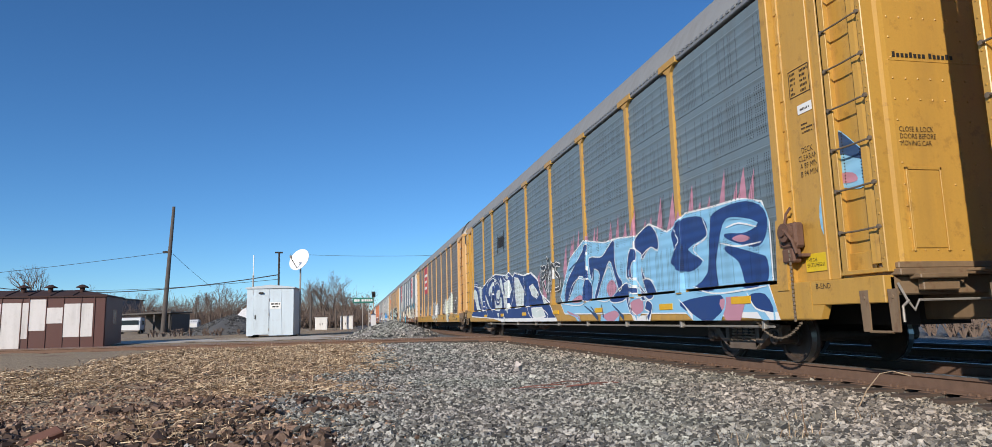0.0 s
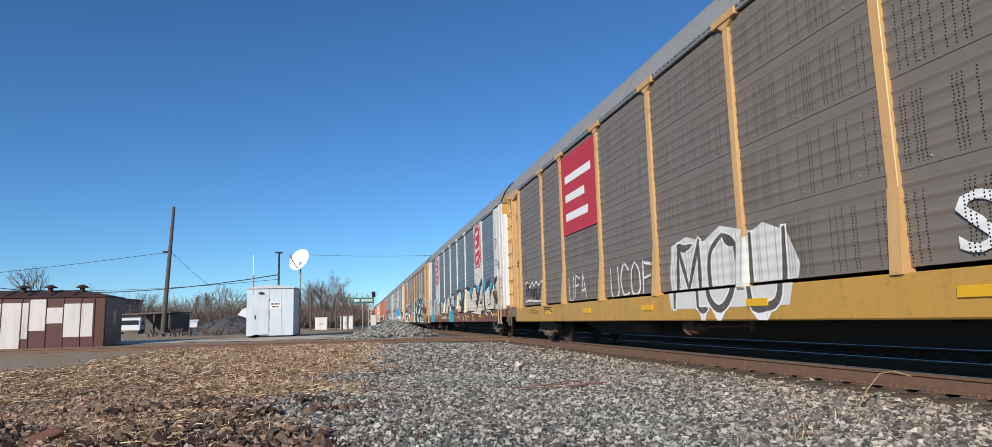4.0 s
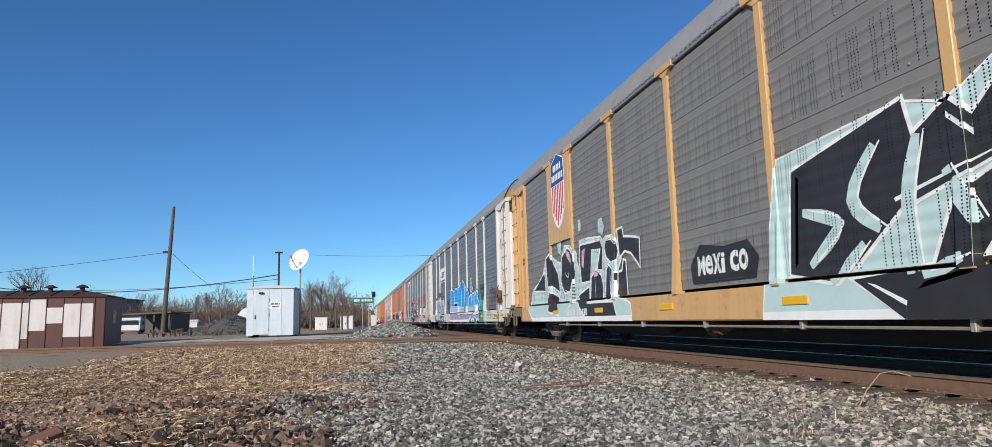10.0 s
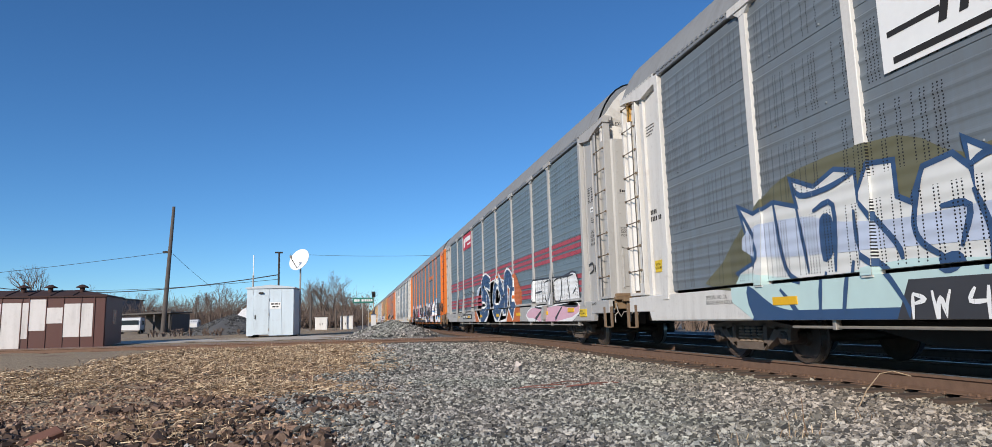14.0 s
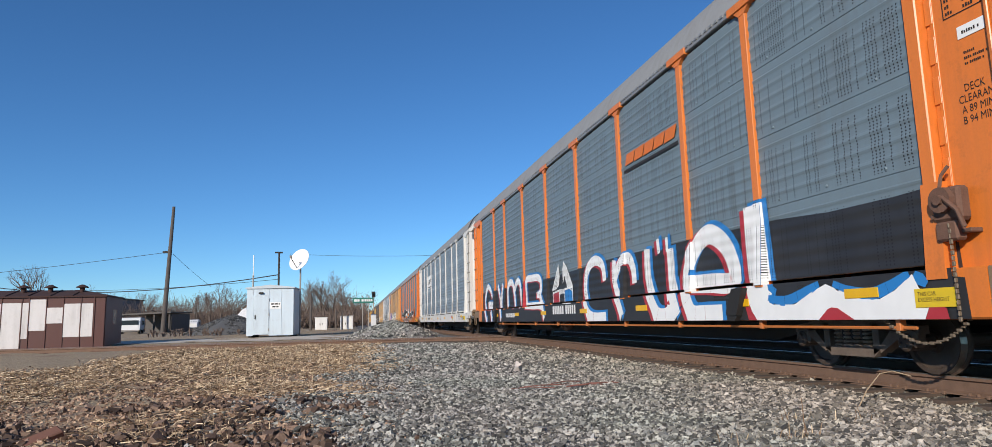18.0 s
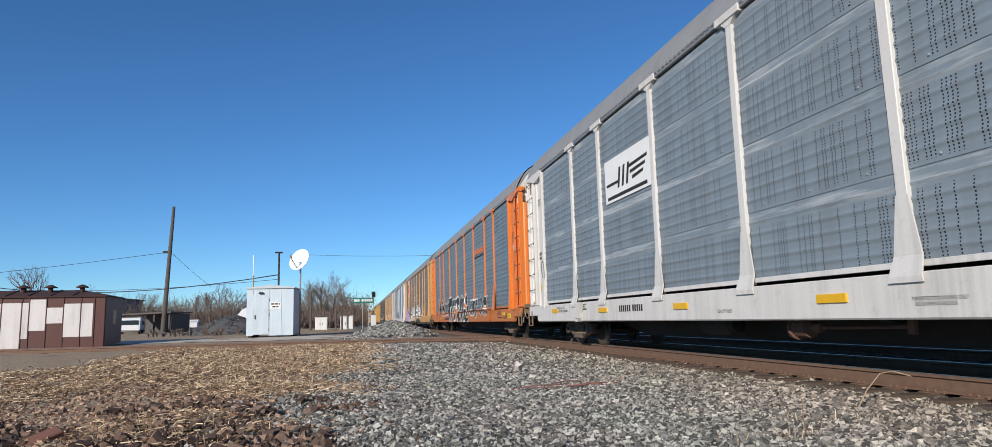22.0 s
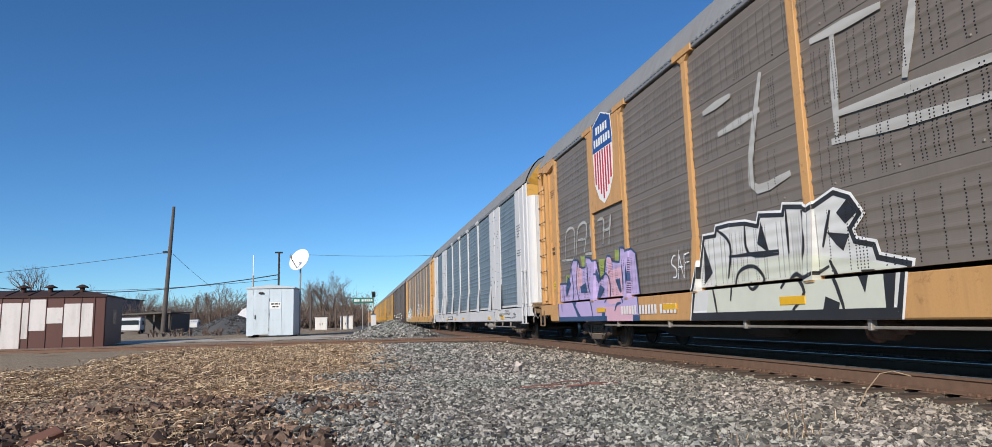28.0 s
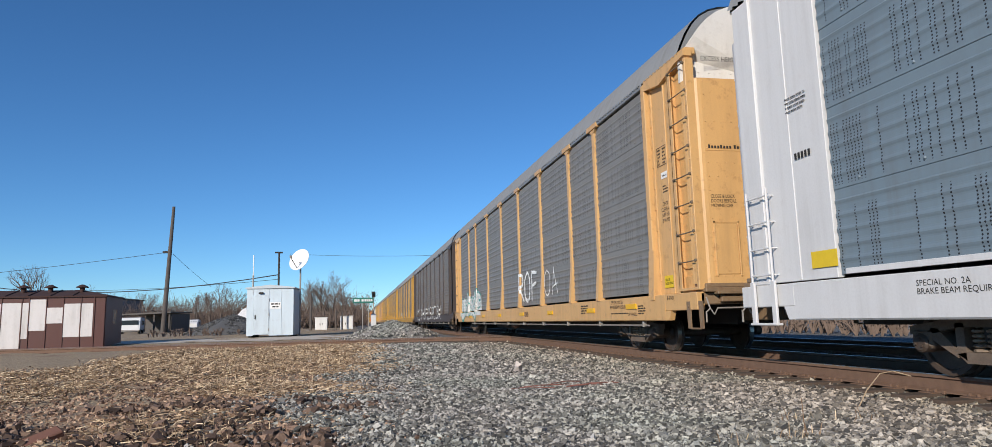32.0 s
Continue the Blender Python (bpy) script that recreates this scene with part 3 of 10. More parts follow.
def brake_gear_shape():
    """Housing, ratchet drum, bell crank and lever of the hand brake at the corner."""
    s = Shape().box((-1.60, -12.34, 1.50), (-1.46, -12.02, 1.82), 0.03)
    s.tube((-1.66, -12.18, 1.70), (-1.56, -12.18, 1.70), 0.12, 14)
    s.tube((-1.69, -12.18, 1.70), (-1.66, -12.18, 1.70), 0.05, 10)
    s.path([(-1.60, -12.14, 1.80), (-1.58, -12.16, 1.94), (-1.55, -12.22, 2.02)], 0.018, 6)
    s.path([(-1.66, -12.22, 1.72), (-1.68, -12.38, 1.58), (-1.66, -12.42, 1.42)], 0.022, 6)
    s.box((-1.62, -12.30, 1.32), (-1.50, -12.06, 1.50), 0.02)
    s.box((-1.57, -12.40, 1.38), (-1.44, -11.96, 1.42), 0.008)
    for y in (-12.32, -12.04):
        s.tube((-1.61, y, 1.56), (-1.59, y, 1.56), 0.022, 8)
    return s


def brake_chain_shape():
    s = Shape()
    for k in range(18):   # hangs from the drum
        z = 1.48 - 0.05 * k
        w = 0.018 if k % 2 else 0.008
        s.box((-1.625 - (0.0 if k % 2 else 0.008), -12.22 - w, z - 0.045), (-1.605 + (0.0 if k % 2 else 0.008), -12.22 + w, z), 0.006)
    for k in range(26):   # and sags along the sill
        a = k / 25
        w = 0.016 if k % 2 else 0.008
        s.box((-1.53, -12.22 + 1.0 * a - 0.026, 0.60 - 0.9 * a * (1 - a) - w), (-1.505, -12.22 + 1.0 * a + 0.026, 0.60 - 0.9 * a * (1 - a) + w), 0.006)
    return s


CARS, WHEELS, BY_NUMBER = [], [], {}


def carrier(n, label, spec, far=False):
    """One auto carrier, the n-th behind the first that the camera meets. spec: materials and layout."""
    start = FIRST + PITCH * (n - 6) + 144.5 + DRIFT.get(n, 0.6 if n > 10 else 0.0)
    car = thing("auto_carrier", label, "rail car", "cars of the passing train", pose(TRACK_X, start, 0))
    fr, sc, si, do = spec["frame"], spec["screen"], spec["sill"], spec.get("door", spec["frame"])
    wide = spec.get("wide", False)
    bays = WIDE if wide else STD
    sides = (None, HALF)
    for side in sides:
        near = side is None
        for k, (a, b) in enumerate(bays):
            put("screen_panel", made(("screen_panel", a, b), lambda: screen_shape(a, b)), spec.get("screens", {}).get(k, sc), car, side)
        edges = sorted({e for ab in bays for e in ab})
        if wide:
            if near:
                for yc in (-8.0, 8.0):
                    put("bolt_heads", made("bolt_heads", bolts_shape), MAT["ink"], car, pose(0, yc, 0))
            for a, b in ((-9.08, -7.05), (7.05, 9.08), (-13.05, -11.74), (11.74, 13.05)):
                put("plain_panel", made(("plain_panel", a, b), lambda: flat_panel_shape(a, b)), fr, car, side)
            edges = [-4.28, -1.42, 1.42, 4.28]
        else:
            edges = edges[1:-1]
        for y in edges:
            m = Matrix.Translation((0, y if near else -y, 0)) @ (side or Matrix())
            if spec.get("flared") and near and not far and spec["flared"] != "all" and (wide or abs(y) > 9):
                put("foot_plate", made("foot_plate", foot_plate_shape), fr, car, m)
            bent = near and spec.get("flared") == "all"
            if bent:
                put("foot_plate", made("bent_foot", bent_foot_shape), fr, car, m)
            put("post", made(("post", wide, bent), lambda: post_shape(0.13 if wide else 0.15, not bent)), fr, car, m)
        if near and not far and spec.get("flared"):
            for a, b in bays:
                put("kick_strip", made(("kick_strip", a, b), lambda: Shape().box((-SCREEN - 0.045, a + 0.12, SILL_TOP + 0.05), (-SCREEN - 0.02, b - 0.12, SILL_TOP + 0.115), 0.004)), si, car)
            if wide:
                for y in (-9.05, -7.13, 7.13, 9.05):
                    put("foot_plate", made("foot_plate", foot_plate_shape), fr, car, pose(0, y, 0))
                pipe = put("air_pipe", made("air_pipe", air_pipe_shape), MAT["rod"], car)
                put("control_valve", made("control_valve", control_valve_shape), MAT["rod"], pipe)
                put("lock_bar", made("lock_bar", lambda: Shape().tube((-SIDE - 0.05, -9.62, 0.87), (-SIDE - 0.05, -9.34, 0.87), 0.03, 8).box((-SIDE - 0.08, -9.74, 0.82), (-SIDE, -9.64, 0.92), 0.01).box((-SIDE - 0.08, -9.33, 0.82), (-SIDE, -9.23, 0.92), 0.01)), MAT["rod"], car)
        put("side_sill", made("side_sill", sill_shape), si, car, side)
        put("cantrail", made("cantrail", cantrail_shape), spec.get("rail", MAT["roof"]), car, side)
        if near and n not in (1, 2, 7, 8, 10):
            put("brake_rod", made("brake_rod", rod_shape), spec.get("rod", MAT["rod"]), car, side)
    put("roof", made("roof", roof_shape), spec.get("roof", MAT["roof"]), car)
    put("floor", made("floor", lambda: Shape().box((-1.5, -13.4, 0.93), (1.5, 13.4, 1.04), 0.01)), MAT["steel_dark"], car)
    put("centre_sill", made("centre_sill", centre_sill_shape), MAT["steel_dark"], car)
    if not far:
        for k in range(9):
            put("cross_bearer", made("cross_bearer", lambda: Shape().prism([(-1.45, 0.72), (-0.5, 0.55), (0.5, 0.55), (1.45, 0.72), (1.45, 0.93), (-1.45, 0.93)], -0.06, 0.06, "y")), MAT["steel_dark"], car, pose(0, -7.6 + 1.9 * k, 0))
    mirror_x, mirror_y = Matrix.Diagonal((-1, 1, 1, 1)), Matrix.Diagonal((1, -1, 1, 1))
    for key, e in (("lead", Matrix()), ("trail", mirror_y)):
        put("end_sill", made("end_sill", end_sill_shape), GRIMY, car, e)
        put("coupler", made("coupler", coupler_shape), MAT["truck_steel"], car, e)
        for lat in (Matrix(), mirror_x):
            m = e @ lat
            near = lat == Matrix()
            if wide:
                put("corner_panel", made("corner_panel", lambda: Shape().box((-1.535, -13.45, SILL_TOP), (-1.40, -13.0, EAVE), 0.02).box((-1.56, -13.08, SILL_TOP), (-1.5, -13.0, EAVE), 0.01)), fr, car, m)
                if near:
                    put("ladder", made("low_ladder", low_ladder_shape), spec.get("ladder", fr), car, m)
            else:
                put("end_frame", made("end_frame", end_frame_shape), fr, car, m)
                lad = put("ladder", made("ladder", ladder_shape), fr, car, m)
                if near and not far:
                    for k in range(8):
                        put("rung", made(("rung", k), lambda: rung_shape(1.58 + 0.48 * k)), MAT["rung"], lad)
                put("step", made("step", step_shape), GRIMY, car, m)
            put("sill_end", made("sill_end", sill_end_shape), spec.get("end", si), car, m)
            door = put("end_door", made("end_door", door_shape), do, car, m)
            if wide and near:
                for k in range(4):
                    put("door_rib", made("door_rib", lambda: Shape().tube((0, 0, 1.24), (0, 0, EAVE - 0.48), 0.055, 10)), do, door, pose(-1.30 + 0.27 * k, -DOOR_Y + (0.05 if k == 0 else 0.0), 0))
            put("door_head", made("door_head", door_head_shape), spec.get("head", do), car, m)
        if not far:
            put("uncoupling_lever", made("uncoupling_lever", lever_shape), spec.get("lever", MAT["rod"]), car, e)
        y = -10.2 if key == "lead" else 10.2
        if not far and (spec.get("flared") or spec.get("pad")):
            put("jacking_pad", made("jacking_pad", jacking_pad_shape), spec.get("pad", si), car, pose(0, y * 0.845, 0), "slanted jacking bracket on the sill")
        tr = put("truck", made("truck", truck_shape), MAT["steel_dark"], car, pose(0, y, 0))
        for s in (None, mirror_x):
            put("side_frame", made("side_frame", side_frame_shape), MAT["truck_steel"], tr, s)
            if not far:
                put("spring_nest", made("spring_nest", spring_shape), MAT["spring"], tr, s)
        for wy in (-0.865, 0.865):
            w = put("wheelset", made("wheelset", wheelset_shape, MAT["wheel"], MAT["tread"]), None, tr, pose(0, wy, 0.356))
            WHEELS.append((w, wy))
    if not far:
        cy = put("brake_cylinder", made("brake_cylinder", brake_cylinder_shape), MAT["rust_gear"], car, pose(-1.18, 0.7, 0.50))
        put("push_rod", made("push_rod", lambda: Shape().tube((0, -1.7, 0.02), (0, -0.3, 0.0), 0.02, 6).box((-0.03, -1.76, -0.06), (0.03, -1.66, 0.10), 0.01)), MAT["rust_gear"], cy)
        put("air_tank", made("air_tank", lambda: Shape().lathe([(0.0, -0.55), (0.12, -0.52), (0.17, -0.42), (0.17, 0.42), (0.12, 0.52), (0.0, 0.55)], "x", 16)), MAT["steel_dark"], car, pose(-0.9, 3.3, 0.52, 0, 0, 90))
    if spec.get("brake"):
        hb = put("hand_brake", made("hand_brake", brake_gear_shape), spec["brake"], car)
        put("chain", made("chain", brake_chain_shape), MAT["rung"], hb, None, "rusty hanging chain")
    if not far:
        refl = made("reflector", lambda: Shape().box((-SIDE - 0.024, -0.25, 0.0), (-SIDE + 0.004, 0.25, 0.105), 0.003))
        for y in spec.get("reflect", (-12.0, -8.6, -5.2, -1.8, 1.8, 5.2, 8.6, 11.4) if wide else (-11.0, -8.6, -5.2, -1.8, 1.8, 5.2, 8.6)):
            put("reflector", refl, MAT["reflector"], car, pose(0, y, spec.get("reflect_z", 0.84 if abs(y) > 10.5 else 0.80)), "yellow reflective strip")
    CARS.append((car, start))
    BY_NUMBER[n] = car
    return car


GRIMY = paint("grimy_end_steel", (0.23, 0.155, 0.09), (0.05, 0.035, 0.025), amount=0.9, rust=0.5)
YELLOW = paint("yellow_paint", (0.53, 0.30, 0.06), amount=0.45, rough=0.38, rust=0.3)
YELLOW_B = paint("faded_yellow_paint", (0.62, 0.37, 0.15), amount=0.45, rough=0.42, rust=0.25)
TAN = paint("tan_yellow_paint", (0.58, 0.32, 0.12), amount=0.45, rust=0.35)
WHITE = paint("white_paint", (0.66, 0.64, 0.60), amount=0.4, rust=0.12)
ORANGE = paint("orange_paint", (0.70, 0.19, 0.03), amount=0.4, rough=0.38, rust=0.15)
RUSTY_ORANGE = paint("rusty_orange_paint", (0.52, 0.17, 0.045), amount=0.5, rust=0.4)
PALE_GREY = paint("pale_grey_paint", (0.42, 0.41, 0.39), amount=0.4, rust=0.1)
CREAM = paint("grimy_cream_paint", (0.55, 0.43, 0.30), (0.12, 0.06, 0.03), amount=0.8, rust=0.4)
SILVER = paint("silver_white_paint", (0.62, 0.62, 0.62), amount=0.3, rust=0.05)
BROWN = paint("oxide_brown_paint", (0.20, 0.085, 0.045), amount=0.5, rust=0.5)
DARK = paint("dark_brown_paint", (0.06, 0.045, 0.04), amount=0.3)
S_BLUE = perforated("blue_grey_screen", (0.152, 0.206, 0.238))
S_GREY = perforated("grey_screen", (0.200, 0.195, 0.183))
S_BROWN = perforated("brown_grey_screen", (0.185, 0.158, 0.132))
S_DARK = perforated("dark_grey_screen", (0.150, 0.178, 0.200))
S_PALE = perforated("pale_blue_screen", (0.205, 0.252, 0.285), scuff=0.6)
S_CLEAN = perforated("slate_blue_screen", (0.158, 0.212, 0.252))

def sp(frame_, screen, sill, **more):
    return {"frame": frame_, "screen": screen, "sill": sill, **more}


SPECS = [
    (-2, "yellow steel auto carrier with grey perforated screens", sp(YELLOW, S_GREY, YELLOW)),
    (-1, "yellow steel auto carrier with grey screens and dark couplings", sp(YELLOW, S_BLUE, YELLOW)),
    (0, "yellow auto carrier with blue-grey screens under blue graffiti", sp(YELLOW, S_BLUE, YELLOW, head=WHITE, brake=MAT["rust_gear"])),
    (1, "faded yellow auto carrier with brown-grey screens and white tags", sp(YELLOW_B, S_BROWN, YELLOW, head=WHITE, end=GRIMY, reflect=(-12.08, -11.58, -8.6, -5.2, -1.8, 1.8, 5.2, 8.6))),
    (2, "white auto carrier with red octagon signs and brown sill", sp(WHITE, S_BLUE, BROWN, wide=True, head=YELLOW, ladder=CREAM, brake=MAT["rust_gear"])),
    (3, "yellow auto carrier with grey screens under black graffiti", sp(YELLOW_B, S_GREY, YELLOW_B, head=WHITE, brake=MAT["rust_gear"], end=GRIMY)),
    (4, "white-posted auto carrier with dark grey screens and blue graffiti", sp(WHITE, S_DARK, WHITE, head=YELLOW, brake=MAT["rust_gear"], reflect=(-12.82, -11.0, -8.6, -5.2, -1.8, 1.8, 5.2, 8.6))),
    (5, "pale grey auto carrier with red striped screens and tags", sp(PALE_GREY, S_BLUE, PALE_GREY, head=WHITE, flared=True)),
    (6, "orange auto carrier with grey screens and black lower band", sp(ORANGE, S_BLUE, ORANGE, head=WHITE, brake=MAT["rust_gear"], pad=MAT["ink"], rod=RUSTY_ORANGE, end=GRIMY)),
    (7, "white auto carrier with clean blue-grey screens", sp(WHITE, S_PALE, WHITE, flared="all", reflect=(-11.0, -7.7, -4.0, -0.32, 3.4, 7.1, 10.8))),
    (8, "orange auto carrier with blue-grey screens and white tags", sp(ORANGE, S_BLUE, RUSTY_ORANGE, head=WHITE, flared=True, reflect=(-11.0, -2.4, 8.6))),
    (9, "tan yellow auto carrier with brown screens and pastel graffiti", sp(TAN, S_BROWN, TAN, head=YELLOW)),
    (10, "silver-white auto carrier with blue-grey screens", sp(SILVER, S_CLEAN, SILVER, wide=True, head=YELLOW, flared=True, reflect=(-9.52, -6.92, 0.07, 2.89, 6.35), reflect_z=0.70)),
    (11, "yellow auto carrier with brown-grey screens and white tags", sp(YELLOW_B, S_GREY, YELLOW_B, head=WHITE)),
    (12, "dark brown auto carrier with a white tag", sp(DARK, S_BROWN, DARK)),
    (13, "yellow auto carrier with grey-brown screens", sp(YELLOW, S_BROWN, YELLOW)),
]
FAR_LOOKS = [("yellow auto carrier with grey-brown screens far back in the train", sp(YELLOW, S_BROWN, YELLOW)), ("tan auto carrier with brown screens far back in the train", sp(TAN, S_BROWN, TAN)), ("white auto carrier with pale screens far back in the train", sp(WHITE, S_PALE, WHITE)), ("orange auto carrier with grey screens far back in the train", sp(ORANGE, S_GREY, RUSTY_ORANGE))]
for n_, lab_, spec_ in SPECS:
    carrier(n_, lab_, spec_, n_ > 11 or n_ < -1)
for n_ in range(14, 30):
    lab_, spec_ = FAR_LOOKS[(0, 0, 1, 0, 2, 0, 3, 0, 1, 0, 2, 1, 0, 3, 0, 1)[n_ - 14]]
    carrier(n_, lab_, spec_, True)


# ---- ground ----
def smooth(a, b, t):
    t = min(1.0, max(0.0, (t - a) / (b - a)))
    return t * t * (3 - 2 * t)


def ground_z(x, y):
    """Height of the ground: low ballast by the near track, rising to the crossing track and the yard behind it."""
    z = -0.30 + 0.15 * smooth(12, 26, y) + 0.21 * smooth(29, 37, y) + 0.08 * smooth(38, 60, y)
    near = smooth(2.6, 5.2, x)
    z = z * (1 - near) + (-0.235) * near
    z += (0.06 * noise.noise((x * 0.8, y * 0.8, 0)) + 0.05 * noise.noise((x * 2.3, y * 2.3, 3)) * smooth(1.2, -0.6, x) * smooth(22, 12, y)) * (1 - near) * smooth(60, 25, y)
    z += 0.13 * math.exp(-((x + 1.9) ** 2 / 1.6 + (y - 9.5) ** 2 / 6)) + 0.10 * math.exp(-((x + 4.2) ** 2 / 4 + (y - 14) ** 2 / 10))
    z -= 0.10 * math.exp(-((x + 1.4) ** 2 / 0.5 + (y - 6.3) ** 2 / 0.35))
    return z


def ground_mesh():
    xs = [-900, -400, -200, -120, -70, -45, -32, -24] + [-18 + 0.5 * i for i in range(20)] + [-8 + 0.16 * i for i in range(63)] + [2.08 + 0.5 * i for i in range(40)] + [22.5, 26, 34, 50, 80, 150, 400, 900]
    ys = [-300, -120, -50, -20, -8] + [0.5 * i for i in range(8)] + [4 + 0.16 * i for i in range(75)] + [16 + 0.5 * i for i in range(58)] + [46, 48, 50, 53, 56, 60, 66, 75, 90, 110, 140, 180, 250, 400, 700, 1200, 2500]
    v = [(x, y, ground_z(x, y)) for y in ys for x in xs]
    w = len(xs)
    f = [(j * w + i, j * w + i + 1, (j + 1) * w + i + 1, (j + 1) * w + i) for j in range(len(ys) - 1) for i in range(w - 1)]
    return Shape().add(v, f).mesh("ground", smooth=True)


def ground_material():
    """Crushed stone along the track, bare soil and straw beside it, with a ragged border."""
    m, nt, lk, b = nodes_of("ground_cover")
    co = nt.new("ShaderNodeTexCoord").outputs["Object"]
    sep = nt.new("ShaderNodeSeparateXYZ")
    lk.new(co, sep.inputs[0])
    big, mid = noise_out(nt, lk, 0.35, 5), noise_out(nt, lk, 1.6, 6, 0.65)
    fine = noise_out(nt, lk, 14.0, 6, 0.7)
    vor = nt.new("ShaderNodeTexVoronoi")
    vor.inputs["Scale"].default_value = 18.0
    lk.new(co, vor.inputs["Vector"])
    cell = nt.new("ShaderNodeSeparateColor")
    lk.new(vor.outputs["Color"], cell.inputs[0])
    stone = mix(nt, lk, cell.outputs[0], (0.075, 0.075, 0.072), (0.30, 0.29, 0.27))
    stone = mix(nt, lk, calc(nt, lk, "MULTIPLY", ramp(nt, lk, vor.outputs["Distance"], 0.35, 0.8), 0.5), stone, (0.03, 0.028, 0.026))
    soil = mix(nt, lk, ramp(nt, lk, mid, 0.35, 0.65), (0.18, 0.10, 0.062), (0.36, 0.235, 0.155))
    soil = mix(nt, lk, ramp(nt, lk, fine, 0.5, 0.75), soil, (0.33, 0.245, 0.17))
    straw = mix(nt, lk, ramp(nt, lk, fine, 0.3, 0.7), (0.19, 0.13, 0.078), (0.54, 0.42, 0.265))
    far = calc(nt, lk, "MULTIPLY", ramp(nt, lk, sep.outputs[1], 7.0, 14.0), 0.16)
    land = mix(nt, lk, ramp(nt, lk, calc(nt, lk, "ADD", big, far), 0.46, 0.58), soil, straw)
    edge = calc(nt, lk, "ADD", sep.outputs[0], calc(nt, lk, "MULTIPLY", calc(nt, lk, "SUBTRACT", mid, 0.5), 2.6))
    c = mix(nt, lk, ramp(nt, lk, edge, -0.9, 0.3), land, stone)
    lk.new(c, b.inputs["Base Color"])
    b.inputs["Roughness"].default_value = 0.95
    bump(nt, lk, b, calc(nt, lk, "ADD", fine, vor.outputs["Distance"]), 0.8, 0.03)
    return m


gm_ = ground_mesh()
gm_.materials.append(ground_material())
part("ground", gm_, None, kind="structure", label="bare soil, straw and grey crushed stone beside the railway", category="ground")


# ---- tracks ----
RAIL_PROF = [(-0.036, -0.006), (-0.030, 0.0), (0.030, 0.0), (0.036, -0.006), (0.036, -0.035), (0.010, -0.050), (0.009, -0.150), (0.072, -0.172), (0.076, -0.185), (-0.076, -0.185), (-0.072, -0.172), (-0.009, -0.150), (-0.010, -0.050), (-0.036, -0.035)]


def rail_shape(y0, y1):
    s = Shape()
    n = len(RAIL_PROF)
    v = [(x, y0, z) for x, z in RAIL_PROF] + [(x, y1, z) for x, z in RAIL_PROF]
    for i in range(n):
        s.add([v[i], v[(i + 1) % n], v[n + (i + 1) % n], v[n + i]], [(0, 1, 2, 3)], 1 if i in (0, 1, 2) else 0)
    s.add(v[:n], [tuple(range(n))[::-1]])
    s.add(v[n:], [tuple(range(n))])
    return s


def track(label, m, y0, y1, parts_from, parts_to):
    """Two rails on timber ties with tie plates and spikes; ties beyond the near stretch are joined."""
    t = thing("railway_track", label, "track", m=m, kind="structure")
    rail = rail_shape(y0, y1).mesh("rail", MAT["rail_side"], MAT["rail_top"])
    for sx in (-0.753, 0.753):
        r = part("rail", rail, None, t)
        r.matrix_basis = pose(sx, 0, 0)
    tie = Shape().box((-1.30, -0.115, -0.36), (1.30, 0.115, -0.192), 0.012).mesh("tie", MAT["tie"])
    plate = Shape()
    for sx in (-0.753, 0.753):
        plate.box((sx - 0.18, -0.09, -0.193), (sx + 0.18, 0.09, -0.180), 0.003)
        for dx in (-0.095, 0.095):
            for dy in (-0.05, 0.05):
                plate.box((sx + dx - 0.012, dy - 0.012, -0.182), (sx + dx + 0.012, dy + 0.012, -0.150), 0.003)
        plate.box((sx - 0.085, -0.155, -0.20), (sx + 0.085, -0.118, -0.160), 0.006)    # rail anchor
    plate = plate.mesh("tie_plate", MAT["rail_side"])
    rest = Shape()
    y = y0 + 0.3
    while y < y1:
        if parts_from < y < parts_to:
            o = part("tie", tie, None, t)
            o.matrix_basis = pose(random.uniform(-0.03, 0.03), y, 0, 0, 0, random.uniform(-1, 1))
            o = part("tie_plates", plate, None, t)
            o.matrix_basis = pose(0, y, 0)
        else:
            rest.box((-1.3, y - 0.11, -0.36), (1.3, y + 0.11, -0.192))
        y += 0.52
    part("far_ties", rest, MAT["tie"], t, kind="stuff")
    return t


track("main line of rusty rails with bright heads on timber ties", pose(TRACK_X, 0, 0), -60, 460, -4, 48)
track("second line of rusty rails beyond the train", pose(TRACK_X + 4.15, 0, -0.02), -40, 460, 0, 14)
CROSS = math.degrees(math.atan2(-2.54, 17.65))
track("rusty crossing line that cuts the main line at an angle", pose(3.93, 28.31, 0.005, 0, 0, CROSS - 90), -3.0, 60, -2.5, 40).matrix_basis = pose(3.93, 28.31, 0.005, 0, 0, CROSS + 90)

# timber and steel panels of the level crossing where the lines meet
for k_ in range(5):
    part("crossing_timber", Shape().box((-1.2, -0.12, -0.06), (1.2, 0.12, 0.0), 0.02), MAT["tie"], label="weathered timber beside the crossing rails", category="timber", group="crossing timbers").matrix_basis = pose(2.1 + 0.35 * k_, 27.0 - 0.1 * k_, -0.10, 0, 0, CROSS + random.uniform(-4, 4))


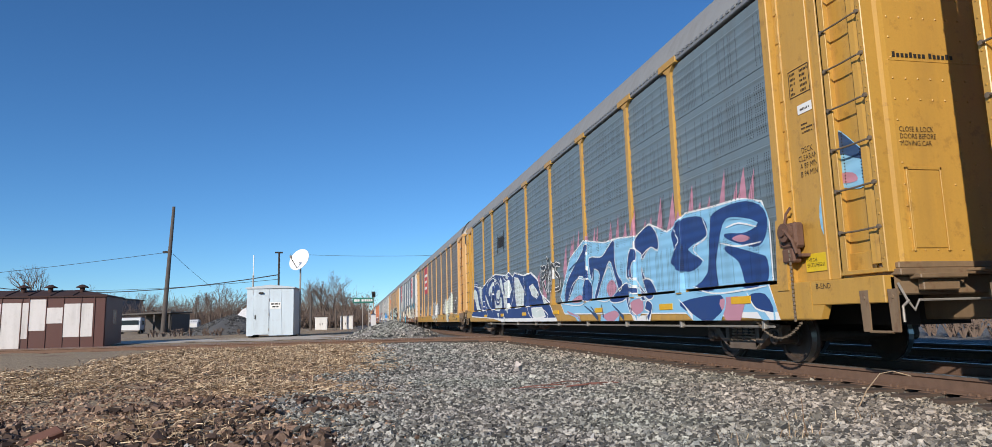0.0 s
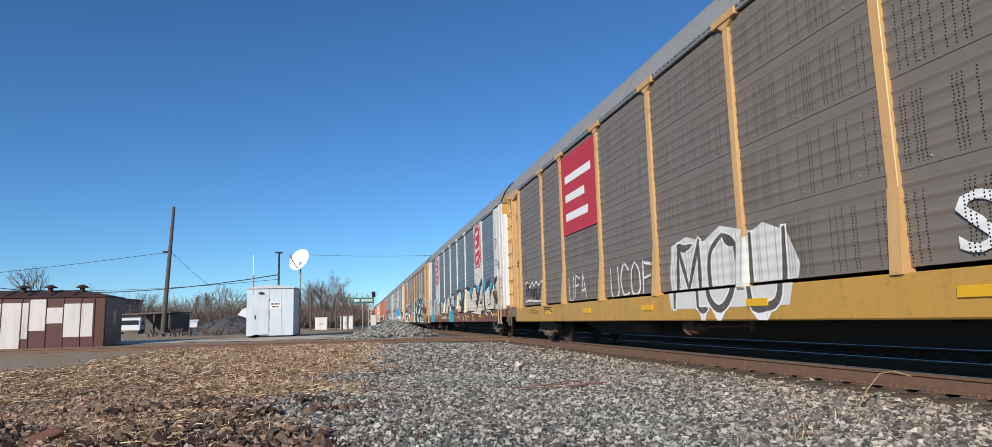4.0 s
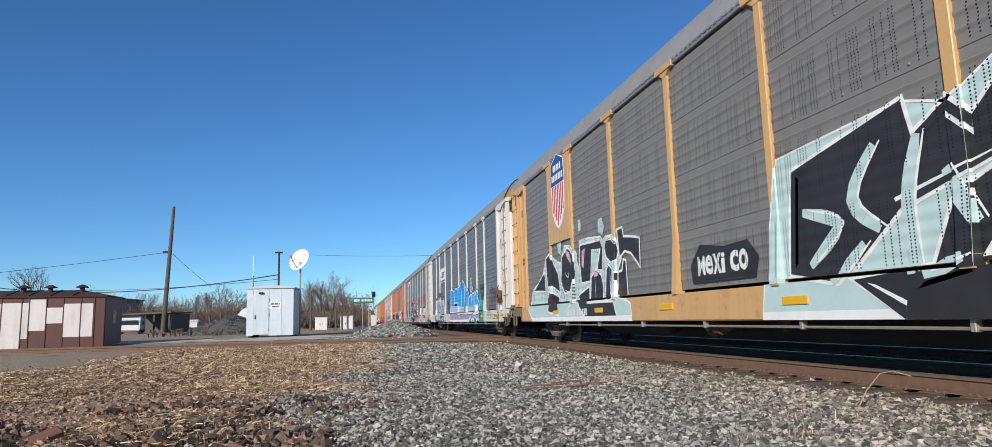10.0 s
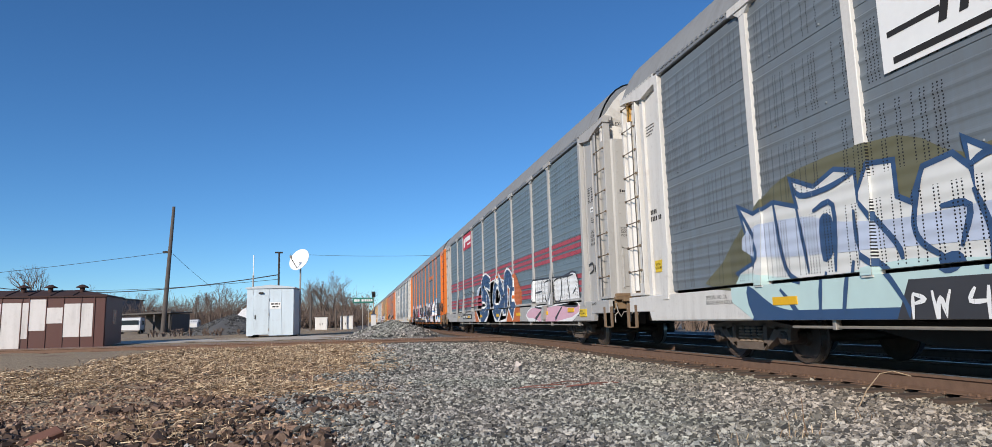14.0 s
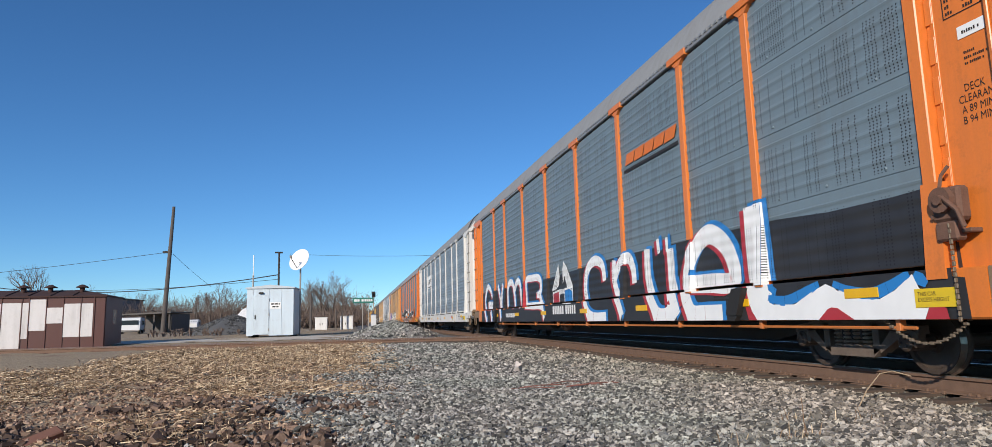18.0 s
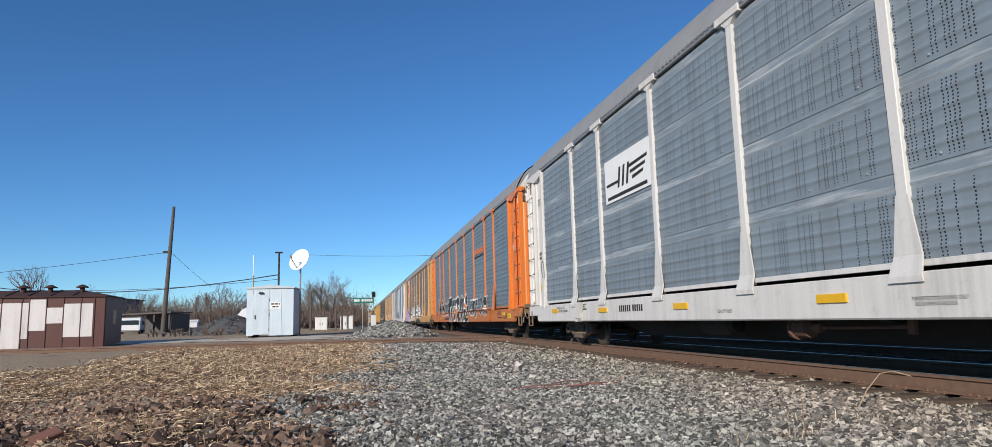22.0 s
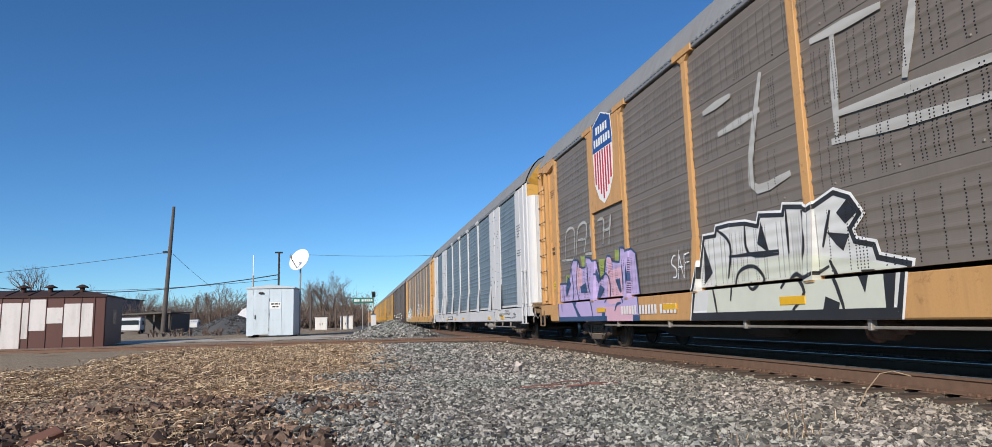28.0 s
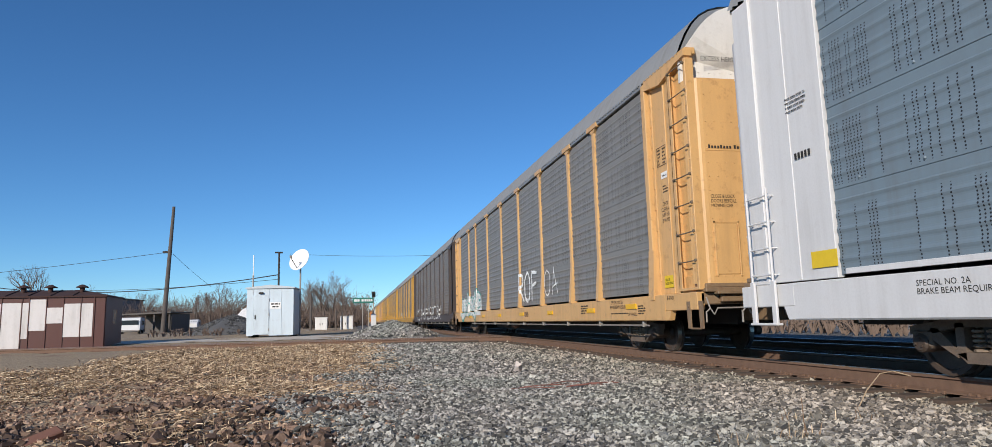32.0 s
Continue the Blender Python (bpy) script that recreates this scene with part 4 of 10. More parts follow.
# ---- loose stone, clods and straw ----
def island_material(name, dark, light, rough=0.9, tint=None):
    m, nt, lk, b = nodes_of(name)
    g = nt.new("ShaderNodeNewGeometry")
    c = mix(nt, lk, calc(nt, lk, "POWER", g.outputs["Random Per Island"], 1.7), dark, light)
    if tint:
        big = noise_out(nt, lk, 0.5, 3)
        c = mix(nt, lk, calc(nt, lk, "MULTIPLY", ramp(nt, lk, big, 0.42, 0.62), 0.6), c, tint, "MULTIPLY")
        sep = nt.new("ShaderNodeSeparateXYZ")   # rust dust of the trains, thicker beside the rails
        lk.new(nt.new("ShaderNodeTexCoord").outputs["Object"], sep.inputs[0])
        c = mix(nt, lk, calc(nt, lk, "MULTIPLY", ramp(nt, lk, sep.outputs[0], 2.6, 5.6), 0.8), c, (1.0, 0.86, 0.72), "MULTIPLY")
    n = noise_out(nt, lk, 60.0, 4)
    c = mix(nt, lk, calc(nt, lk, "MULTIPLY", ramp(nt, lk, n, 0.4, 0.7), 0.35), c, tuple(0.5 * v for v in dark))
    lk.new(c, b.inputs["Base Color"])
    b.inputs["Roughness"].default_value = rough
    bump(nt, lk, b, n, 0.4, 0.006)
    return m


BLOCK_V = np.array([(-1, -1, -1), (1, -1, -1), (1, 1, -1), (-1, 1, -1), (-1, -1, 1), (1, -1, 1), (1, 1, 1), (-1, 1, 1)]) * 0.72
BLOCK_F = np.array([(0, 2, 1), (0, 3, 2), (4, 5, 6), (4, 6, 7), (0, 1, 5), (0, 5, 4), (1, 2, 6), (1, 6, 5), (2, 3, 7), (2, 7, 6), (3, 0, 4), (3, 4, 7)])


def tri_mesh(name, v, f, mat):
    """A mesh straight from arrays of vertices and triangles."""
    me = bpy.data.meshes.new(name)
    me.vertices.add(len(v))
    me.vertices.foreach_set("co", np.ascontiguousarray(v, dtype=np.float32).ravel())
    me.loops.add(len(f) * 3)
    me.loops.foreach_set("vertex_index", np.ascontiguousarray(f, dtype=np.int32).ravel())
    me.polygons.add(len(f))
    me.polygons.foreach_set("loop_start", np.arange(0, len(f) * 3, 3, dtype=np.int32))
    me.update(calc_edges=True)
    me.materials.append(mat)
    me.polygons.foreach_set("use_smooth", np.zeros(len(f), dtype=bool))
    return me


def stones_mesh(name, centres, sizes, rng, mat, flat=0.62):
    """Angular broken stones, one island each."""
    n = len(centres)
    axes = rng.uniform(0.6, 1.25, (n, 1, 3)) * np.array([1.0, 1.0, flat])
    v = BLOCK_V[None] * axes * rng.uniform(0.55, 1.2, (n, 8, 1)) + rng.uniform(-0.22, 0.22, (n, 8, 3)) * np.array([1, 1, flat])
    a = rng.uniform(0, math.tau, n)
    t, r = rng.normal(0, 0.45, n), rng.normal(0, 0.45, n)
    ca, sa, ct, st, cr, sr = (q[:, None] for q in (np.cos(a), np.sin(a), np.cos(t), np.sin(t), np.cos(r), np.sin(r)))
    x, z0 = v[..., 0] * cr + v[..., 2] * sr, v[..., 2] * cr - v[..., 0] * sr
    y, z = v[..., 1] * ct - z0 * st, v[..., 1] * st + z0 * ct
    v = np.stack([x * ca - y * sa, x * sa + y * ca, z], -1) * sizes[:, None, None] + centres[:, None]
    f = BLOCK_F[None] + 8 * np.arange(n)[:, None, None]
    return tri_mesh(name, v.reshape(-1, 3), f.reshape(-1, 3), mat)


def scatter(rng, n, x0, x1, y0, y1, keep, size, sink=0.2):
    p = np.stack([rng.uniform(x0, x1, n), rng.uniform(y0, y1, n)], -1)
    p = p[[keep(x, y) for x, y in p]]
    s = np.clip(rng.lognormal(math.log(size), 0.35, len(p)), size * 0.4, size * 2.3)
    z = np.array([ground_z(x, y) for x, y in p]) + s * sink
    return np.column_stack([p, z]), s


def border(x, y):
    """Positive on the crushed stone, negative on the soil side."""
    return x + 0.75 - 0.035 * y + 1.5 * noise.noise((0.7 * x, 0.35 * y, 7.0)) + 0.35 * noise.noise((2.5 * x, 2.5 * y, 2.0))


def in_view(x, y):
    return -0.50 * y - 1.5 < x < 1.15 * y + 1.0


rng_ = np.random.default_rng(4)
BALLAST = island_material("crushed_stone", (0.060, 0.058, 0.055), (0.62, 0.585, 0.53), tint=(0.84, 0.96, 0.92))
off_rail = lambda x: not (TRACK_X - 0.753 - 0.12 < x < TRACK_X - 0.753 + 0.12)
c1_, s1_ = scatter(rng_, 105000, -1.5, 9.5, 3.6, 13, lambda x, y: in_view(x, y) and border(x, y) > 0.1 - 1.5 * rng_.random() ** 3 and off_rail(x) and (x < 5.55 or rng_.random() < 0.55), 0.0195)
part("ballast_stones", stones_mesh("ballast_stones", c1_, s1_, rng_, BALLAST), None, kind="stuff", label="grey and pale crushed ballast stones beside the track", category="ballast")
c2_, s2_ = scatter(rng_, 62000, -1.5, 9.5, 13, 34, lambda x, y: border(x, y) > 0.1 - 1.8 * rng_.random() ** 3 and off_rail(x) and abs(x * 0.143 + y - 28.9) > 1.1 and (x < 5.6 or rng_.random() < 0.5), 0.027)
part("far_ballast_stones", stones_mesh("far_ballast_stones", c2_, s2_, rng_, BALLAST), None, kind="stuff", label="grey crushed ballast stones farther along the track", category="ballast")
SOIL_STONE = island_material("soil_clods", (0.09, 0.048, 0.031), (0.64, 0.44, 0.30))
c3_, s3_ = scatter(rng_, 52000, -11, 1.2, 4.5, 20, lambda x, y: in_view(x, y) and border(x, y) < 1.6 * rng_.random() ** 2 - 0.3 and rng_.random() < 1.5 - 0.07 * y, 0.019)
part("soil_clods", stones_mesh("soil_clods", c3_, s3_, rng_, SOIL_STONE, 0.7), None, kind="stuff", label="brown clods and broken stone on the bare soil", category="rubble")
c4_, s4_ = scatter(rng_, 5200, -4.4, 0.6, 4.6, 9.2, lambda x, y: in_view(x, y) and border(x, y) < 0.5 and noise.noise((x * 1.1, y * 1.1, 11)) > -0.18 + 0.10 * (y - 5.5), 0.036, 0.35)
part("dark_rubble", stones_mesh("dark_rubble", c4_, s4_, rng_, island_material("dark_rubble", (0.04, 0.024, 0.017), (0.31, 0.205, 0.148)), 0.75), None, kind="stuff", label="dark brown rubble heaped in the near soil", category="rubble")
blk_ = part("brick_block", Shape().box((-0.16, -0.08, -0.07), (0.16, 0.08, 0.07), 0.012), plain("weathered_red_block", (0.19, 0.088, 0.06), 0.9), label="weathered red-brown block half sunk in the soil", category="block")
blk_.matrix_basis = pose(-2.85, 7.15, -0.30, 16, -18, 38)
part("pale_rock", stones_mesh("pale_rock", np.array([[2.96, 12.5, -0.17]]), np.array([0.13]), rng_, plain("pale_limestone", (0.62, 0.55, 0.50), 0.9), 0.55), None, label="pale pinkish rock lying on the ballast", category="rock")


def straw_mesh(name, spots, rng, mat, length=0.16, lie=0.5, wide=1.0, lay=0.0):
    """Dry blades, each a narrow bent strip; lay turns lying blades across the view."""
    n = len(spots)
    x, y = spots[:, 0], spots[:, 1]
    z = np.array([ground_z(p, q) for p, q in spots])
    h = length * rng.lognormal(0, 0.4, n)
    a = rng.uniform(0, math.tau, n)
    if lay:
        a = rng.normal(0.15, lay, n) + math.pi * rng.integers(0, 2, n)
    out = h * (lie + rng.normal(0, 0.25, n))
    w = (0.0028 + 0.0016 * rng.random(n) + 0.00016 * y) * wide
    up = np.clip(1 - 0.9 * lie + rng.normal(0, 0.12, n), 0.10, 1.0) * h
    dx, dy = np.cos(a), np.sin(a)
    rows = []
    for o, u, ww in ((0, 0.02, 1.0), (0.45, 0.75, 0.8), (1.0, 0.95, 0.15)):
        for s in (-1, 1):
            rows.append(np.stack([x + dx * out * o - s * dy * w * ww, y + dy * out * o + s * dx * w * ww, z + 0.004 + up * u + (w * 0.9 * s if lay else 0)], -1))
    v = np.stack(rows, 1).reshape(-1, 3)
    f = np.array([(0, 1, 3), (0, 3, 2), (2, 3, 5), (2, 5, 4)])[None] + 6 * np.arange(n)[:, None, None]
    return tri_mesh(name, v, f.reshape(-1, 3), mat)


STRAW = island_material("dry_straw", (0.17, 0.10, 0.056), (0.88, 0.69, 0.46), 0.8)
tufts_ = []
while len(tufts_) < 2600:
    y_ = 6.6 + 20.4 * rng_.random() ** 0.9
    x_ = rng_.uniform(-0.5 * y_ - 1, 1.0)
    if border(x_, y_) < 0.9 - 1.6 * rng_.random() and noise.noise((0.5 * x_, 0.5 * y_, 5)) > 0.34 - 0.065 * (y_ - (8.0 if x_ < -0.13 * y_ else 10.5)) and not (x_ < -6.5 and y_ > 17.5):
        tufts_.append((x_, y_))
tufts_ = np.array(tufts_)


def spots_of(n, spread):
    return tufts_[rng_.integers(0, len(tufts_), n)] + rng_.normal(0, spread, (n, 2))


part("dry_grass", straw_mesh("dry_grass", spots_of(105000, 0.42), rng_, STRAW, 0.095, 0.84, 0.95, 1.3), None, kind="stuff", label="flattened straw-coloured dry grass on the soil", category="grass")
part("standing_straw", straw_mesh("standing_straw", spots_of(15000, 0.26), rng_, STRAW, 0.115, 0.42, 0.75), None, kind="stuff", label="thin standing stalks of dry grass", category="grass")
stalk_ = np.array([(3.3, 4.8), (3.5, 4.9), (4.3, 5.3), (2.95, 4.9), (3.9, 5.6)])
part("track_weeds", straw_mesh("track_weeds", stalk_[rng_.integers(0, 5, 60)] + rng_.normal(0, 0.09, (60, 2)), rng_, STRAW, 0.15, 0.5), None, kind="stuff", label="pale dry weeds growing through the ballast", category="weeds")
part("bent_stalk", Shape().path([(4.75, 5.85, -0.24), (4.95, 5.95, -0.08), (5.25, 6.1, 0.06), (5.45, 6.15, 0.075), (5.62, 6.1, 0.02)], 0.006, 5), STRAW, label="long dry stalk bent over beside the rail", category="weed")

tw_ = Shape()
for k_ in range(9):
    a_, b_ = 2.05 + 0.16 * k_ + random.uniform(-0.15, 0.15), 9.6 + random.uniform(-0.35, 0.35)
    tw_.path([(a_, b_, -0.25), (a_ + random.uniform(0.1, 0.3), b_ + random.uniform(-0.15, 0.15), -0.235), (a_ + random.uniform(0.3, 0.6), b_ + random.uniform(-0.2, 0.2), -0.25)], random.uniform(0.004, 0.010), 5)
part("dead_vine", tw_, plain("reddish_bark", (0.21, 0.09, 0.07), 0.9), kind="stuff", label="reddish dead twigs lying on the ballast", category="twigs")

# pale gravel drive in front of the sheds
dv_ = [(-40 + 1.0 * i, y + (0.6 if k else 0.0) * math.sin(i * 0.7), 0) for k, y in enumerate((33.6, 35.4, 37.4)) for i in range(43)]
dv_ = [(x, y - 0.08 * x - 0.4, ground_z(x, y - 0.08 * x - 0.4) + 0.02) for x, y, _ in dv_]
part("gravel_drive", Shape().add(dv_, [(k * 43 + i, k * 43 + i + 1, (k + 1) * 43 + i + 1, (k + 1) * 43 + i) for k in range(2) for i in range(42)]), plain("pale_limestone_gravel", (0.62, 0.54, 0.44), 0.95, vary=0.3, scale=2), kind="structure", label="pale gravel drive in front of the sheds", category="road")

# heap of ballast beside the crossing
def heap(name, x, y, r, h, n, label, seed, stone=0.05, mat=BALLAST):
    rg = np.random.default_rng(seed)
    base = Shape()
    rings, seg = 9, 26
    v = []
    for j in range(rings + 1):
        q = j / rings
        for i in range(seg):
            a = i * math.tau / seg
            rr = r * q * (1 + 0.16 * noise.noise((2 * math.cos(a), 2 * math.sin(a), seed)))
            hh = h * (1 - q) ** 0.85 + 0.10 * h * noise.noise((3 * q * math.cos(a), 3 * q * math.sin(a), seed + 5))
            v.append((x + rr * math.cos(a), y + rr * math.sin(a), ground_z(x, y) + (hh if j < rings else -0.15)))
    f = [(j * seg + i, j * seg + (i + 1) % seg, (j + 1) * seg + (i + 1) % seg, (j + 1) * seg + i) for j in range(rings) for i in range(seg)]
    t = thing(name, label, "gravel heap")
    part("core", base.add(v, f), mat, t, smooth=True)
    q, a = rg.random(n) ** 0.55, rg.uniform(0, math.tau, n)
    pts = np.stack([x + r * q * np.cos(a), y + r * q * np.sin(a), ground_z(x, y) + h * (1 - q) ** 0.85 + 0.01], -1)
    part("loose_stone", stones_mesh("loose_stone", pts, rg.uniform(stone * 0.6, stone * 1.3, n), rg, mat), None, t, kind="stuff")


heap("gravel_heap", 1.75, 34.6, 2.3, 0.78, 2600, "heap of grey crushed stone beside the crossing", 3, 0.055)
heap("gravel_heap", -9.1, 53.4, 3.4, 1.45, 1500, "large heap of grey gravel in the yard", 8, 0.07, island_material("dark_gravel", (0.05, 0.05, 0.05), (0.20, 0.20, 0.195)))


# ---- sheds and masts ----
def wall_metal(name, colour, amount=0.35):
    return paint(name, colour, amount=amount, rust=0.12, rough=0.5)


def storage_shed():
    t = thing("storage_shed", "brown sheet-metal storage shed with white painted panels", "shed", m=pose(-10.91, 32.72, -0.06, 0, 0, 4))
    brown, white = wall_metal("brown_sheet", (0.092, 0.030, 0.022), 0.2), wall_metal("white_panel_paint", (0.66, 0.63, 0.61), 0.4)
    edges = [-7.6, -6.85, -6.1, -5.35, -4.55, -3.95, -3.20, -2.92, -2.27, -1.62, -0.95, -0.42, 0.0]
    for a, b in zip(edges, edges[1:]):
        w = part("wall_panel", Shape().box((a + 0.006, 0, 0), (b - 0.006, 0.05, 2.22), 0.006), brown, t)
        part("seam", Shape().box((a - 0.02, -0.03, 0), (a + 0.02, 0.02, 2.22), 0.006), brown, w)
    patches = [(-7.5, -6.2, 0.1, 1.9), (-5.3, -4.6, 0.05, 1.95), (-4.53, -3.97, 0.05, 1.95), (-3.93, -3.22, 0.05, 1.98), (-3.18, -2.94, 0.45, 1.98), (-2.90, -2.29, 0.78, 2.12), (-2.25, -1.64, 1.08, 1.76), (-1.60, -0.97, 0.48, 1.92), (-0.93, -0.47, 0.48, 1.92)]
    for a, b, z0, z1 in patches:
        part("white_panel", Shape().box((a, -0.014, z0), (b, 0.0, z1), 0.004), white, t, "white painted panel")
    part("side_wall", Shape().box((-0.03, 0.05, 0), (0.02, 2.8, 2.22), 0.008), brown, t)
    part("side_window", Shape().box((0.018, 1.2, 1.0), (0.032, 1.75, 1.65), 0.004), plain("dusty_glass", (0.12, 0.14, 0.16), 0.15), t, "small dusty window")
    part("back_wall", Shape().box((-7.6, 2.75, 0), (0, 2.8, 2.22)), brown, t)
    part("side_wall", Shape().box((-7.62, 0.05, 0), (-7.57, 2.8, 2.22)), brown, t)
    v = [(-7.68, -0.08, 2.20), (0.08, -0.08, 2.20), (0.08, 2.88, 2.20), (-7.68, 2.88, 2.20), (-7.68, -0.08, 2.26), (0.08, -0.08, 2.26), (0.08, 2.88, 2.26), (-7.68, 2.88, 2.26), (-6.5, 1.4, 2.58), (-1.3, 1.4, 2.58)]
    rf = Shape().add(v, [(0, 1, 2, 3), (0, 1, 5, 4), (1, 2, 6, 5), (2, 3, 7, 6), (3, 0, 4, 7), (4, 5, 9, 8), (5, 6, 9), (6, 7, 8, 9), (7, 4, 8)])
    roof = part("roof", rf, paint("dark_roof_sheet", (0.055, 0.026, 0.022), amount=0.2, rough=0.9), t, "dark brown low hipped metal roof")
    for k in range(7):
        x = -6.4 + 0.85 * k
        part("roof_seam", Shape().prism([(-0.08, 2.262), (1.4, 2.582), (1.4, 2.61), (-0.08, 2.295)], x - 0.02, x + 0.02, "x"), roof.data.materials[0], roof)
    for x in (-3.5, -2.45, -1.2, -5.2):
        v = part("roof_vent", Shape().lathe([(0.10, 2.42), (0.10, 2.66), (0.26, 2.66), (0.26, 2.69), (0.06, 2.80), (0.0, 2.80)], "z", 14, (x, 0.9, 0)), roof.data.materials[0], roof, "round metal roof vent with cap")
    return t


storage_shed()


def relay_shed():
    t = thing("relay_shed", "pale blue-grey metal equipment shed with a closed door", "shed", m=pose(-5.86, 38.46, 0.06, 0, 0, -2))
    pale = wall_metal("pale_blue_sheet", (0.54, 0.63, 0.69), 0.3)
    W, D, H = 2.45, 2.6, 2.62
    for x in (0.1, W - 0.25):
        part("skid", Shape().box((x, 0, -0.1), (x + 0.15, D, 0.10), 0.01), MAT["steel_dark"], t)
    for a, b in ((0, 0.34), (1.18, 1.82), (1.82, W)):
        part("front_panel", Shape().box((a + 0.004, 0, 0.08), (b - 0.004, 0.05, H), 0.006), pale, t)
    part("front_panel", Shape().box((0.344, 0, 2.24), (1.176, 0.05, H), 0.006), pale, t)
    d = part("door", Shape().box((0.37, -0.02, 0.14), (1.15, 0.03, 2.22), 0.01), pale, t, "closed sheet-metal door")
    part("door_handle", Shape().box((0.43, -0.07, 0.98), (0.48, -0.02, 1.2), 0.01), MAT["steel_dark"], d, "dark latch handle")
    for z in (0.4, 1.2, 2.0):
        part("hinge", Shape().tube((1.16, -0.03, z - 0.07), (1.16, -0.03, z + 0.07), 0.018, 8), MAT["rod"], d)
    fr = Shape().box((0.33, -0.012, 0.10), (0.365, 0.02, 2.26)).box((1.155, -0.012, 0.10), (1.19, 0.02, 2.26)).box((0.365, -0.012, 2.225), (1.155, 0.02, 2.26))
    part("door_frame", fr, pale, t)
    for y0, y1 in ((0.05, 0.9), (0.9, 1.75), (1.75, D)):
        part("side_panel", Shape().box((W - 0.05, y0 + 0.004, 0.08), (W, y1 - 0.004, H), 0.006), pale, t)
        part("side_panel", Shape().box((0, y0 + 0.004, 0.08), (0.05, y1 - 0.004, H), 0.006), pale, t)
    part("back_panel", Shape().box((0.05, D - 0.05, 0.08), (W - 0.05, D, H)), pale, t)
    part("roof", Shape().prism([(-0.07, H), (W + 0.07, H), (W + 0.07, H + 0.06), (W / 2, H + 0.20), (-0.07, H + 0.06)], -0.08, D + 0.08, "y"), wall_metal("pale_roof_sheet", (0.5, 0.55, 0.58), 0.2), t)
    part("lamp", Shape().box((0.62, -0.12, 2.33), (0.86, 0.0, 2.42), 0.02), MAT["steel_dark"], t, "small dark lamp over the door")
    sign = part("sign_plate", Shape().box((1.22, -0.016, 1.52), (1.78, -0.002, 1.86), 0.004), MAT["label_white"], t, "white plate with dark bars of lettering")
    for z, a, b in ((1.74, 1.27, 1.42), (1.74, 1.45, 1.64), (1.74, 1.67, 1.73), (1.59, 1.34, 1.50), (1.59, 1.54, 1.66)):
        part("letter_bar", Shape().box((a, -0.020, z), (b, -0.016, z + 0.075)), MAT["ink"], sign)
    return t


relay_shed()

# antenna masts and the dish
ant_ = thing("antenna_mast", "slim grey whip antenna on a pole beside the shed", "antenna", m=pose(-5.72, 39.6, 0.08))
part("mast_pole", Shape().tube((0, 0, 0), (0, 0, 3.4), 0.045, 8), MAT["rod"], ant_)
part("whip", Shape().tube((0, 0, 3.4), (0, 0, 4.55), 0.03, 8), MAT["label_white"], ant_)
ant_ = thing("antenna_mast", "dark pole with a short crossbar beside the shed", "antenna", m=pose(-4.53, 41.2, 0.08))
part("mast_pole", Shape().tube((0, 0, 0), (0, 0, 4.85), 0.055, 8), MAT["steel_dark"], ant_)
part("crossbar", Shape().tube((-0.24, 0, 4.85), (0.2, 0.05, 4.85), 0.05, 8), MAT["steel_dark"], ant_)


def dish():
    t = thing("satellite_dish", "white round satellite dish on a steel pole", "satellite dish", m=pose(-3.32, 41.4, 0.08))
    part("pole", Shape().tube((0, 0, 0), (0, 0, 4.1), 0.05, 10), MAT["rod"], t)
    part("pole_brace", Shape().tube((0.0, 0.0, 1.9), (-0.1, 0.7, 0.0), 0.03, 6), MAT["rod"], t)
    prof = [(0.0, 0.12)] + [(0.66 * k / 8, 0.12 - 0.16 * (k / 8) ** 2) for k in range(1, 9)] + [(0.66, -0.015)] + [(0.66 * k / 8, 0.145 - 0.16 * (k / 8) ** 2) for k in range(7, -1, -1)]
    m = pose(-0.06, -0.15, 4.42, 66, 0, -33)
    d = part("reflector", Shape().lathe([(r, h) for r, h in prof], "z", 32), plain("white_dish", (0.82, 0.82, 0.80), 0.5, vary=0.05), t, smooth=True)
    d.matrix_basis = m @ Matrix.Diagonal((1.0, 1.06, -1, 1))
    a = part("feed_arm", Shape().tube((0, -0.55, 0), (0, -0.25, 0.78), 0.022, 6), MAT["steel_dark"], t)
    a.matrix_basis = m
    h = part("feed_horn", Shape().tube((0, -0.28, 0.72), (0, -0.16, 0.82), 0.07, 10), MAT["rod"], t)
    h.matrix_basis = m
    part("mount", Shape().box((-0.09, -0.12, 4.0), (0.09, 0.1, 4.3), 0.02), MAT["rod"], t)


dish()


# ---- poles and wires ----
WOOD_POLE = plain("weathered_pole_wood", (0.105, 0.09, 0.08), 0.9, vary=0.35, scale=3)
pole_ = thing("utility_pole", "tall bare weathered wooden utility pole leaning slightly", "utility pole", m=pose(-17.06, 65.54, 0.0))
part("shaft", Shape().tube((0, 0, 0), (0.50, 0, 11.7), 0.22, 12, 0.13), WOOD_POLE, pole_)
part("insulator_bracket", Shape().box((-0.28, -0.1, 7.4), (0.3, 0.1, 7.6), 0.03), MAT["steel_dark"], pole_)
post_ = thing("wooden_post", "plain grey wooden post standing by the trees", "post", m=pose(-3.95, 60.7, 0.05))
part("shaft", Shape().tube((0, 0, 0), (0, 0, 3.5), 0.11, 8, 0.09), WOOD_POLE, post_)
WIRE = plain("dark_wire", (0.03, 0.03, 0.035), 0.6)


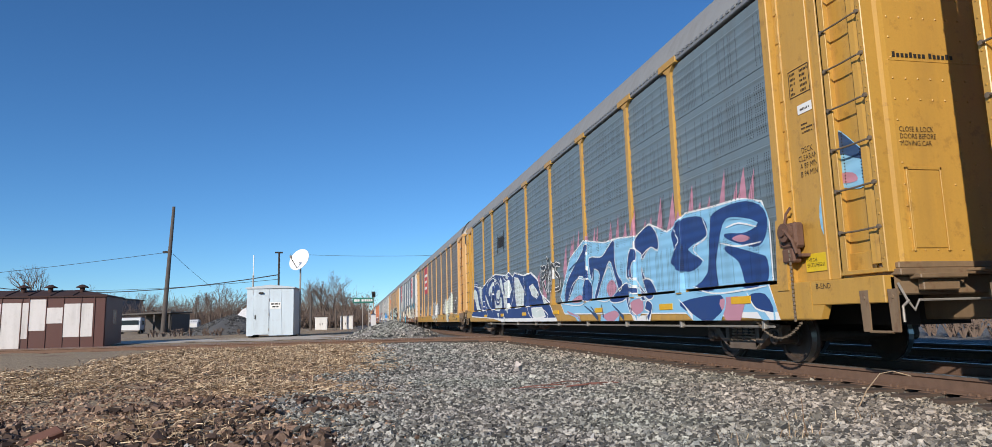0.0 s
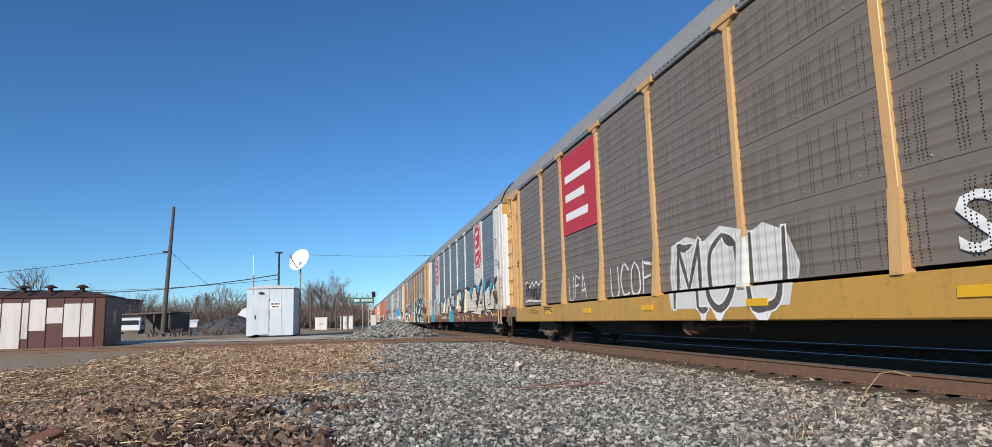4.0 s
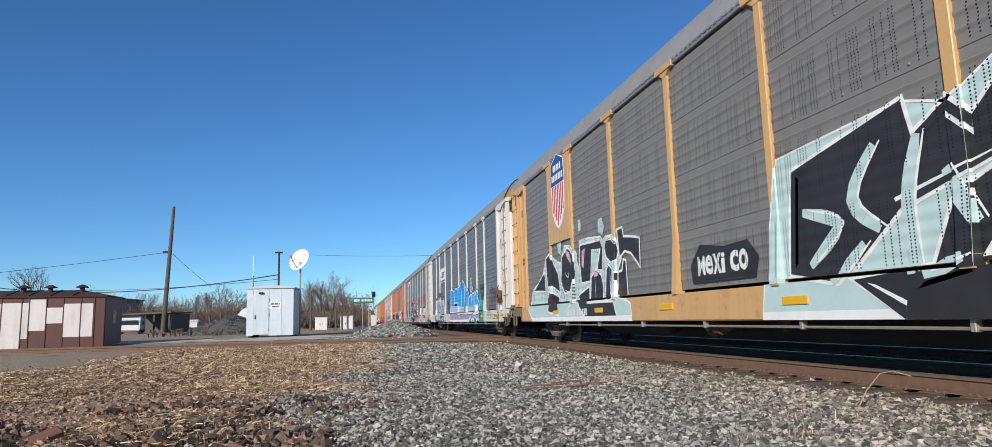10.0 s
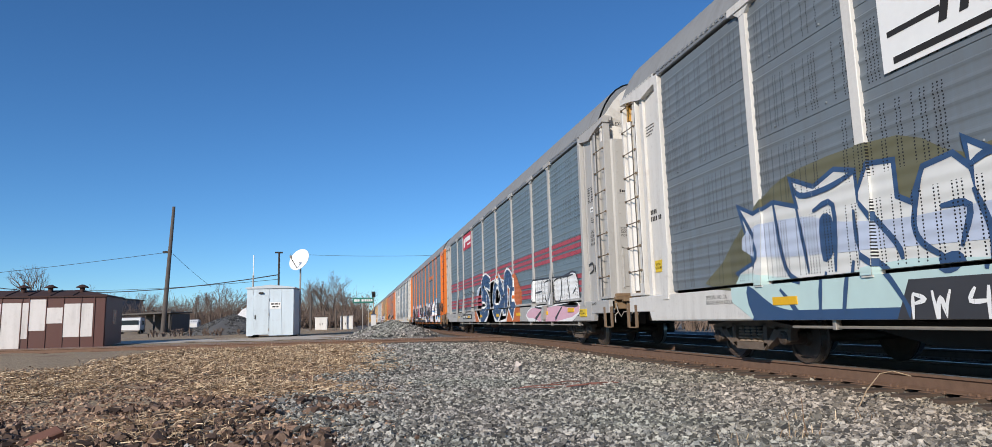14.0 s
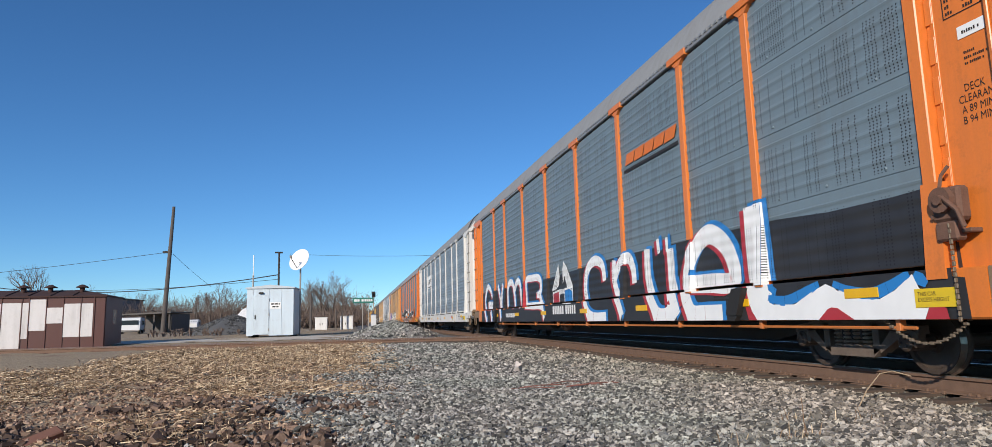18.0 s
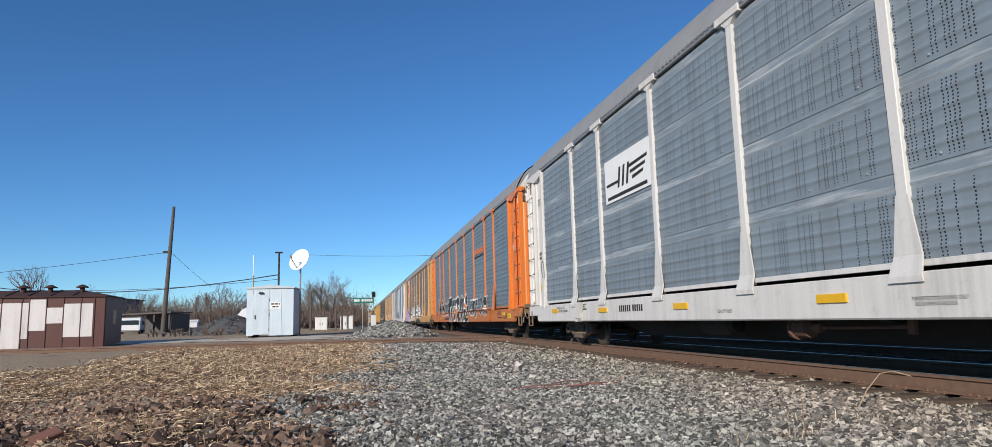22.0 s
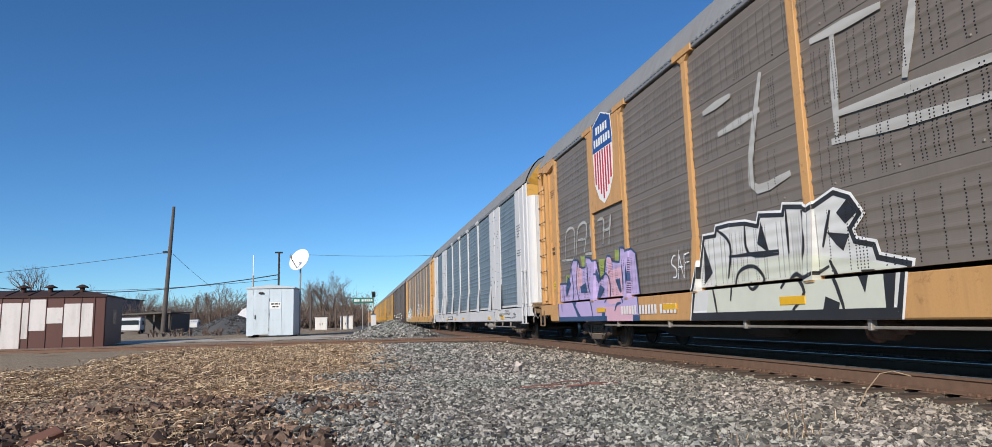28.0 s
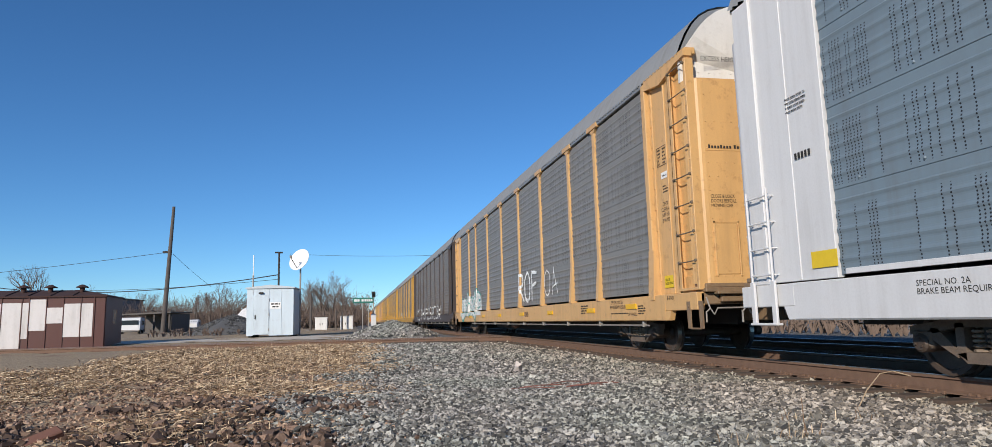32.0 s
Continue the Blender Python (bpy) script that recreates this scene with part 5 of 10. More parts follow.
def wire(label, a, b, sag, r=0.02, n=18):
    a, b = Vector(a), Vector(b)
    pts = [a.lerp(b, i / n) - Vector((0, 0, sag * 4 * (i / n) * (1 - i / n))) for i in range(n + 1)]
    part("overhead_wire", Shape().path(pts, r, 5), WIRE, label=label, category="wire", group="overhead wires")


wire("thin overhead wire rising to the wooden pole", (-44, 76, 5.75), (-16.75, 65.4, 7.5), 0.15, 0.022)
wire("thick sagging overhead cable across the yard", (-44, 76.4, 7.4), (-4.53, 41.2, 3.62), 1.75, 0.03)
wire("thin overhead wire behind the pole", (-16.6, 66, 7.4), (-14.2, 71, 4.6), 0.1, 0.018)
wire("lower thin cable across the yard", (-40, 76, 5.6), (-4.53, 41.2, 3.35), 0.7, 0.014)
wire("distant overhead wire beyond the sheds", (-9, 95, 10.2), (16, 90, 9.6), 0.3, 0.022)

pole_ = thing("utility_pole", "wooden utility pole beyond the train", "utility pole", m=pose(16, 90, -0.1))
part("shaft", Shape().tube((0, 0, 0), (0, 0, 9.9), 0.22, 10, 0.14), WOOD_POLE, pole_)


# ---- crossing sign, signal and cabinets ----
def street_sign():
    t = thing("street_sign", "green street sign on two slim posts beyond the crossing", "sign", m=pose(0.55, 56.5, 0.12))
    for x in (-0.12, 0.36):
        part("post", Shape().box((x - 0.035, 0, 0), (x + 0.035, 0.07, 2.75), 0.008), MAT["rod"], t)
    s = part("sign_panel", Shape().box((-0.92, -0.03, 2.16), (0.76, 0.0, 2.60), 0.02), plain("green_sign_sheet", (0.02, 0.17, 0.13), 0.4, vary=0.1), t, "green panel with white bars of lettering")
    for a, b in ((-0.8, -0.68), (-0.65, -0.53), (-0.50, -0.38), (-0.22, -0.10), (-0.07, 0.0), (0.03, 0.16), (0.19, 0.34), (0.37, 0.50), (0.53, 0.66)):
        part("letter_bar", Shape().box((a, -0.036, 2.29), (b, -0.03, 2.48)), MAT["ink_white"], s)


street_sign()
sig_ = thing("signal_mast", "railway signal mast with a dark hooded head", "signal", m=pose(1.35, 58.5, 0.1))
part("mast", Shape().tube((0, 0, 0), (0, 0, 2.7), 0.06, 8), MAT["rod"], sig_)
part("signal_head", Shape().box((-0.16, -0.1, 2.7), (0.16, 0.12, 3.2), 0.04), MAT["ink"], sig_)
part("lamp_hood", Shape().tube((0, -0.1, 2.95), (0, -0.32, 2.93), 0.1, 10, cap=False), MAT["ink"], sig_)
part("case", Shape().box((-0.22, -0.16, 0.3), (0.22, 0.16, 1.3), 0.02), SILVER, sig_)
for x_, y_, w_, h_, lab_ in ((-3.7, 62.6, 1.05, 1.12, "white steel relay cabinet with a grey seam"), (-1.5, 62.1, 1.12, 1.2, "white steel relay cabinet with double doors")):
    c_ = thing("relay_cabinet", lab_, "cabinet", "white relay cabinets", pose(x_, y_, 0.08))
    wm_ = wall_metal("cabinet_white", (0.74, 0.73, 0.70), 0.2)
    part("body", Shape().box((0, 0, 0.05), (w_, 0.9, h_), 0.02), wm_, c_)
    part("lid", Shape().box((-0.05, -0.05, h_), (w_ + 0.05, 0.95, h_ + 0.06), 0.02), wm_, c_)
    for k_ in (0, 1):
        d_ = part("door", Shape().box((0.03 + k_ * w_ / 2, -0.025, 0.12), (w_ / 2 - 0.02 + k_ * w_ / 2, 0.0, h_ - 0.06), 0.008), wm_, c_)
        part("handle", Shape().box((w_ / 2 - 0.12 + k_ * 0.2, -0.06, 0.5), (w_ / 2 - 0.08 + k_ * 0.2, -0.025, 0.66), 0.006), MAT["ink"], d_)
for x_ in (-2.75, -2.2):
    b_ = thing("marker_post", "short weathered marker post by the cabinets", "post", "marker posts", pose(x_ + 0.9, 61.5, 0.08))
    part("shaft", Shape().tube((0, 0, 0), (0, 0, 1.75), 0.06, 8), WOOD_POLE, b_)

# ---- yard behind: house, carport, vehicles ----
def far_house():
    t = thing("house", "dark blue-grey two-storey house behind the shed", "house", m=pose(-41.2, 121.3, 0.1, 0, 0, -8))
    w = part("wall", Shape().box((0, 0, 0), (3.1, 8, 5.3)), paint("slate_siding", (0.06, 0.07, 0.10), amount=0.3), t)
    part("roof", Shape().prism([(-0.2, 5.3), (3.3, 5.3), (3.3, 5.5), (1.5, 5.75), (-0.2, 5.5)], -0.3, 8.3, "y"), MAT["ink"], t)
    for x in (0.4, 1.8):
        f = part("window", Shape().box((x, -0.05, 3.3), (x + 0.9, 0.0, 4.7), 0.02), MAT["label_white"], t)
        part("pane", Shape().box((x + 0.1, -0.07, 3.4), (x + 0.8, -0.05, 4.6)), plain("dark_pane", (0.03, 0.035, 0.045), 0.1), f)


far_house()


def carport():
    t = thing("carport", "low dark open-fronted yard shelter on posts", "carport", m=pose(-25.6, 82.6, 0.02, 0, 0, -12))
    dk = paint("dark_shelter", (0.05, 0.042, 0.038), amount=0.3)
    part("roof", Shape().prism([(-0.3, 2.15), (5.4, 2.30), (5.4, 2.45), (-0.3, 2.32)], -0.3, 5, "y"), dk, t)
    part("back_wall", Shape().box((0, 4.7, 0), (5.2, 4.8, 2.2)), dk, t)
    part("side_wall", Shape().box((5.1, 0.4, 0), (5.2, 4.7, 2.2)), dk, t)
    for x in (0.0, 1.7, 3.4, 5.1):
        part("post", Shape().box((x - 0.08, 0, 0), (x + 0.08, 0.16, 2.2), 0.01), WOOD_POLE, t)


carport()


def vehicle(name, label, category, m, L, W, H, van):
    t = thing(name, label, category, m=m)
    body, glass = plain(label.split()[0] + "_body", (0.78, 0.78, 0.76), 0.35, vary=0.06), plain("vehicle_glass", (0.02, 0.025, 0.03), 0.08, vary=0.05)
    if van:
        prof = [(0, 0.45), (0, 1.0), (0.25, 1.15), (0.9, 1.25), (1.35, H - 0.05), (1.6, H), (L - 0.1, H), (L, H - 0.15), (L, 0.45)]
    else:
        prof = [(0, 0.5), (0.05, H * 0.7), (0.5, H - 0.08), (0.7, H), (L - 0.2, H), (L, H - 0.3), (L, 0.5)]
    part("body", Shape().prism(prof, 0, W, "x"), body, t)     # length along y, width along x
    part("windscreen", Shape().box((0.12, -0.012 if not van else 0.86, H * 0.58), (W - 0.12, 0.03 if not van else 1.05, H * 0.84), 0.01), glass, t)
    for k in range(3):
        part("side_window", Shape().box((W - 0.01, 1.6 + k * (L - 2) / 3, H * 0.55), (W + 0.012, 1.6 + (k + 0.7) * (L - 2) / 3, H * 0.82), 0.01), glass, t)
    part("bumper", Shape().box((0.0, -0.12, 0.35), (W, 0.0, 0.52), 0.03), MAT["rod"], t)
    for y in (0.85, L - 0.9):
        for x in (0.1, W - 0.1):
            w = part("wheel", Shape().lathe([(0.0, -0.1), (0.2, -0.11), (0.34, -0.09), (0.34, 0.09), (0.2, 0.11), (0.0, 0.1)], "x", 16, (x, y, 0.34)), MAT["ink"], t)
            part("rim", Shape().lathe([(0.0, -0.112), (0.19, -0.114), (0.19, 0.114), (0.0, 0.112)], "x", 12, (x, y, 0.34)), MAT["rod"], w)
    for x in (0.15, W - 0.4):
        part("headlight", Shape().box((x, -0.02, 0.7), (x + 0.25, 0.01, 0.86), 0.01), MAT["label_white"], t)


vehicle("delivery_truck", "white box truck parked under the yard shelter", "truck", pose(-24.4, 76.6, 0.04, 0, 0, 10), 4.4, 2.15, 1.8, False)
vehicle("camper_van", "white camper van parked in the yard", "van", pose(-21.8, 90.3, 0.12, 0, 0, 6), 3.6, 2.2, 1.5, True)
tarp_ = thing("covered_boat", "white tarpaulin stretched over a load beside the gravel", "tarpaulin", m=pose(-9.4, 59.2, 0.1))
part("tarp", Shape().prism([(-0.75, 0.0), (-0.6, 1.1), (0.0, 1.9), (0.35, 2.1), (0.5, 1.2), (0.5, 0.0)], 0, 2.5, "y"), plain("white_tarp", (0.75, 0.76, 0.78), 0.6), tarp_)


# ---- bare winter trees and brush ----
BARK = plain("grey_bark", (0.13, 0.10, 0.08), 0.95, vary=0.35)
TWIG = plain("brown_twigs", (0.17, 0.125, 0.10), 0.95, vary=0.3)


def bare_tree(x, y, h, seed, label, spread=0.55):
    rg = random.Random(seed)
    t = thing("bare_tree", label, "tree", "bare winter trees", pose(x, y, ground_z(x, y) - 0.05))
    trunk, crown = Shape(), Shape()

    def grow(p, d, length, r, level):
        mid = p + d * length * 0.5 + Vector((rg.uniform(-1, 1), rg.uniform(-1, 1), 0)) * length * 0.05
        q = p + d * length
        s, n = (trunk, 7) if level < 2 else (crown, 4 if level < 4 else 3)
        s.tube(p, mid, r, n, r * 0.8, cap=False)
        s.tube(mid, q, r * 0.8, n, r * 0.55, cap=False)
        if level >= 5 or r < 0.004:
            return
        for k in range(rg.choice((2, 3, 3)) + (1 if level in (1, 2) else 0)):
            a = rg.uniform(0, math.tau)
            tilt = rg.uniform(0.25, 0.75) * (spread / 0.55)
            side = Vector((math.cos(a), math.sin(a), 0))
            nd = (d * math.cos(tilt) + side * math.sin(tilt) + Vector((0, 0, 0.18))).normalized()
            start = q if k < 2 else p.lerp(q, rg.uniform(0.45, 0.95))
            grow(start, nd, length * rg.uniform(0.55, 0.82), max(0.012, r * rg.uniform(0.42, 0.62)), level + 1)

    grow(Vector((0, 0, 0)), Vector((rg.uniform(-0.06, 0.06), 0, 1)).normalized(), h * 0.30, 0.022 * h, 0)
    part("trunk", trunk, BARK, t)
    part("crown", crown, TWIG, t)


for k_, (x_, y_, h_) in enumerate([(a, b, c * 1.28) for a, b, c in [(-4.4, 93, 6.4), (-5.6, 92, 5.6), (-3.3, 95, 6.0), (-2.4, 91, 5.0), (-1.4, 96, 4.6), (-6.9, 96, 5.0), (-19.8, 106, 6.2), (-21.6, 108, 5.4), (-17.9, 104, 5.4), (-50.8, 123, 11.0), (-54.5, 126, 7.5), (-37, 130, 6.0), (-31, 126, 5.6), (-27.5, 131, 6.6), (-45, 129, 7.0), (-3.9, 98, 6.2), (-5.0, 97, 5.8), (-2.0, 99, 5.4), (-22.8, 105, 5.2), (-16.6, 108, 5.0)]]):
    bare_tree(x_, y_, h_, 40 + k_, "leafless grey-brown tree with fine bare twigs", 0.62 if h_ < 6 else 0.55)


def brush(name, x0, x1, y0, y1, n, h, seed, label):
    rg = np.random.default_rng(seed)
    s = Shape()
    for _ in range(n):
        x, y = rg.uniform(x0, x1), rg.uniform(y0, y1)
        hh = h * rg.uniform(0.45, 1.1)
        z = ground_z(x, y)
        for k in range(7):
            a, o = rg.uniform(0, math.tau), rg.uniform(0.1, 0.5) * hh
            tip = Vector((x + o * math.cos(a), y + o * math.sin(a), z + hh * rg.uniform(0.6, 1)))
            s.tube((x, y, z), tip, 0.035, 3, 0.012, cap=False)
            for q in (0.5, 0.75):
                b = Vector((x, y, z)).lerp(tip, q)
                s.tube(b, b + Vector((rg.normal(0, 0.25), rg.normal(0, 0.25), rg.uniform(0.1, 0.4))) * hh * 0.5, 0.02, 3, 0.01, cap=False)
    me = bpy.data.meshes.new(name)
    me.from_pydata(s.v, [], s.f)
    me.materials.append(TWIG)
    part(name, me, None, kind="stuff", label=label, category="brush")


brush("far_brush", -70, 2, 112, 160, 1300, 6.2, 1, "brown leafless brush and thicket along the horizon")
brush("yard_brush", -14, -6.5, 48, 51.5, 30, 0.6, 2, "low brown weeds at the foot of the gravel heap")
brush("tree_brush", -8, 0, 84, 90, 120, 2.2, 3, "leafless saplings under the trees")
brush("line_side_brush", 17.5, 21, 6, 75, 420, 1.15, 5, "dark leafless scrub on the far side of the tracks")
woods_ = Shape()
for k_ in range(160):
    a0_ = radians(-62 + k_ * 0.78)
    r_ = 420 + 60 * noise.noise((k_ * 0.2, 0, 0))
    h_ = 9 + 4 * noise.noise((k_ * 0.35, 4, 0)) + 2 * noise.noise((k_ * 1.3, 8, 0))
    woods_.prism([(-4.5, -2), (4.5, -2), (3.6, h_ * 0.8), (1.2, h_), (-1.8, h_ * 0.92), (-3.9, h_ * 0.7)], -1.5, 1.5, "y")
    for q_ in range(len(woods_.v) - 12, len(woods_.v)):
        x_, y_, z_ = woods_.v[q_]
        woods_.v[q_] = (math.sin(a0_) * r_ + x_ * math.cos(a0_), math.cos(a0_) * r_ + y_ - x_ * math.sin(a0_), z_)
part("far_woods", woods_, TWIG, kind="stuff", label="distant belt of brown winter woods", category="woods")


# ---- lettering, signs and spray paint on the cars ----
def flat_on_side(u, z, off):
    """Pose for a flat mesh in its own xy plane on the near side; u runs to the right as seen from the camera."""
    m = Matrix(((0, 0, -1, -off), (-1, 0, 0, -u), (0, 1, 0, z), (0, 0, 0, 1)))
    return m


def flat_on_end(x, z, y):
    return Matrix(((1, 0, 0, x), (0, 0, -1, y), (0, 1, 0, z), (0, 0, 0, 1)))


TEXTS = {}


def words(body, size, fat=0.0, squeeze=1.0):
    """A flat mesh of lettering in Blender's own font, its left foot at the origin."""
    key = (body, size, fat, squeeze)
    if key not in TEXTS:
        cu = bpy.data.curves.new("lettering", "FONT")
        cu.body, cu.size, cu.offset, cu.resolution_u, cu.space_line = body, size, fat, 2, 0.95
        ob = bpy.data.objects.new("lettering", cu)
        scene.collection.objects.link(ob)
        me = bpy.data.meshes.new_from_object(ob.evaluated_get(bpy.context.evaluated_depsgraph_get()))
        bpy.data.objects.remove(ob)
        for v in me.vertices:
            v.co.x *= squeeze
        me.name = "lettering"
        TEXTS[key] = me
    return TEXTS[key]


def write(car, body, size, u, z, off, mat, label="", squeeze=1.0, fat=0.0):
    return put("lettering", words(body, size, fat, squeeze), mat, car, flat_on_side(u, z, off), label)


BAR = {}


def bars(car, rows, u, z, off, h, mat, step=1.6):
    """Rows of plain bars for small print that cannot be read; rows are the lengths in metres."""
    key = (tuple(rows), h, step)
    if key not in BAR:
        s = Shape()
        for k, w in enumerate(rows):
            x, i = 0.0, 2 * k
            while x < w - 0.01:
                tall = h if h > 0.07 else h * (1.0, 0.8, 1.0, 0.9, 0.75, 1.0, 0.85)[(3 * k + i) % 7]
                s.box((x, -k * h * step, -0.001), (x + h * 0.52, -k * h * step + tall, 0.001))
                i += 1
                x += h * (0.80 if i % 6 else 1.35)
        BAR[key] = s.mesh("print_block", mat)
    return put("print_block", BAR[key], mat, car, flat_on_side(u, z, off))


def plate(car, name, u0, u1, z0, z1, off, mat, label="", thick=0.006):
    s = Shape().box((-off - thick, -u1, z0), (-off, -u0, z1), 0.002)
    return part(name, s, mat, car, label)


POSTS_AT = [-9.13, -7.13, -4.28, -1.43, 1.43, 4.28, 7.13, 9.13]


def drape(name, car, polys, mat, layer, wide=False, label=""):
    """Paint in flat polygons of (u, z), cut at the posts and the sill and laid on each of their faces."""
    bm = bmesh.new()
    for i, poly in enumerate(polys):
        try:
            f = bm.faces.new([bm.verts.new((0, u, max(0.695, z))) for u, z in poly])
        except ValueError:
            continue
    lay = bm.faces.layers.int.new("k")
    for i, f in enumerate(bm.faces):
        f[lay] = i
    posts = [-4.28, -1.42, 1.42, 4.28] if wide else POSTS_AT
    panels = [(-9.08, -7.05), (7.05, 9.08), (-13.1, -11.74), (11.74, 13.1)] if wide else []
    edges = [p + d for p in posts for d in (-0.082, 0.082)] + [e for p in panels for e in p] + ([] if wide else [-12.95, -12.07, -11.88, 11.88, 12.07, 12.95])
    planes = [((0, 0, zz), (0, 0, 1)) for zz in (SILL_TOP + 0.008, SILL_TOP + 0.058, 1.75, 1.95)] + [((0, e, 0), (0, 1, 0)) for e in edges]
    for co, no in planes:
        bmesh.ops.bisect_plane(bm, geom=bm.verts[:] + bm.edges[:] + bm.faces[:], plane_co=co, plane_no=no, dist=1e-5)
    v, fc = [], []
    for f in bm.faces:
        c = f.calc_center_median()
        if SILL_TOP + 0.008 < c.z < SILL_TOP + 0.058 and abs(c.y) < 11.88 and not any(abs(c.y - p) < 0.082 for p in posts) and not any(a < c.y < b for a, b in panels):
            continue
        d = layer * 0.0028 + (f[lay] * 5 % 17) * 0.0002
        n = len(v)
        for q in f.verts:
            u, z = q.co.y, q.co.z
            if c.z < SILL_TOP + 0.008:
                x = SIDE + 0.003
            elif any(abs(c.y - p) < 0.082 for p in posts):
                x = POST + 0.004 + max(0.0, (1.95 - z) / 0.88) * (SIDE + 0.038 - POST)
            elif any(a < c.y < b for a, b in panels):
                x = POST + 0.003
            elif abs(c.y) > 12.95:
                x = 1.404
            elif abs(c.y) > 12.07:
                x = 1.444
            elif abs(c.y) > 11.88:
                x = POST + 0.012
            else:
                x = SCREEN + 0.038
            v.append((-(x + d), -u, z if z > 0.705 else SILL_BOT + 0.004))   # paint runs to the foot of the sill
        fc.append(tuple(range(n, len(v))))
        on_post = [p for p in posts if abs(c.y - p) < 0.082]
        if on_post and c.z > SILL_TOP + 0.008:
            ring = [w.co for w in f.verts]
            for i, (a, b) in enumerate(zip(ring, ring[1:] + ring[:1])):
                if abs(a.y - on_post[0] - 0.082) < 1e-3 and abs(b.y - on_post[0] - 0.082) < 1e-3 and abs(a.z - b.z) > 1e-3:
                    j = n + (i + 1) % len(ring)
                    k = len(v)
                    v += [(-(SCREEN + 0.03), v[n + i][1] - d, a.z), (v[n + i][0], v[n + i][1] - d, a.z), (v[j][0], v[j][1] - d, b.z), (-(SCREEN + 0.03), v[j][1] - d, b.z)]
                    fc.append((k, k + 1, k + 2, k + 3))
    bm.free()
    me = bpy.data.meshes.new(name)
    me.from_pydata(v, [], fc)
    me.materials.append(mat)
    me.update()
    return part(name, me, None, car, label)


def stroke(pts, w, tip=0.35, grow=0.0):
    """Quads of a brush stroke along points; its ends narrow to tip of the width."""
    path = []
    n = len(pts)
    for i in range(n - 1):
        p0, p1, p2, p3 = pts[max(0, i - 1)], pts[i], pts[i + 1], pts[min(n - 1, i + 2)]
        steps = 1 if n == 2 else 4
        for k in range(steps):
            t = k / steps
            path.append(tuple(0.5 * (2 * b + (c - a) * t + (2 * a - 5 * b + 4 * c - d) * t * t + (3 * b - a - 3 * c + d) * t ** 3) for a, b, c, d in zip(p0, p1, p2, p3)))
    path.append(pts[-1])
    if n == 2:
        path = [path[0], tuple((a + b) / 2 for a, b in zip(*path)), path[1]]
    if grow:
        a, b = Vector(path[0]), Vector(path[1])
        path[0] = tuple(a + (a - b).normalized() * grow)
        a, b = Vector(path[-1]), Vector(path[-2])
        path[-1] = tuple(a + (a - b).normalized() * grow)
    left, right = [], []
    for i, p in enumerate(path):
        a, b = Vector(path[max(0, i - 1)]), Vector(path[min(len(path) - 1, i + 1)])
        d = (b - a).normalized() if (b - a).length > 1e-6 else Vector((1, 0))
        s = i / (len(path) - 1)
        ww = w * (tip + (1 - tip) * min(1, 3.2 * min(s + 0.04, 1 - s + 0.04))) / 2 + grow
        nrm = Vector((-d.y, d.x))
        left.append(tuple(Vector(p) + nrm * ww))
        right.append(tuple(Vector(p) - nrm * ww))
    quads = []
    for i in range(len(path) - 1):
        a, b, c, d = left[i], left[i + 1], right[i + 1], right[i]
        turn = [(q[0] - p[0]) * (r[1] - q[1]) - (q[1] - p[1]) * (r[0] - q[0]) for p, q, r in ((a, b, c), (b, c, d), (c, d, a), (d, a, b))]
        if all(v < -1e-7 for v in turn) or all(v > 1e-7 for v in turn):
            quads.append([a, b, c, d])
        else:
            quads += [[p, q, r] for p, q, r in ((a, b, d), (b, c, d)) if abs((q[0] - p[0]) * (r[1] - p[1]) - (q[1] - p[1]) * (r[0] - p[0])) > 1e-6]
    return quads


def blob(car, poly, fill, edge, layer, w=0.05, label=""):
    """A filled shape with a hand-drawn outline."""
    drape("graffiti", car, [poly], fill, layer, False, label)
    drape("graffiti", car, stroke(poly + poly[:1], w, 0.9), edge, layer + 1)


def outline(pts, w):
    """Straight strokes along a closed polygon, mitred at its corners."""
    n, c = len(pts), [Vector(p) for p in pts]
    turn = sum(a.x * b.y - b.x * a.y for a, b in zip(c, c[1:] + c[:1]))
    rim = []
    for i in range(n):
        a, b = (c[i] - c[i - 1]).normalized(), (c[(i + 1) % n] - c[i]).normalized()
        m = Vector((-(a + b).y, (a + b).x))
        m = m.normalized() if m.length > 0.05 else Vector((-a.y, a.x))
        k = w / 2 / max(0.45, m.dot(Vector((-a.y, a.x)))) * (1 if turn > 0 else -1)
        rim.append((tuple(c[i] - m * k), tuple(c[i] + m * k)))
    return [[rim[i][0], rim[(i + 1) % n][0], rim[(i + 1) % n][1], rim[i][1]] for i in range(n)]


def rounded(pts, n=3):
    """A closed polygon eased into curves through its points."""
    out, m = [], len(pts)
    for i in range(m):
        a, b, c, d = (pts[(i + k) % m] for k in (-1, 0, 1, 2))
        out += [tuple(0.5 * (2 * q + (r - p) * t + (2 * p - 5 * q + 4 * r - w) * t * t + (3 * q - p - 3 * r + w) * t ** 3) for p, q, r, w in zip(a, b, c, d)) for t in (k / n for k in range(n))]
    return out


def paint_shape(car, fill, edge, w, layer, pts, halo=None, wide=False, label=""):
    """A sprayed field with an outline and, where named, a wider halo behind it."""
    if halo:
        drape("graffiti", car, outline(pts, w * 2.1), P[halo], layer - 1, wide)
    drape("graffiti", car, [pts], P[fill], layer, wide, label)
    if edge:
        drape("graffiti", car, outline(pts, w), P[edge], layer + 1, wide)


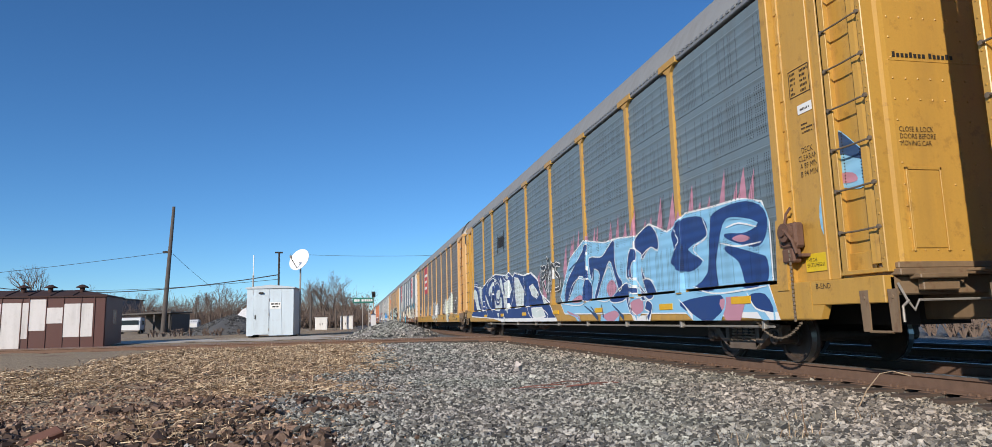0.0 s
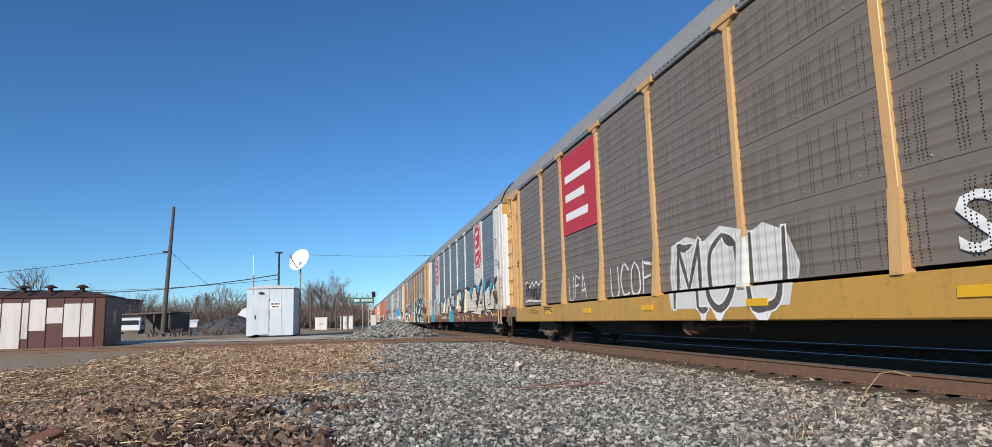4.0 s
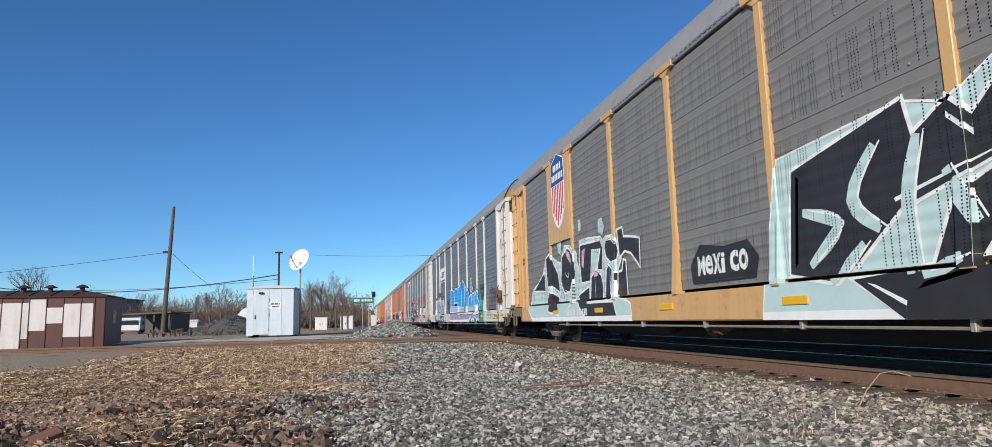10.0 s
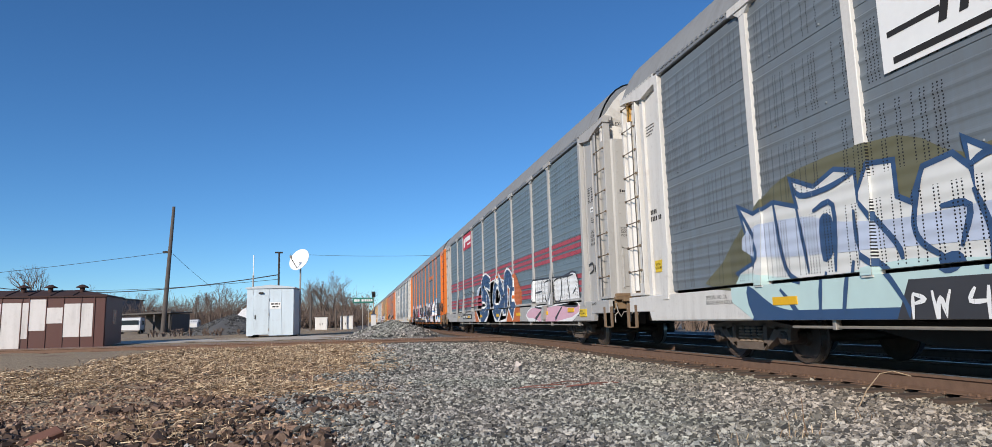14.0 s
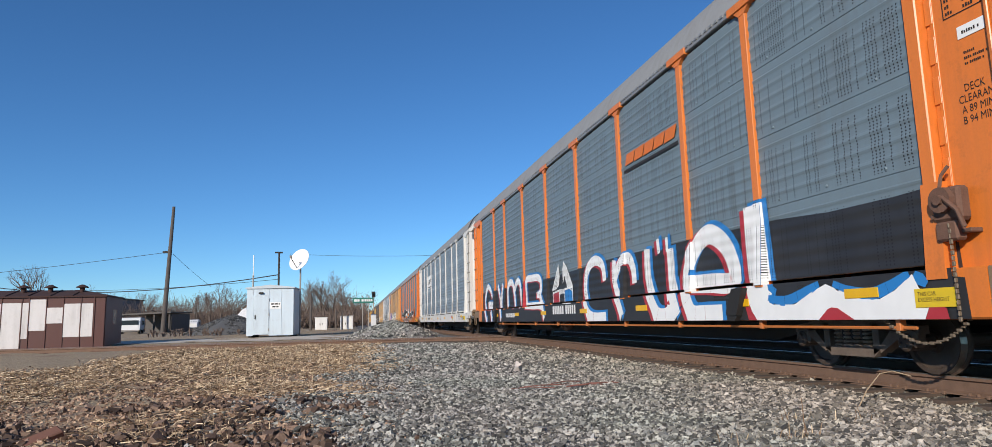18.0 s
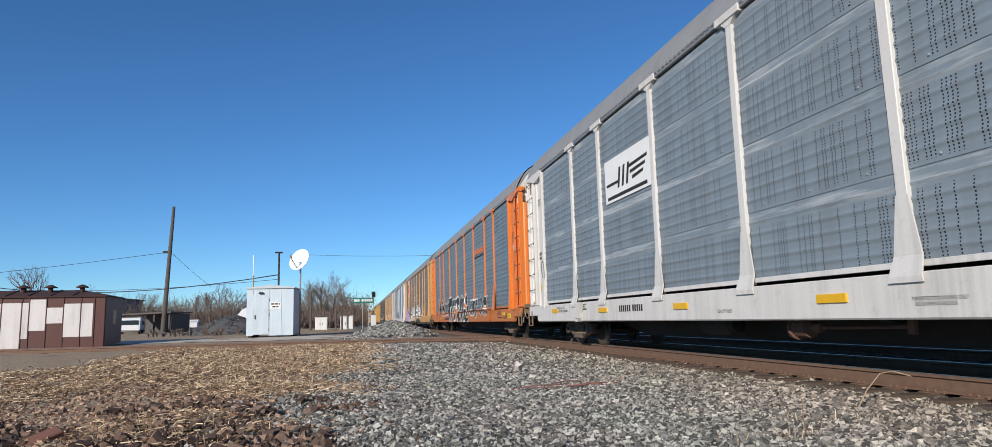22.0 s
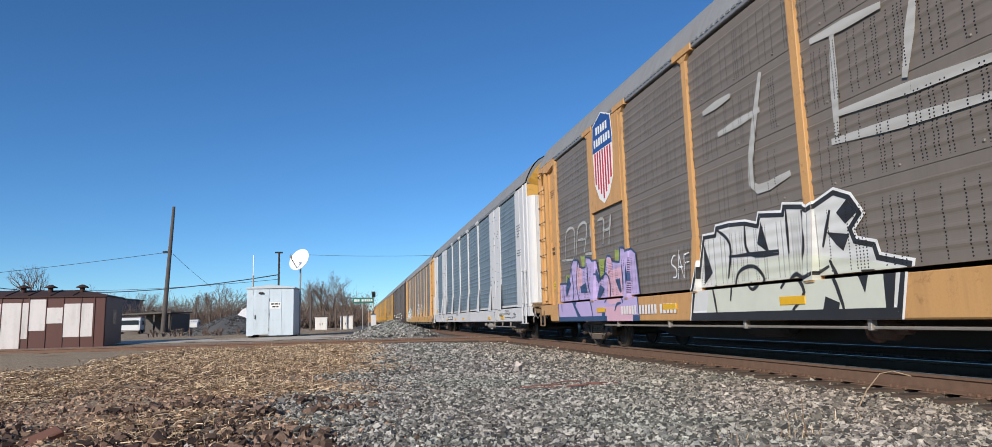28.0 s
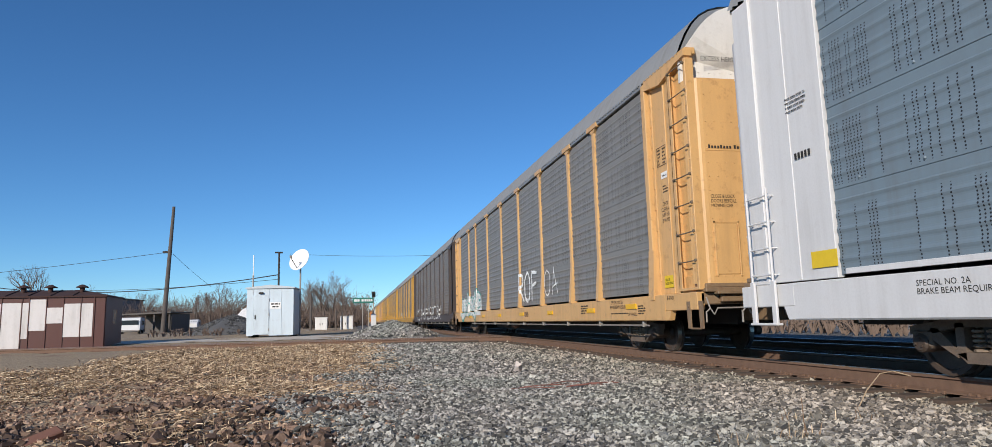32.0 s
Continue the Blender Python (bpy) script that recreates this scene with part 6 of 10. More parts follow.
def paint_lines(car, colour, w, layer, lines, wide=False):
    drape("graffiti", car, [q for pts in lines for q in stroke(pts, w, 0.5)], P[colour], layer, wide)


def shaded_strokes(car, w, lines, label=""):
    """A white brush letter with a red edge on one side and a blue one on the other."""
    move = lambda du, dz: [q for pts in lines for q in stroke([(u + du, z + dz) for u, z in pts], w, 0.9)]
    drape("letter_shadow", car, move(0.10, 0.05), P["blue"], 1)
    drape("letter_shadow", car, move(-0.11, -0.03), P["red"], 2)
    drape("graffiti", car, move(0.0, 0.0), P["white"], 3, False, label)


def rimmed_strokes(car, w, lines, label=""):
    """Black brush letters with a rough white rim."""
    drape("graffiti", car, [q for pts in lines for q in stroke(pts, w, 0.8, 0.055)], P["white"], 1)
    drape("graffiti", car, [q for pts in lines for q in stroke(pts, w, 0.8)], P["black"], 2, False, label)


GLYPHS = [
    [[(0.15, 0.0), (0.22, 1.0)], [(0.2, 0.97), (0.9, 0.86)], [(0.2, 0.5), (0.8, 0.56)]],
    [[(0.9, 0.86), (0.45, 1.0), (0.12, 0.5), (0.4, 0.02), (0.95, 0.14)]],
    [[(0.1, 0.0), (0.45, 1.05)], [(0.42, 1.0), (0.9, 0.0)], [(0.2, 0.35), (0.85, 0.4)]],
    [[(0.15, 0.0), (0.18, 1.0)], [(0.16, 0.95), (0.75, 0.9), (0.8, 0.6), (0.2, 0.5)], [(0.3, 0.5), (0.95, -0.02)]],
    [[(0.12, 0.0), (0.2, 1.0)], [(0.9, 1.05), (0.2, 0.45)], [(0.3, 0.5), (0.95, 0.0)]],
    [[(0.9, 0.9), (0.35, 1.0), (0.2, 0.7), (0.75, 0.45), (0.8, 0.12), (0.1, 0.05)]],
    [[(0.1, 1.0), (0.2, 0.1), (0.55, 0.0), (0.85, 0.15), (0.9, 1.0)]],
    [[(0.5, 1.0), (0.14, 0.75), (0.15, 0.2), (0.5, 0.0), (0.86, 0.25), (0.85, 0.8), (0.5, 1.0)]],
    [[(0.1, 0.0), (0.15, 1.0)], [(0.15, 1.0), (0.5, 0.3)], [(0.5, 0.3), (0.85, 1.0)], [(0.85, 1.0), (0.92, 0.0)]],
]


def piece(car, u0, u1, z0, z1, glyphs, seed, main, edge, fills, w=0.30, layer=1, wide=False, edge_w=0.035, rough=0.12, cloud=True, accent=None, shards=0.8, name="graffiti", label="spray-painted letters"):
    """A spray-painted piece: a clouded ground, then outlined strokes shaped as broken letters."""
    rg = random.Random(seed)
    n = len(glyphs)
    cw = (u1 - u0) / n
    top = lambda u: z1 - rough * (z1 - z0) * (0.5 + 0.5 * math.sin(u * 2.1 + seed))
    if cloud:
        for f, mat in enumerate(fills):
            polys = []
            for i in range(n):
                a, b = u0 + cw * i - 0.08 * cw, u0 + cw * (i + 1) + 0.08 * cw
                if f and rg.random() < 0.35:
                    continue
                zt, zb = top((a + b) / 2), z0
                if f:
                    a, b = sorted((rg.uniform(a, b), rg.uniform(a, b)))
                    b = max(b, a + 0.25 * cw)
                    zb, zt = z0 + rg.uniform(0, 0.5) * (z1 - z0), z0 + rg.uniform(0.5, 0.95) * (z1 - z0)
                polys.append([(a + rg.uniform(-0.1, 0.1), zb), (b + rg.uniform(-0.1, 0.1), zb), (b + rg.uniform(0, 0.12), zb + 0.5 * (zt - zb)), (b - rg.uniform(0, 0.2) * cw, zt - rg.uniform(0, 0.1)), ((a + b) / 2, zt + rg.uniform(0.02, 0.18)), (a + rg.uniform(0, 0.15) * cw, zt - rg.uniform(0, 0.12)), (a - rg.uniform(0, 0.1), zb + 0.5 * (zt - zb))])
            drape(name, car, polys, mat, layer + f, wide, label if f == 0 else "")
    out, ink, shine = [], [], []
    for i, g in enumerate(glyphs):
        base = u0 + cw * i
        h = top(base + cw / 2) - z0
        for st in GLYPHS[g % len(GLYPHS)]:
            pts = [(base + cw * (0.04 + 0.92 * x) + rg.uniform(-0.03, 0.03) + 0.06 * h * y, z0 + h * y + rg.uniform(-0.02, 0.02)) for x, y in st]
            out += stroke(pts, w, 0.5, edge_w)
            ink += stroke(pts, w, 0.5)
            if shards and rg.random() < shards:
                a, b = pts[rg.choice((0, -1))]
                ang = rg.choice((rg.uniform(0.3, 1.2), rg.uniform(1.9, 2.8), rg.uniform(-1.0, -0.2)))
                ln = h * rg.uniform(0.25, 0.55)
                tipped = [(a, b), (a + 0.5 * ln * math.cos(ang), b + 0.5 * ln * math.sin(ang)), (a + ln * math.cos(ang + 0.25), min(z1 + 0.35, b + ln * math.sin(ang + 0.25)))]
                out += stroke(tipped, w * 0.8, 0.08, edge_w)
                ink += stroke(tipped, w * 0.8, 0.08)
            if accent:
                shine += stroke([(a + 0.05, b + 0.03) for a, b in pts], w * 0.14, 0.3)
    k = layer + len(fills) if cloud else layer
    drape(name, car, out, edge, k, wide, "" if cloud else label)
    drape(name, car, ink, main, k + 1, wide)
    if accent:
        drape(name, car, shine, accent, k + 2, wide)


def haze(car, u0, u1, z0, z1, n, seed, mat, layer=0, wide=False, tall=0.6):
    """Upward licks of paint along the top of a piece."""
    rg = random.Random(seed)
    polys = []
    for i in range(n):
        u = u0 + (u1 - u0) * (i + rg.random()) / n
        h, w = rg.uniform(0.4, 1) * tall, rg.uniform(0.12, 0.34)
        polys.append([(u - w, z0), (u + w, z0), (u + w * 0.7, z1), (u + 0.12 + 0.1 * h, z1 + h), (u - 0.02, z1 + h * 0.35), (u - w * 0.8, z1 - 0.1)])
    drape("paint_lick", car, polys, mat, layer, wide)


def tag(car, u0, u1, z0, z1, seed, mat, layer=1, w=0.045, wide=False, n=5, label="thin spray-can tag"):
    """A quick hand-drawn tag of looping lines."""
    rg = random.Random(seed)
    out = []
    for i in range(n):
        a = u0 + (u1 - u0) * i / n
        g = GLYPHS[rg.randrange(len(GLYPHS))]
        for st in g:
            out += stroke([(a + (u1 - u0) / n * x + rg.uniform(-0.03, 0.03), z0 + (z1 - z0) * y + rg.uniform(-0.04, 0.04)) for x, y in st], w, 0.6)
    drape("tag", car, out, mat, layer, wide, label)


def letters(car, body, u0, u1, z0, z1, main, edge, layer=1, fat=0.02, rim=0.05, shade=None, label="spray-painted letters", one_by_one=True):
    """Legible painted letters, each fitted to its share of the width, with a rim of another colour."""
    step = (u1 - u0) / len(body)
    rims, inks, shades = [], [], []
    for i, ch in enumerate(body):
        if ch == " ":
            continue
        for fatness, out in ((fat + rim, rims), (fat, inks)):
            me = words(ch, 1.0, fatness)
            xs = [v.co.x for v in words(ch, 1.0, fat).vertices]
            ys = [v.co.y for v in words(ch, 1.0, fat).vertices]
            kx, ky = 0.90 * step / max(0.05, max(xs) - min(xs)), (z1 - z0) / (max(ys) - min(ys))
            kx = min(kx, 1.6 * ky)
            place = lambda p, du=0.0, dz=0.0: (u0 + step * i + 0.05 * step + (p.x - min(xs)) * kx + du, z0 + (p.y - min(ys)) * ky + dz)
            for pl in me.polygons:
                poly = [place(me.vertices[k].co) for k in pl.vertices]
                out.append(poly)
                if shade and out is inks:
                    shades.append([place(me.vertices[k].co, -0.10, -0.03) for k in pl.vertices])
    if shade:
        drape("letter_shadow", car, shades, shade, layer)
    drape("letters", car, rims, edge, layer + 1, False, label)
    drape("letters", car, inks, main, layer + 2, False)


P = {k: sprayed("spray_" + k, c) for k, c in {
    "navy": (0.018, 0.055, 0.20), "sky": (0.27, 0.56, 0.78), "pink": (0.55, 0.26, 0.33), "white": (0.84, 0.84, 0.82), "black": (0.022, 0.022, 0.024),
    "mint": (0.50, 0.66, 0.64), "cream": (0.74, 0.66, 0.50), "brown": (0.065, 0.035, 0.025), "tan": (0.42, 0.27, 0.15), "cyan": (0.03, 0.42, 0.62),
    "blue": (0.02, 0.20, 0.52), "violet": (0.11, 0.13, 0.30), "teal": (0.03, 0.30, 0.26), "lilac": (0.50, 0.40, 0.66), "rose": (0.70, 0.42, 0.50),
    "lime": (0.32, 0.38, 0.08), "pale": (0.68, 0.68, 0.65), "red": (0.42, 0.03, 0.04), "stripe": (0.40, 0.055, 0.07), "orange": (0.55, 0.14, 0.03),
    "azure": (0.02, 0.34, 0.80), "bluegrey": (0.29, 0.32, 0.54), "powder": (0.48, 0.54, 0.66), "jade": (0.10, 0.46, 0.40), "seafoam": (0.68, 0.75, 0.71), "sage": (0.64, 0.66, 0.55), "moss": (0.055, 0.07, 0.045), "deep": (0.03, 0.075, 0.17), "chalk": (0.46, 0.45, 0.42), "grime": (0.10, 0.09, 0.075), "slate": (0.04, 0.04, 0.045), "umber": (0.115, 0.062, 0.055), "rust": (0.20, 0.085, 0.04), "olive": (0.13, 0.125, 0.07)}.items()}
SIGN = {k: plain("sign_" + k, c, 0.5, vary=0.12) for k, c in {"red": (0.50, 0.025, 0.035), "blue": (0.02, 0.08, 0.28), "cream": (0.62, 0.58, 0.50), "yellow": (0.72, 0.50, 0.02), "orange": (0.65, 0.16, 0.02)}.items()}
INK, PALE_INK = MAT["ink"], MAT["ink_white"]
ON_SILL, ON_SHEET, ON_SCREEN, ON_DOOR = SIDE + 0.004, 1.444, SCREEN + 0.040, -DOOR_Y - 0.007


def stencils(car, ink=INK, wide=False, notice=True, sill_sign=False, sign_z=1.19):
    """The standard small lettering of a carrier: end sheet, ladder end, doors and sill."""
    if wide:
        bars(car, (0.5, 0.45, 0.5, 0.36, 0.3), 12.0, 3.85, POST + 0.004, 0.026, ink, 3.6)
        bars(car, (0.55, 0.5, 0.5), 12.0, 3.0, POST + 0.004, 0.024, ink, 3.6)
    else:
        f = Shape()
        for a, b in (((0, 0), (0.40, 0.010)), ((0, 0.35), (0.40, 0.36)), ((0, 0), (0.010, 0.36)), ((0.39, 0), (0.40, 0.36))):
            f.box((a[0], a[1], -0.001), (b[0], b[1], 0.001))
        put("stencil_frame", made("stencil_frame", lambda: f), ink, car, flat_on_side(12.26, 3.43, ON_SHEET))
        bars(car, (0.10, 0.12, 0.09, 0.05, 0.07), 12.29, 3.72, ON_SHEET, 0.034, ink, 1.9)
        bars(car, (0.15, 0.12, 0.13, 0.13, 0.10), 12.48, 3.72, ON_SHEET, 0.034, ink, 1.9)
        plate(car, "paper_label", 12.39, 12.67, 3.18, 3.30, 1.442, MAT["label_white"], "small white paper label")
        bars(car, (0.18,), 12.44, 3.22, 1.45, 0.03, ink)
        bars(car, (0.12, 0.24, 0.2), 12.43, 3.03, ON_SHEET, 0.024, ink, 2.2)
        write(car, "   DECK\nCLEARANCE\n A 89 MIN.\n B 94 MIN.", 0.105, 12.32, 2.68, ON_SHEET, ink, squeeze=0.78)
        for u, z in ((-12.42, 1.50),) if sill_sign else ((12.5, sign_z), (-12.42, 1.50)):
            pl = plate(car, "height_notice", u - 0.2, u + 0.2, z, z + 0.22, 1.45, SIGN["yellow"], "yellow notice plate with black lettering")
            put("lettering", words("THIS CAR\nEXCESS HEIGHT", 0.066, 0.0, 0.68), ink, pl, flat_on_side(u - 0.17, z + 0.12, 1.459))
        bars(car, (0.4, 0.4, 0.36, 0.3), -12.75, 4.3, ON_SHEET, 0.024, ink, 2.4)
        bars(car, (0.22, 0.42), -12.7, 2.6, ON_SHEET, 0.085, ink, 1.5)
    if notice:
        put("lettering", words("CLOSE & LOCK\nDOORS BEFORE\nMOVING CAR", 0.082, 0.0, 0.78), ink, car, flat_on_end(-1.24, 2.60, ON_DOOR))
        put("lettering", words("EXCESS HEIGHT", 0.125, 0.0, 0.85), ink, car, flat_on_end(-1.25, EAVE - 0.16, ON_DOOR))
        bars2 = made("door_print", lambda: functools.reduce(lambda q, k: q.box((0.055 * k + (0.03 if k > 7 else 0), 0, -0.001), (0.055 * k + 0.036 + (0.03 if k > 7 else 0), 0.045 if k % 4 else 0.06, 0.001)), range(14), Shape()))
        put("print_block", bars2, ink, car, flat_on_end(-1.22, 3.44, ON_DOOR))
    sill_ink = ink
    write(car, '28" WHEELS', 0.085, 10.82, 0.71, ON_SILL, sill_ink)
    write(car, "   SPECIAL NO. 2A\nBRAKE BEAM REQUIRED", 0.105, 9.84, 0.96, ON_SILL, sill_ink, squeeze=0.86)
    bars(car, (0.9,), 9.9, 0.75, ON_SILL, 0.026, sill_ink)
    bars(car, (0.26, 0.34, 0.34, 0.26), 11.32, 0.88, ON_SILL, 0.03, sill_ink)
    if sill_sign:
        sign = plate(car, "height_notice", 11.72, 12.19, 0.72, 0.90, SIDE + 0.003, SIGN["yellow"], "yellow notice plate with black lettering", 0.022)
        put("lettering", words("THIS CAR\nEXCESS HEIGHT", 0.058, 0.0, 0.86), ink, sign, flat_on_side(11.76, 0.83, SIDE + 0.028))
    write(car, "SPECIAL NO. 2A\nBRAKE BEAM REQUIRED", 0.085, -10.6, 0.93, ON_SILL, sill_ink)
    bars(car, (0.8, 0.7, 0.8, 0.5), -9.0, 0.99, ON_SILL, 0.035, sill_ink)
    bars(car, (0.5, 0.5, 0.45, 0.3), 7.9, 0.95, ON_SILL, 0.035, sill_ink)
    write(car, "B-END", 0.09, 12.6, 0.97, SIDE + 0.002, sill_ink)


def shield(car, u, z):
    """A plain shield: blue head with white bars, white and red stripes below."""
    t = part("shield", Shape().prism([(-u - 0.62, z + 0.42), (-u - 0.55, z + 0.95), (-u, z + 1.15), (-u + 0.55, z + 0.95), (-u + 0.62, z + 0.42), (-u + 0.55, z - 0.45), (-u + 0.3, z - 0.80), (-u, z - 0.95), (-u - 0.3, z - 0.80), (-u - 0.55, z - 0.45)], -POST - 0.018, -POST - 0.012, "x"), MAT["label_white"], car, "shield sign with blue head and red stripes")
    part("shield_head", Shape().prism([(-u - 0.60, z + 0.30), (-u - 0.60, z + 0.45), (-u - 0.53, z + 0.92), (-u, z + 1.12), (-u + 0.53, z + 0.92), (-u + 0.60, z + 0.45), (-u + 0.60, z + 0.30)], -POST - 0.022, -POST - 0.018, "x"), SIGN["blue"], t)
    for k in range(7):
        y = -u - 0.51 + 0.155 * k
        part("stripe", Shape().box((-POST - 0.022, y, z - 0.84 + 0.13 * abs(k - 3)), (-POST - 0.018, y + 0.08, z + 0.28)), SIGN["red"], t)
    for k, n in enumerate((5, 7)):
        for q in range(n):
            y = -u + 0.15 * (q - (n - 1) / 2)
            part("letter_bar", Shape().box((-POST - 0.026, y - 0.045, z + 0.68 - 0.27 * k), (-POST - 0.022, y + 0.045, z + 0.86 - 0.27 * k)), MAT["label_white"], t)


def emblem(car, lift):
    """Slanted orange bars over a dark underline."""
    em = part("emblem", Shape().box((-ON_SCREEN - 0.006, -6.95, 3.54 + lift), (-ON_SCREEN, -4.55, 3.60 + lift), 0.002), INK, car, "dark underline of an orange emblem")
    for k in range(5):
        u = 4.62 + 0.45 * k
        part("emblem_bar", Shape().prism([(-u, 3.68 + lift), (-u - 0.40, 3.69 + lift), (-u - 0.52, 3.91 + lift), (-u - 0.10, 3.90 + lift)], -ON_SCREEN - 0.006, -ON_SCREEN, "x"), SIGN["orange"], em)


def octagon(car, u, z):
    c = 0.34
    poly = lambda w, h: [(-u - w, z - h + c), (-u - w + c * 0.7, z - h), (-u + w - c * 0.7, z - h), (-u + w, z - h + c), (-u + w, z + h - c), (-u + w - c * 0.7, z + h), (-u - w + c * 0.7, z + h), (-u - w, z + h - c)]
    t = part("octagon_sign", Shape().prism(poly(0.78, 0.98), -POST - 0.008, -POST + 0.002, "x"), SIGN["red"], car, "red octagon sign with white bars of lettering")
    part("octagon_line", Shape().prism(poly(0.72, 0.92), -POST - 0.011, -POST - 0.008, "x"), MAT["label_white"], t)
    part("octagon_field", Shape().prism(poly(0.68, 0.88), -POST - 0.014, -POST - 0.011, "x"), SIGN["red"], t)
    for k, n in enumerate((5, 3, 7, 4)):   # rows of a tall initial and small letters
        zr, x = z + 0.44 - 0.37 * k, -0.48 + 0.04 * k
        part("letter_bar", Shape().prism([(-u - x, zr - 0.06), (-u - x - 0.10, zr - 0.02), (-u - x - 0.12, zr + 0.24), (-u - x - 0.02, zr + 0.20)], -POST - 0.019, -POST - 0.014, "x"), MAT["label_white"], t)
        for q in range(n):
            y = -u - x - 0.19 - 0.12 * q
            part("letter_bar", Shape().prism([(y, zr + 0.02 * q), (y - 0.075, zr + 0.02 * q + 0.01), (y - 0.085, zr + 0.02 * q + 0.15), (y - 0.02, zr + 0.02 * q + 0.14)], -POST - 0.018, -POST - 0.014, "x"), MAT["label_white"], t)


# first yellow car: blue piece over both halves
c_ = BY_NUMBER[0]
stencils(c_)
haze(c_, 2.5, 11.6, 1.15, 2.1, 26, 3, P["pink"], 0, tall=0.8)
haze(c_, -11.6, 1.5, 1.15, 1.75, 22, 4, P["pink"], 0, tall=0.5)
paint_shape(c_, 'sky', 'white', 0.03, 2, [(2.09, 1.26), (3.02, 2.22), (4.14, 2.56), (5.51, 2.35), (6.32, 2.35), (7.32, 2.27), (7.93, 2.43), (8.67, 2.18), (8.94, 2.23), (9.38, 2.4), (10.26, 2.36), (11.03, 2.35), (11.57, 2.22), (11.71, 1.9), (11.69, 1.06), (11.86, 0.7), (2.64, 0.8)], label='navy and sky-blue letters with pale outlines over pink')
paint_shape(c_, 'navy', 'sky', 0.03, 4, rounded([(10.29, 2.27), (11.03, 2.32), (11.51, 2.2), (11.69, 1.97), (11.6, 1.7), (11.32, 1.6), (10.64, 1.79), (10.6, 1.91), (11.1, 1.86), (11.43, 1.94), (10.87, 2.09), (10.56, 2.03), (10.3, 1.48), (10.28, 1.05), (9.51, 1.12), (9.99, 1.36), (10.14, 1.99)]))
paint_shape(c_, 'navy', 'sky', 0.03, 4, rounded([(10.64, 1.72), (11.37, 1.54), (11.62, 1.43), (11.57, 1.09), (11.09, 1.05), (10.9, 1.43), (10.56, 1.62)]))
paint_shape(c_, 'navy', 'sky', 0.03, 4, rounded([(8.84, 2.15), (9.29, 2.33), (9.97, 2.25), (10.07, 1.93), (9.45, 1.78), (9.9, 1.55), (9.4, 1.39), (8.76, 1.59), (8.9, 1.83)]))
paint_shape(c_, 'navy', 'sky', 0.03, 4, rounded([(9.14, 0.92), (10.48, 1.0), (10.43, 0.7), (9.57, 0.7)]))
paint_shape(c_, 'navy', 'sky', 0.03, 4, rounded([(11.19, 0.96), (11.6, 0.97), (11.77, 0.7), (11.36, 0.76)]))
paint_shape(c_, 'pink', None, 0, 5, rounded([(10.77, 1.8), (11.02, 1.83), (11.24, 1.75), (11.01, 1.72)]))
paint_shape(c_, 'pink', None, 0, 5, rounded([(10.44, 0.92), (11.08, 0.93), (10.96, 0.7), (10.56, 0.7)]))
paint_lines(c_, 'white', 0.025, 6, [[(10.63, 1.98), (10.98, 2.0), (11.42, 1.89)], [(10.45, 1.77), (10.93, 1.67), (11.49, 1.67)], [(9.52, 1.16), (10.26, 1.02), (11.07, 1.03), (11.65, 1.06)], [(8.93, 2.19), (9.15, 1.96), (8.9, 1.82)], [(9.96, 2.23), (10.07, 1.93), (9.6, 1.78), (9.93, 1.54)], [(9.11, 0.97), (9.57, 0.7)], [(11.17, 0.99), (11.36, 0.77), (11.75, 0.7)]])
paint_shape(c_, 'navy', 'white', 0.025, 4, rounded([(2.5, 1.11), (2.73, 1.63), (3.95, 2.26), (4.41, 2.45), (4.32, 2.07), (4.37, 1.61), (3.74, 1.71), (3.15, 1.37), (2.82, 1.16)]))
paint_shape(c_, 'navy', 'white', 0.025, 4, rounded([(4.35, 1.61), (4.66, 1.42), (4.56, 1.07), (4.05, 1.16), (3.94, 1.31), (4.23, 1.45)]))
paint_shape(c_, 'navy', 'white', 0.025, 4, rounded([(4.53, 2.1), (5.25, 2.05), (5.55, 2.11), (6.13, 2.35), (6.13, 1.96), (6.24, 1.62), (6.5, 1.4), (6.32, 1.23), (6.07, 1.61), (5.82, 1.9), (5.27, 1.45), (4.93, 1.11), (4.81, 1.19), (5.2, 1.64), (4.82, 1.81), (4.68, 1.56), (4.53, 1.78)]))
paint_shape(c_, 'navy', 'white', 0.025, 4, rounded([(5.92, 1.11), (6.48, 1.33), (6.79, 1.36), (6.82, 1.05), (6.14, 0.99)]))
paint_shape(c_, 'navy', 'white', 0.025, 4, rounded([(6.91, 1.99), (7.22, 2.03), (7.27, 1.85), (7.12, 1.69), (7.23, 1.41), (7.64, 1.13), (7.75, 0.99), (7.49, 1.05), (7.33, 1.34), (7.05, 1.47), (6.76, 1.5)]))
paint_shape(c_, 'navy', 'white', 0.025, 4, rounded([(7.2, 2.1), (7.31, 2.24), (7.95, 2.41), (8.29, 2.14), (8.26, 1.89), (7.96, 1.98), (7.58, 1.79), (7.52, 1.9), (7.28, 2.01)]))
paint_shape(c_, 'navy', 'white', 0.025, 4, rounded([(7.51, 1.63), (7.64, 1.43), (7.92, 1.35), (8.14, 1.09), (7.98, 1.0), (7.75, 1.07), (7.53, 1.4)]))
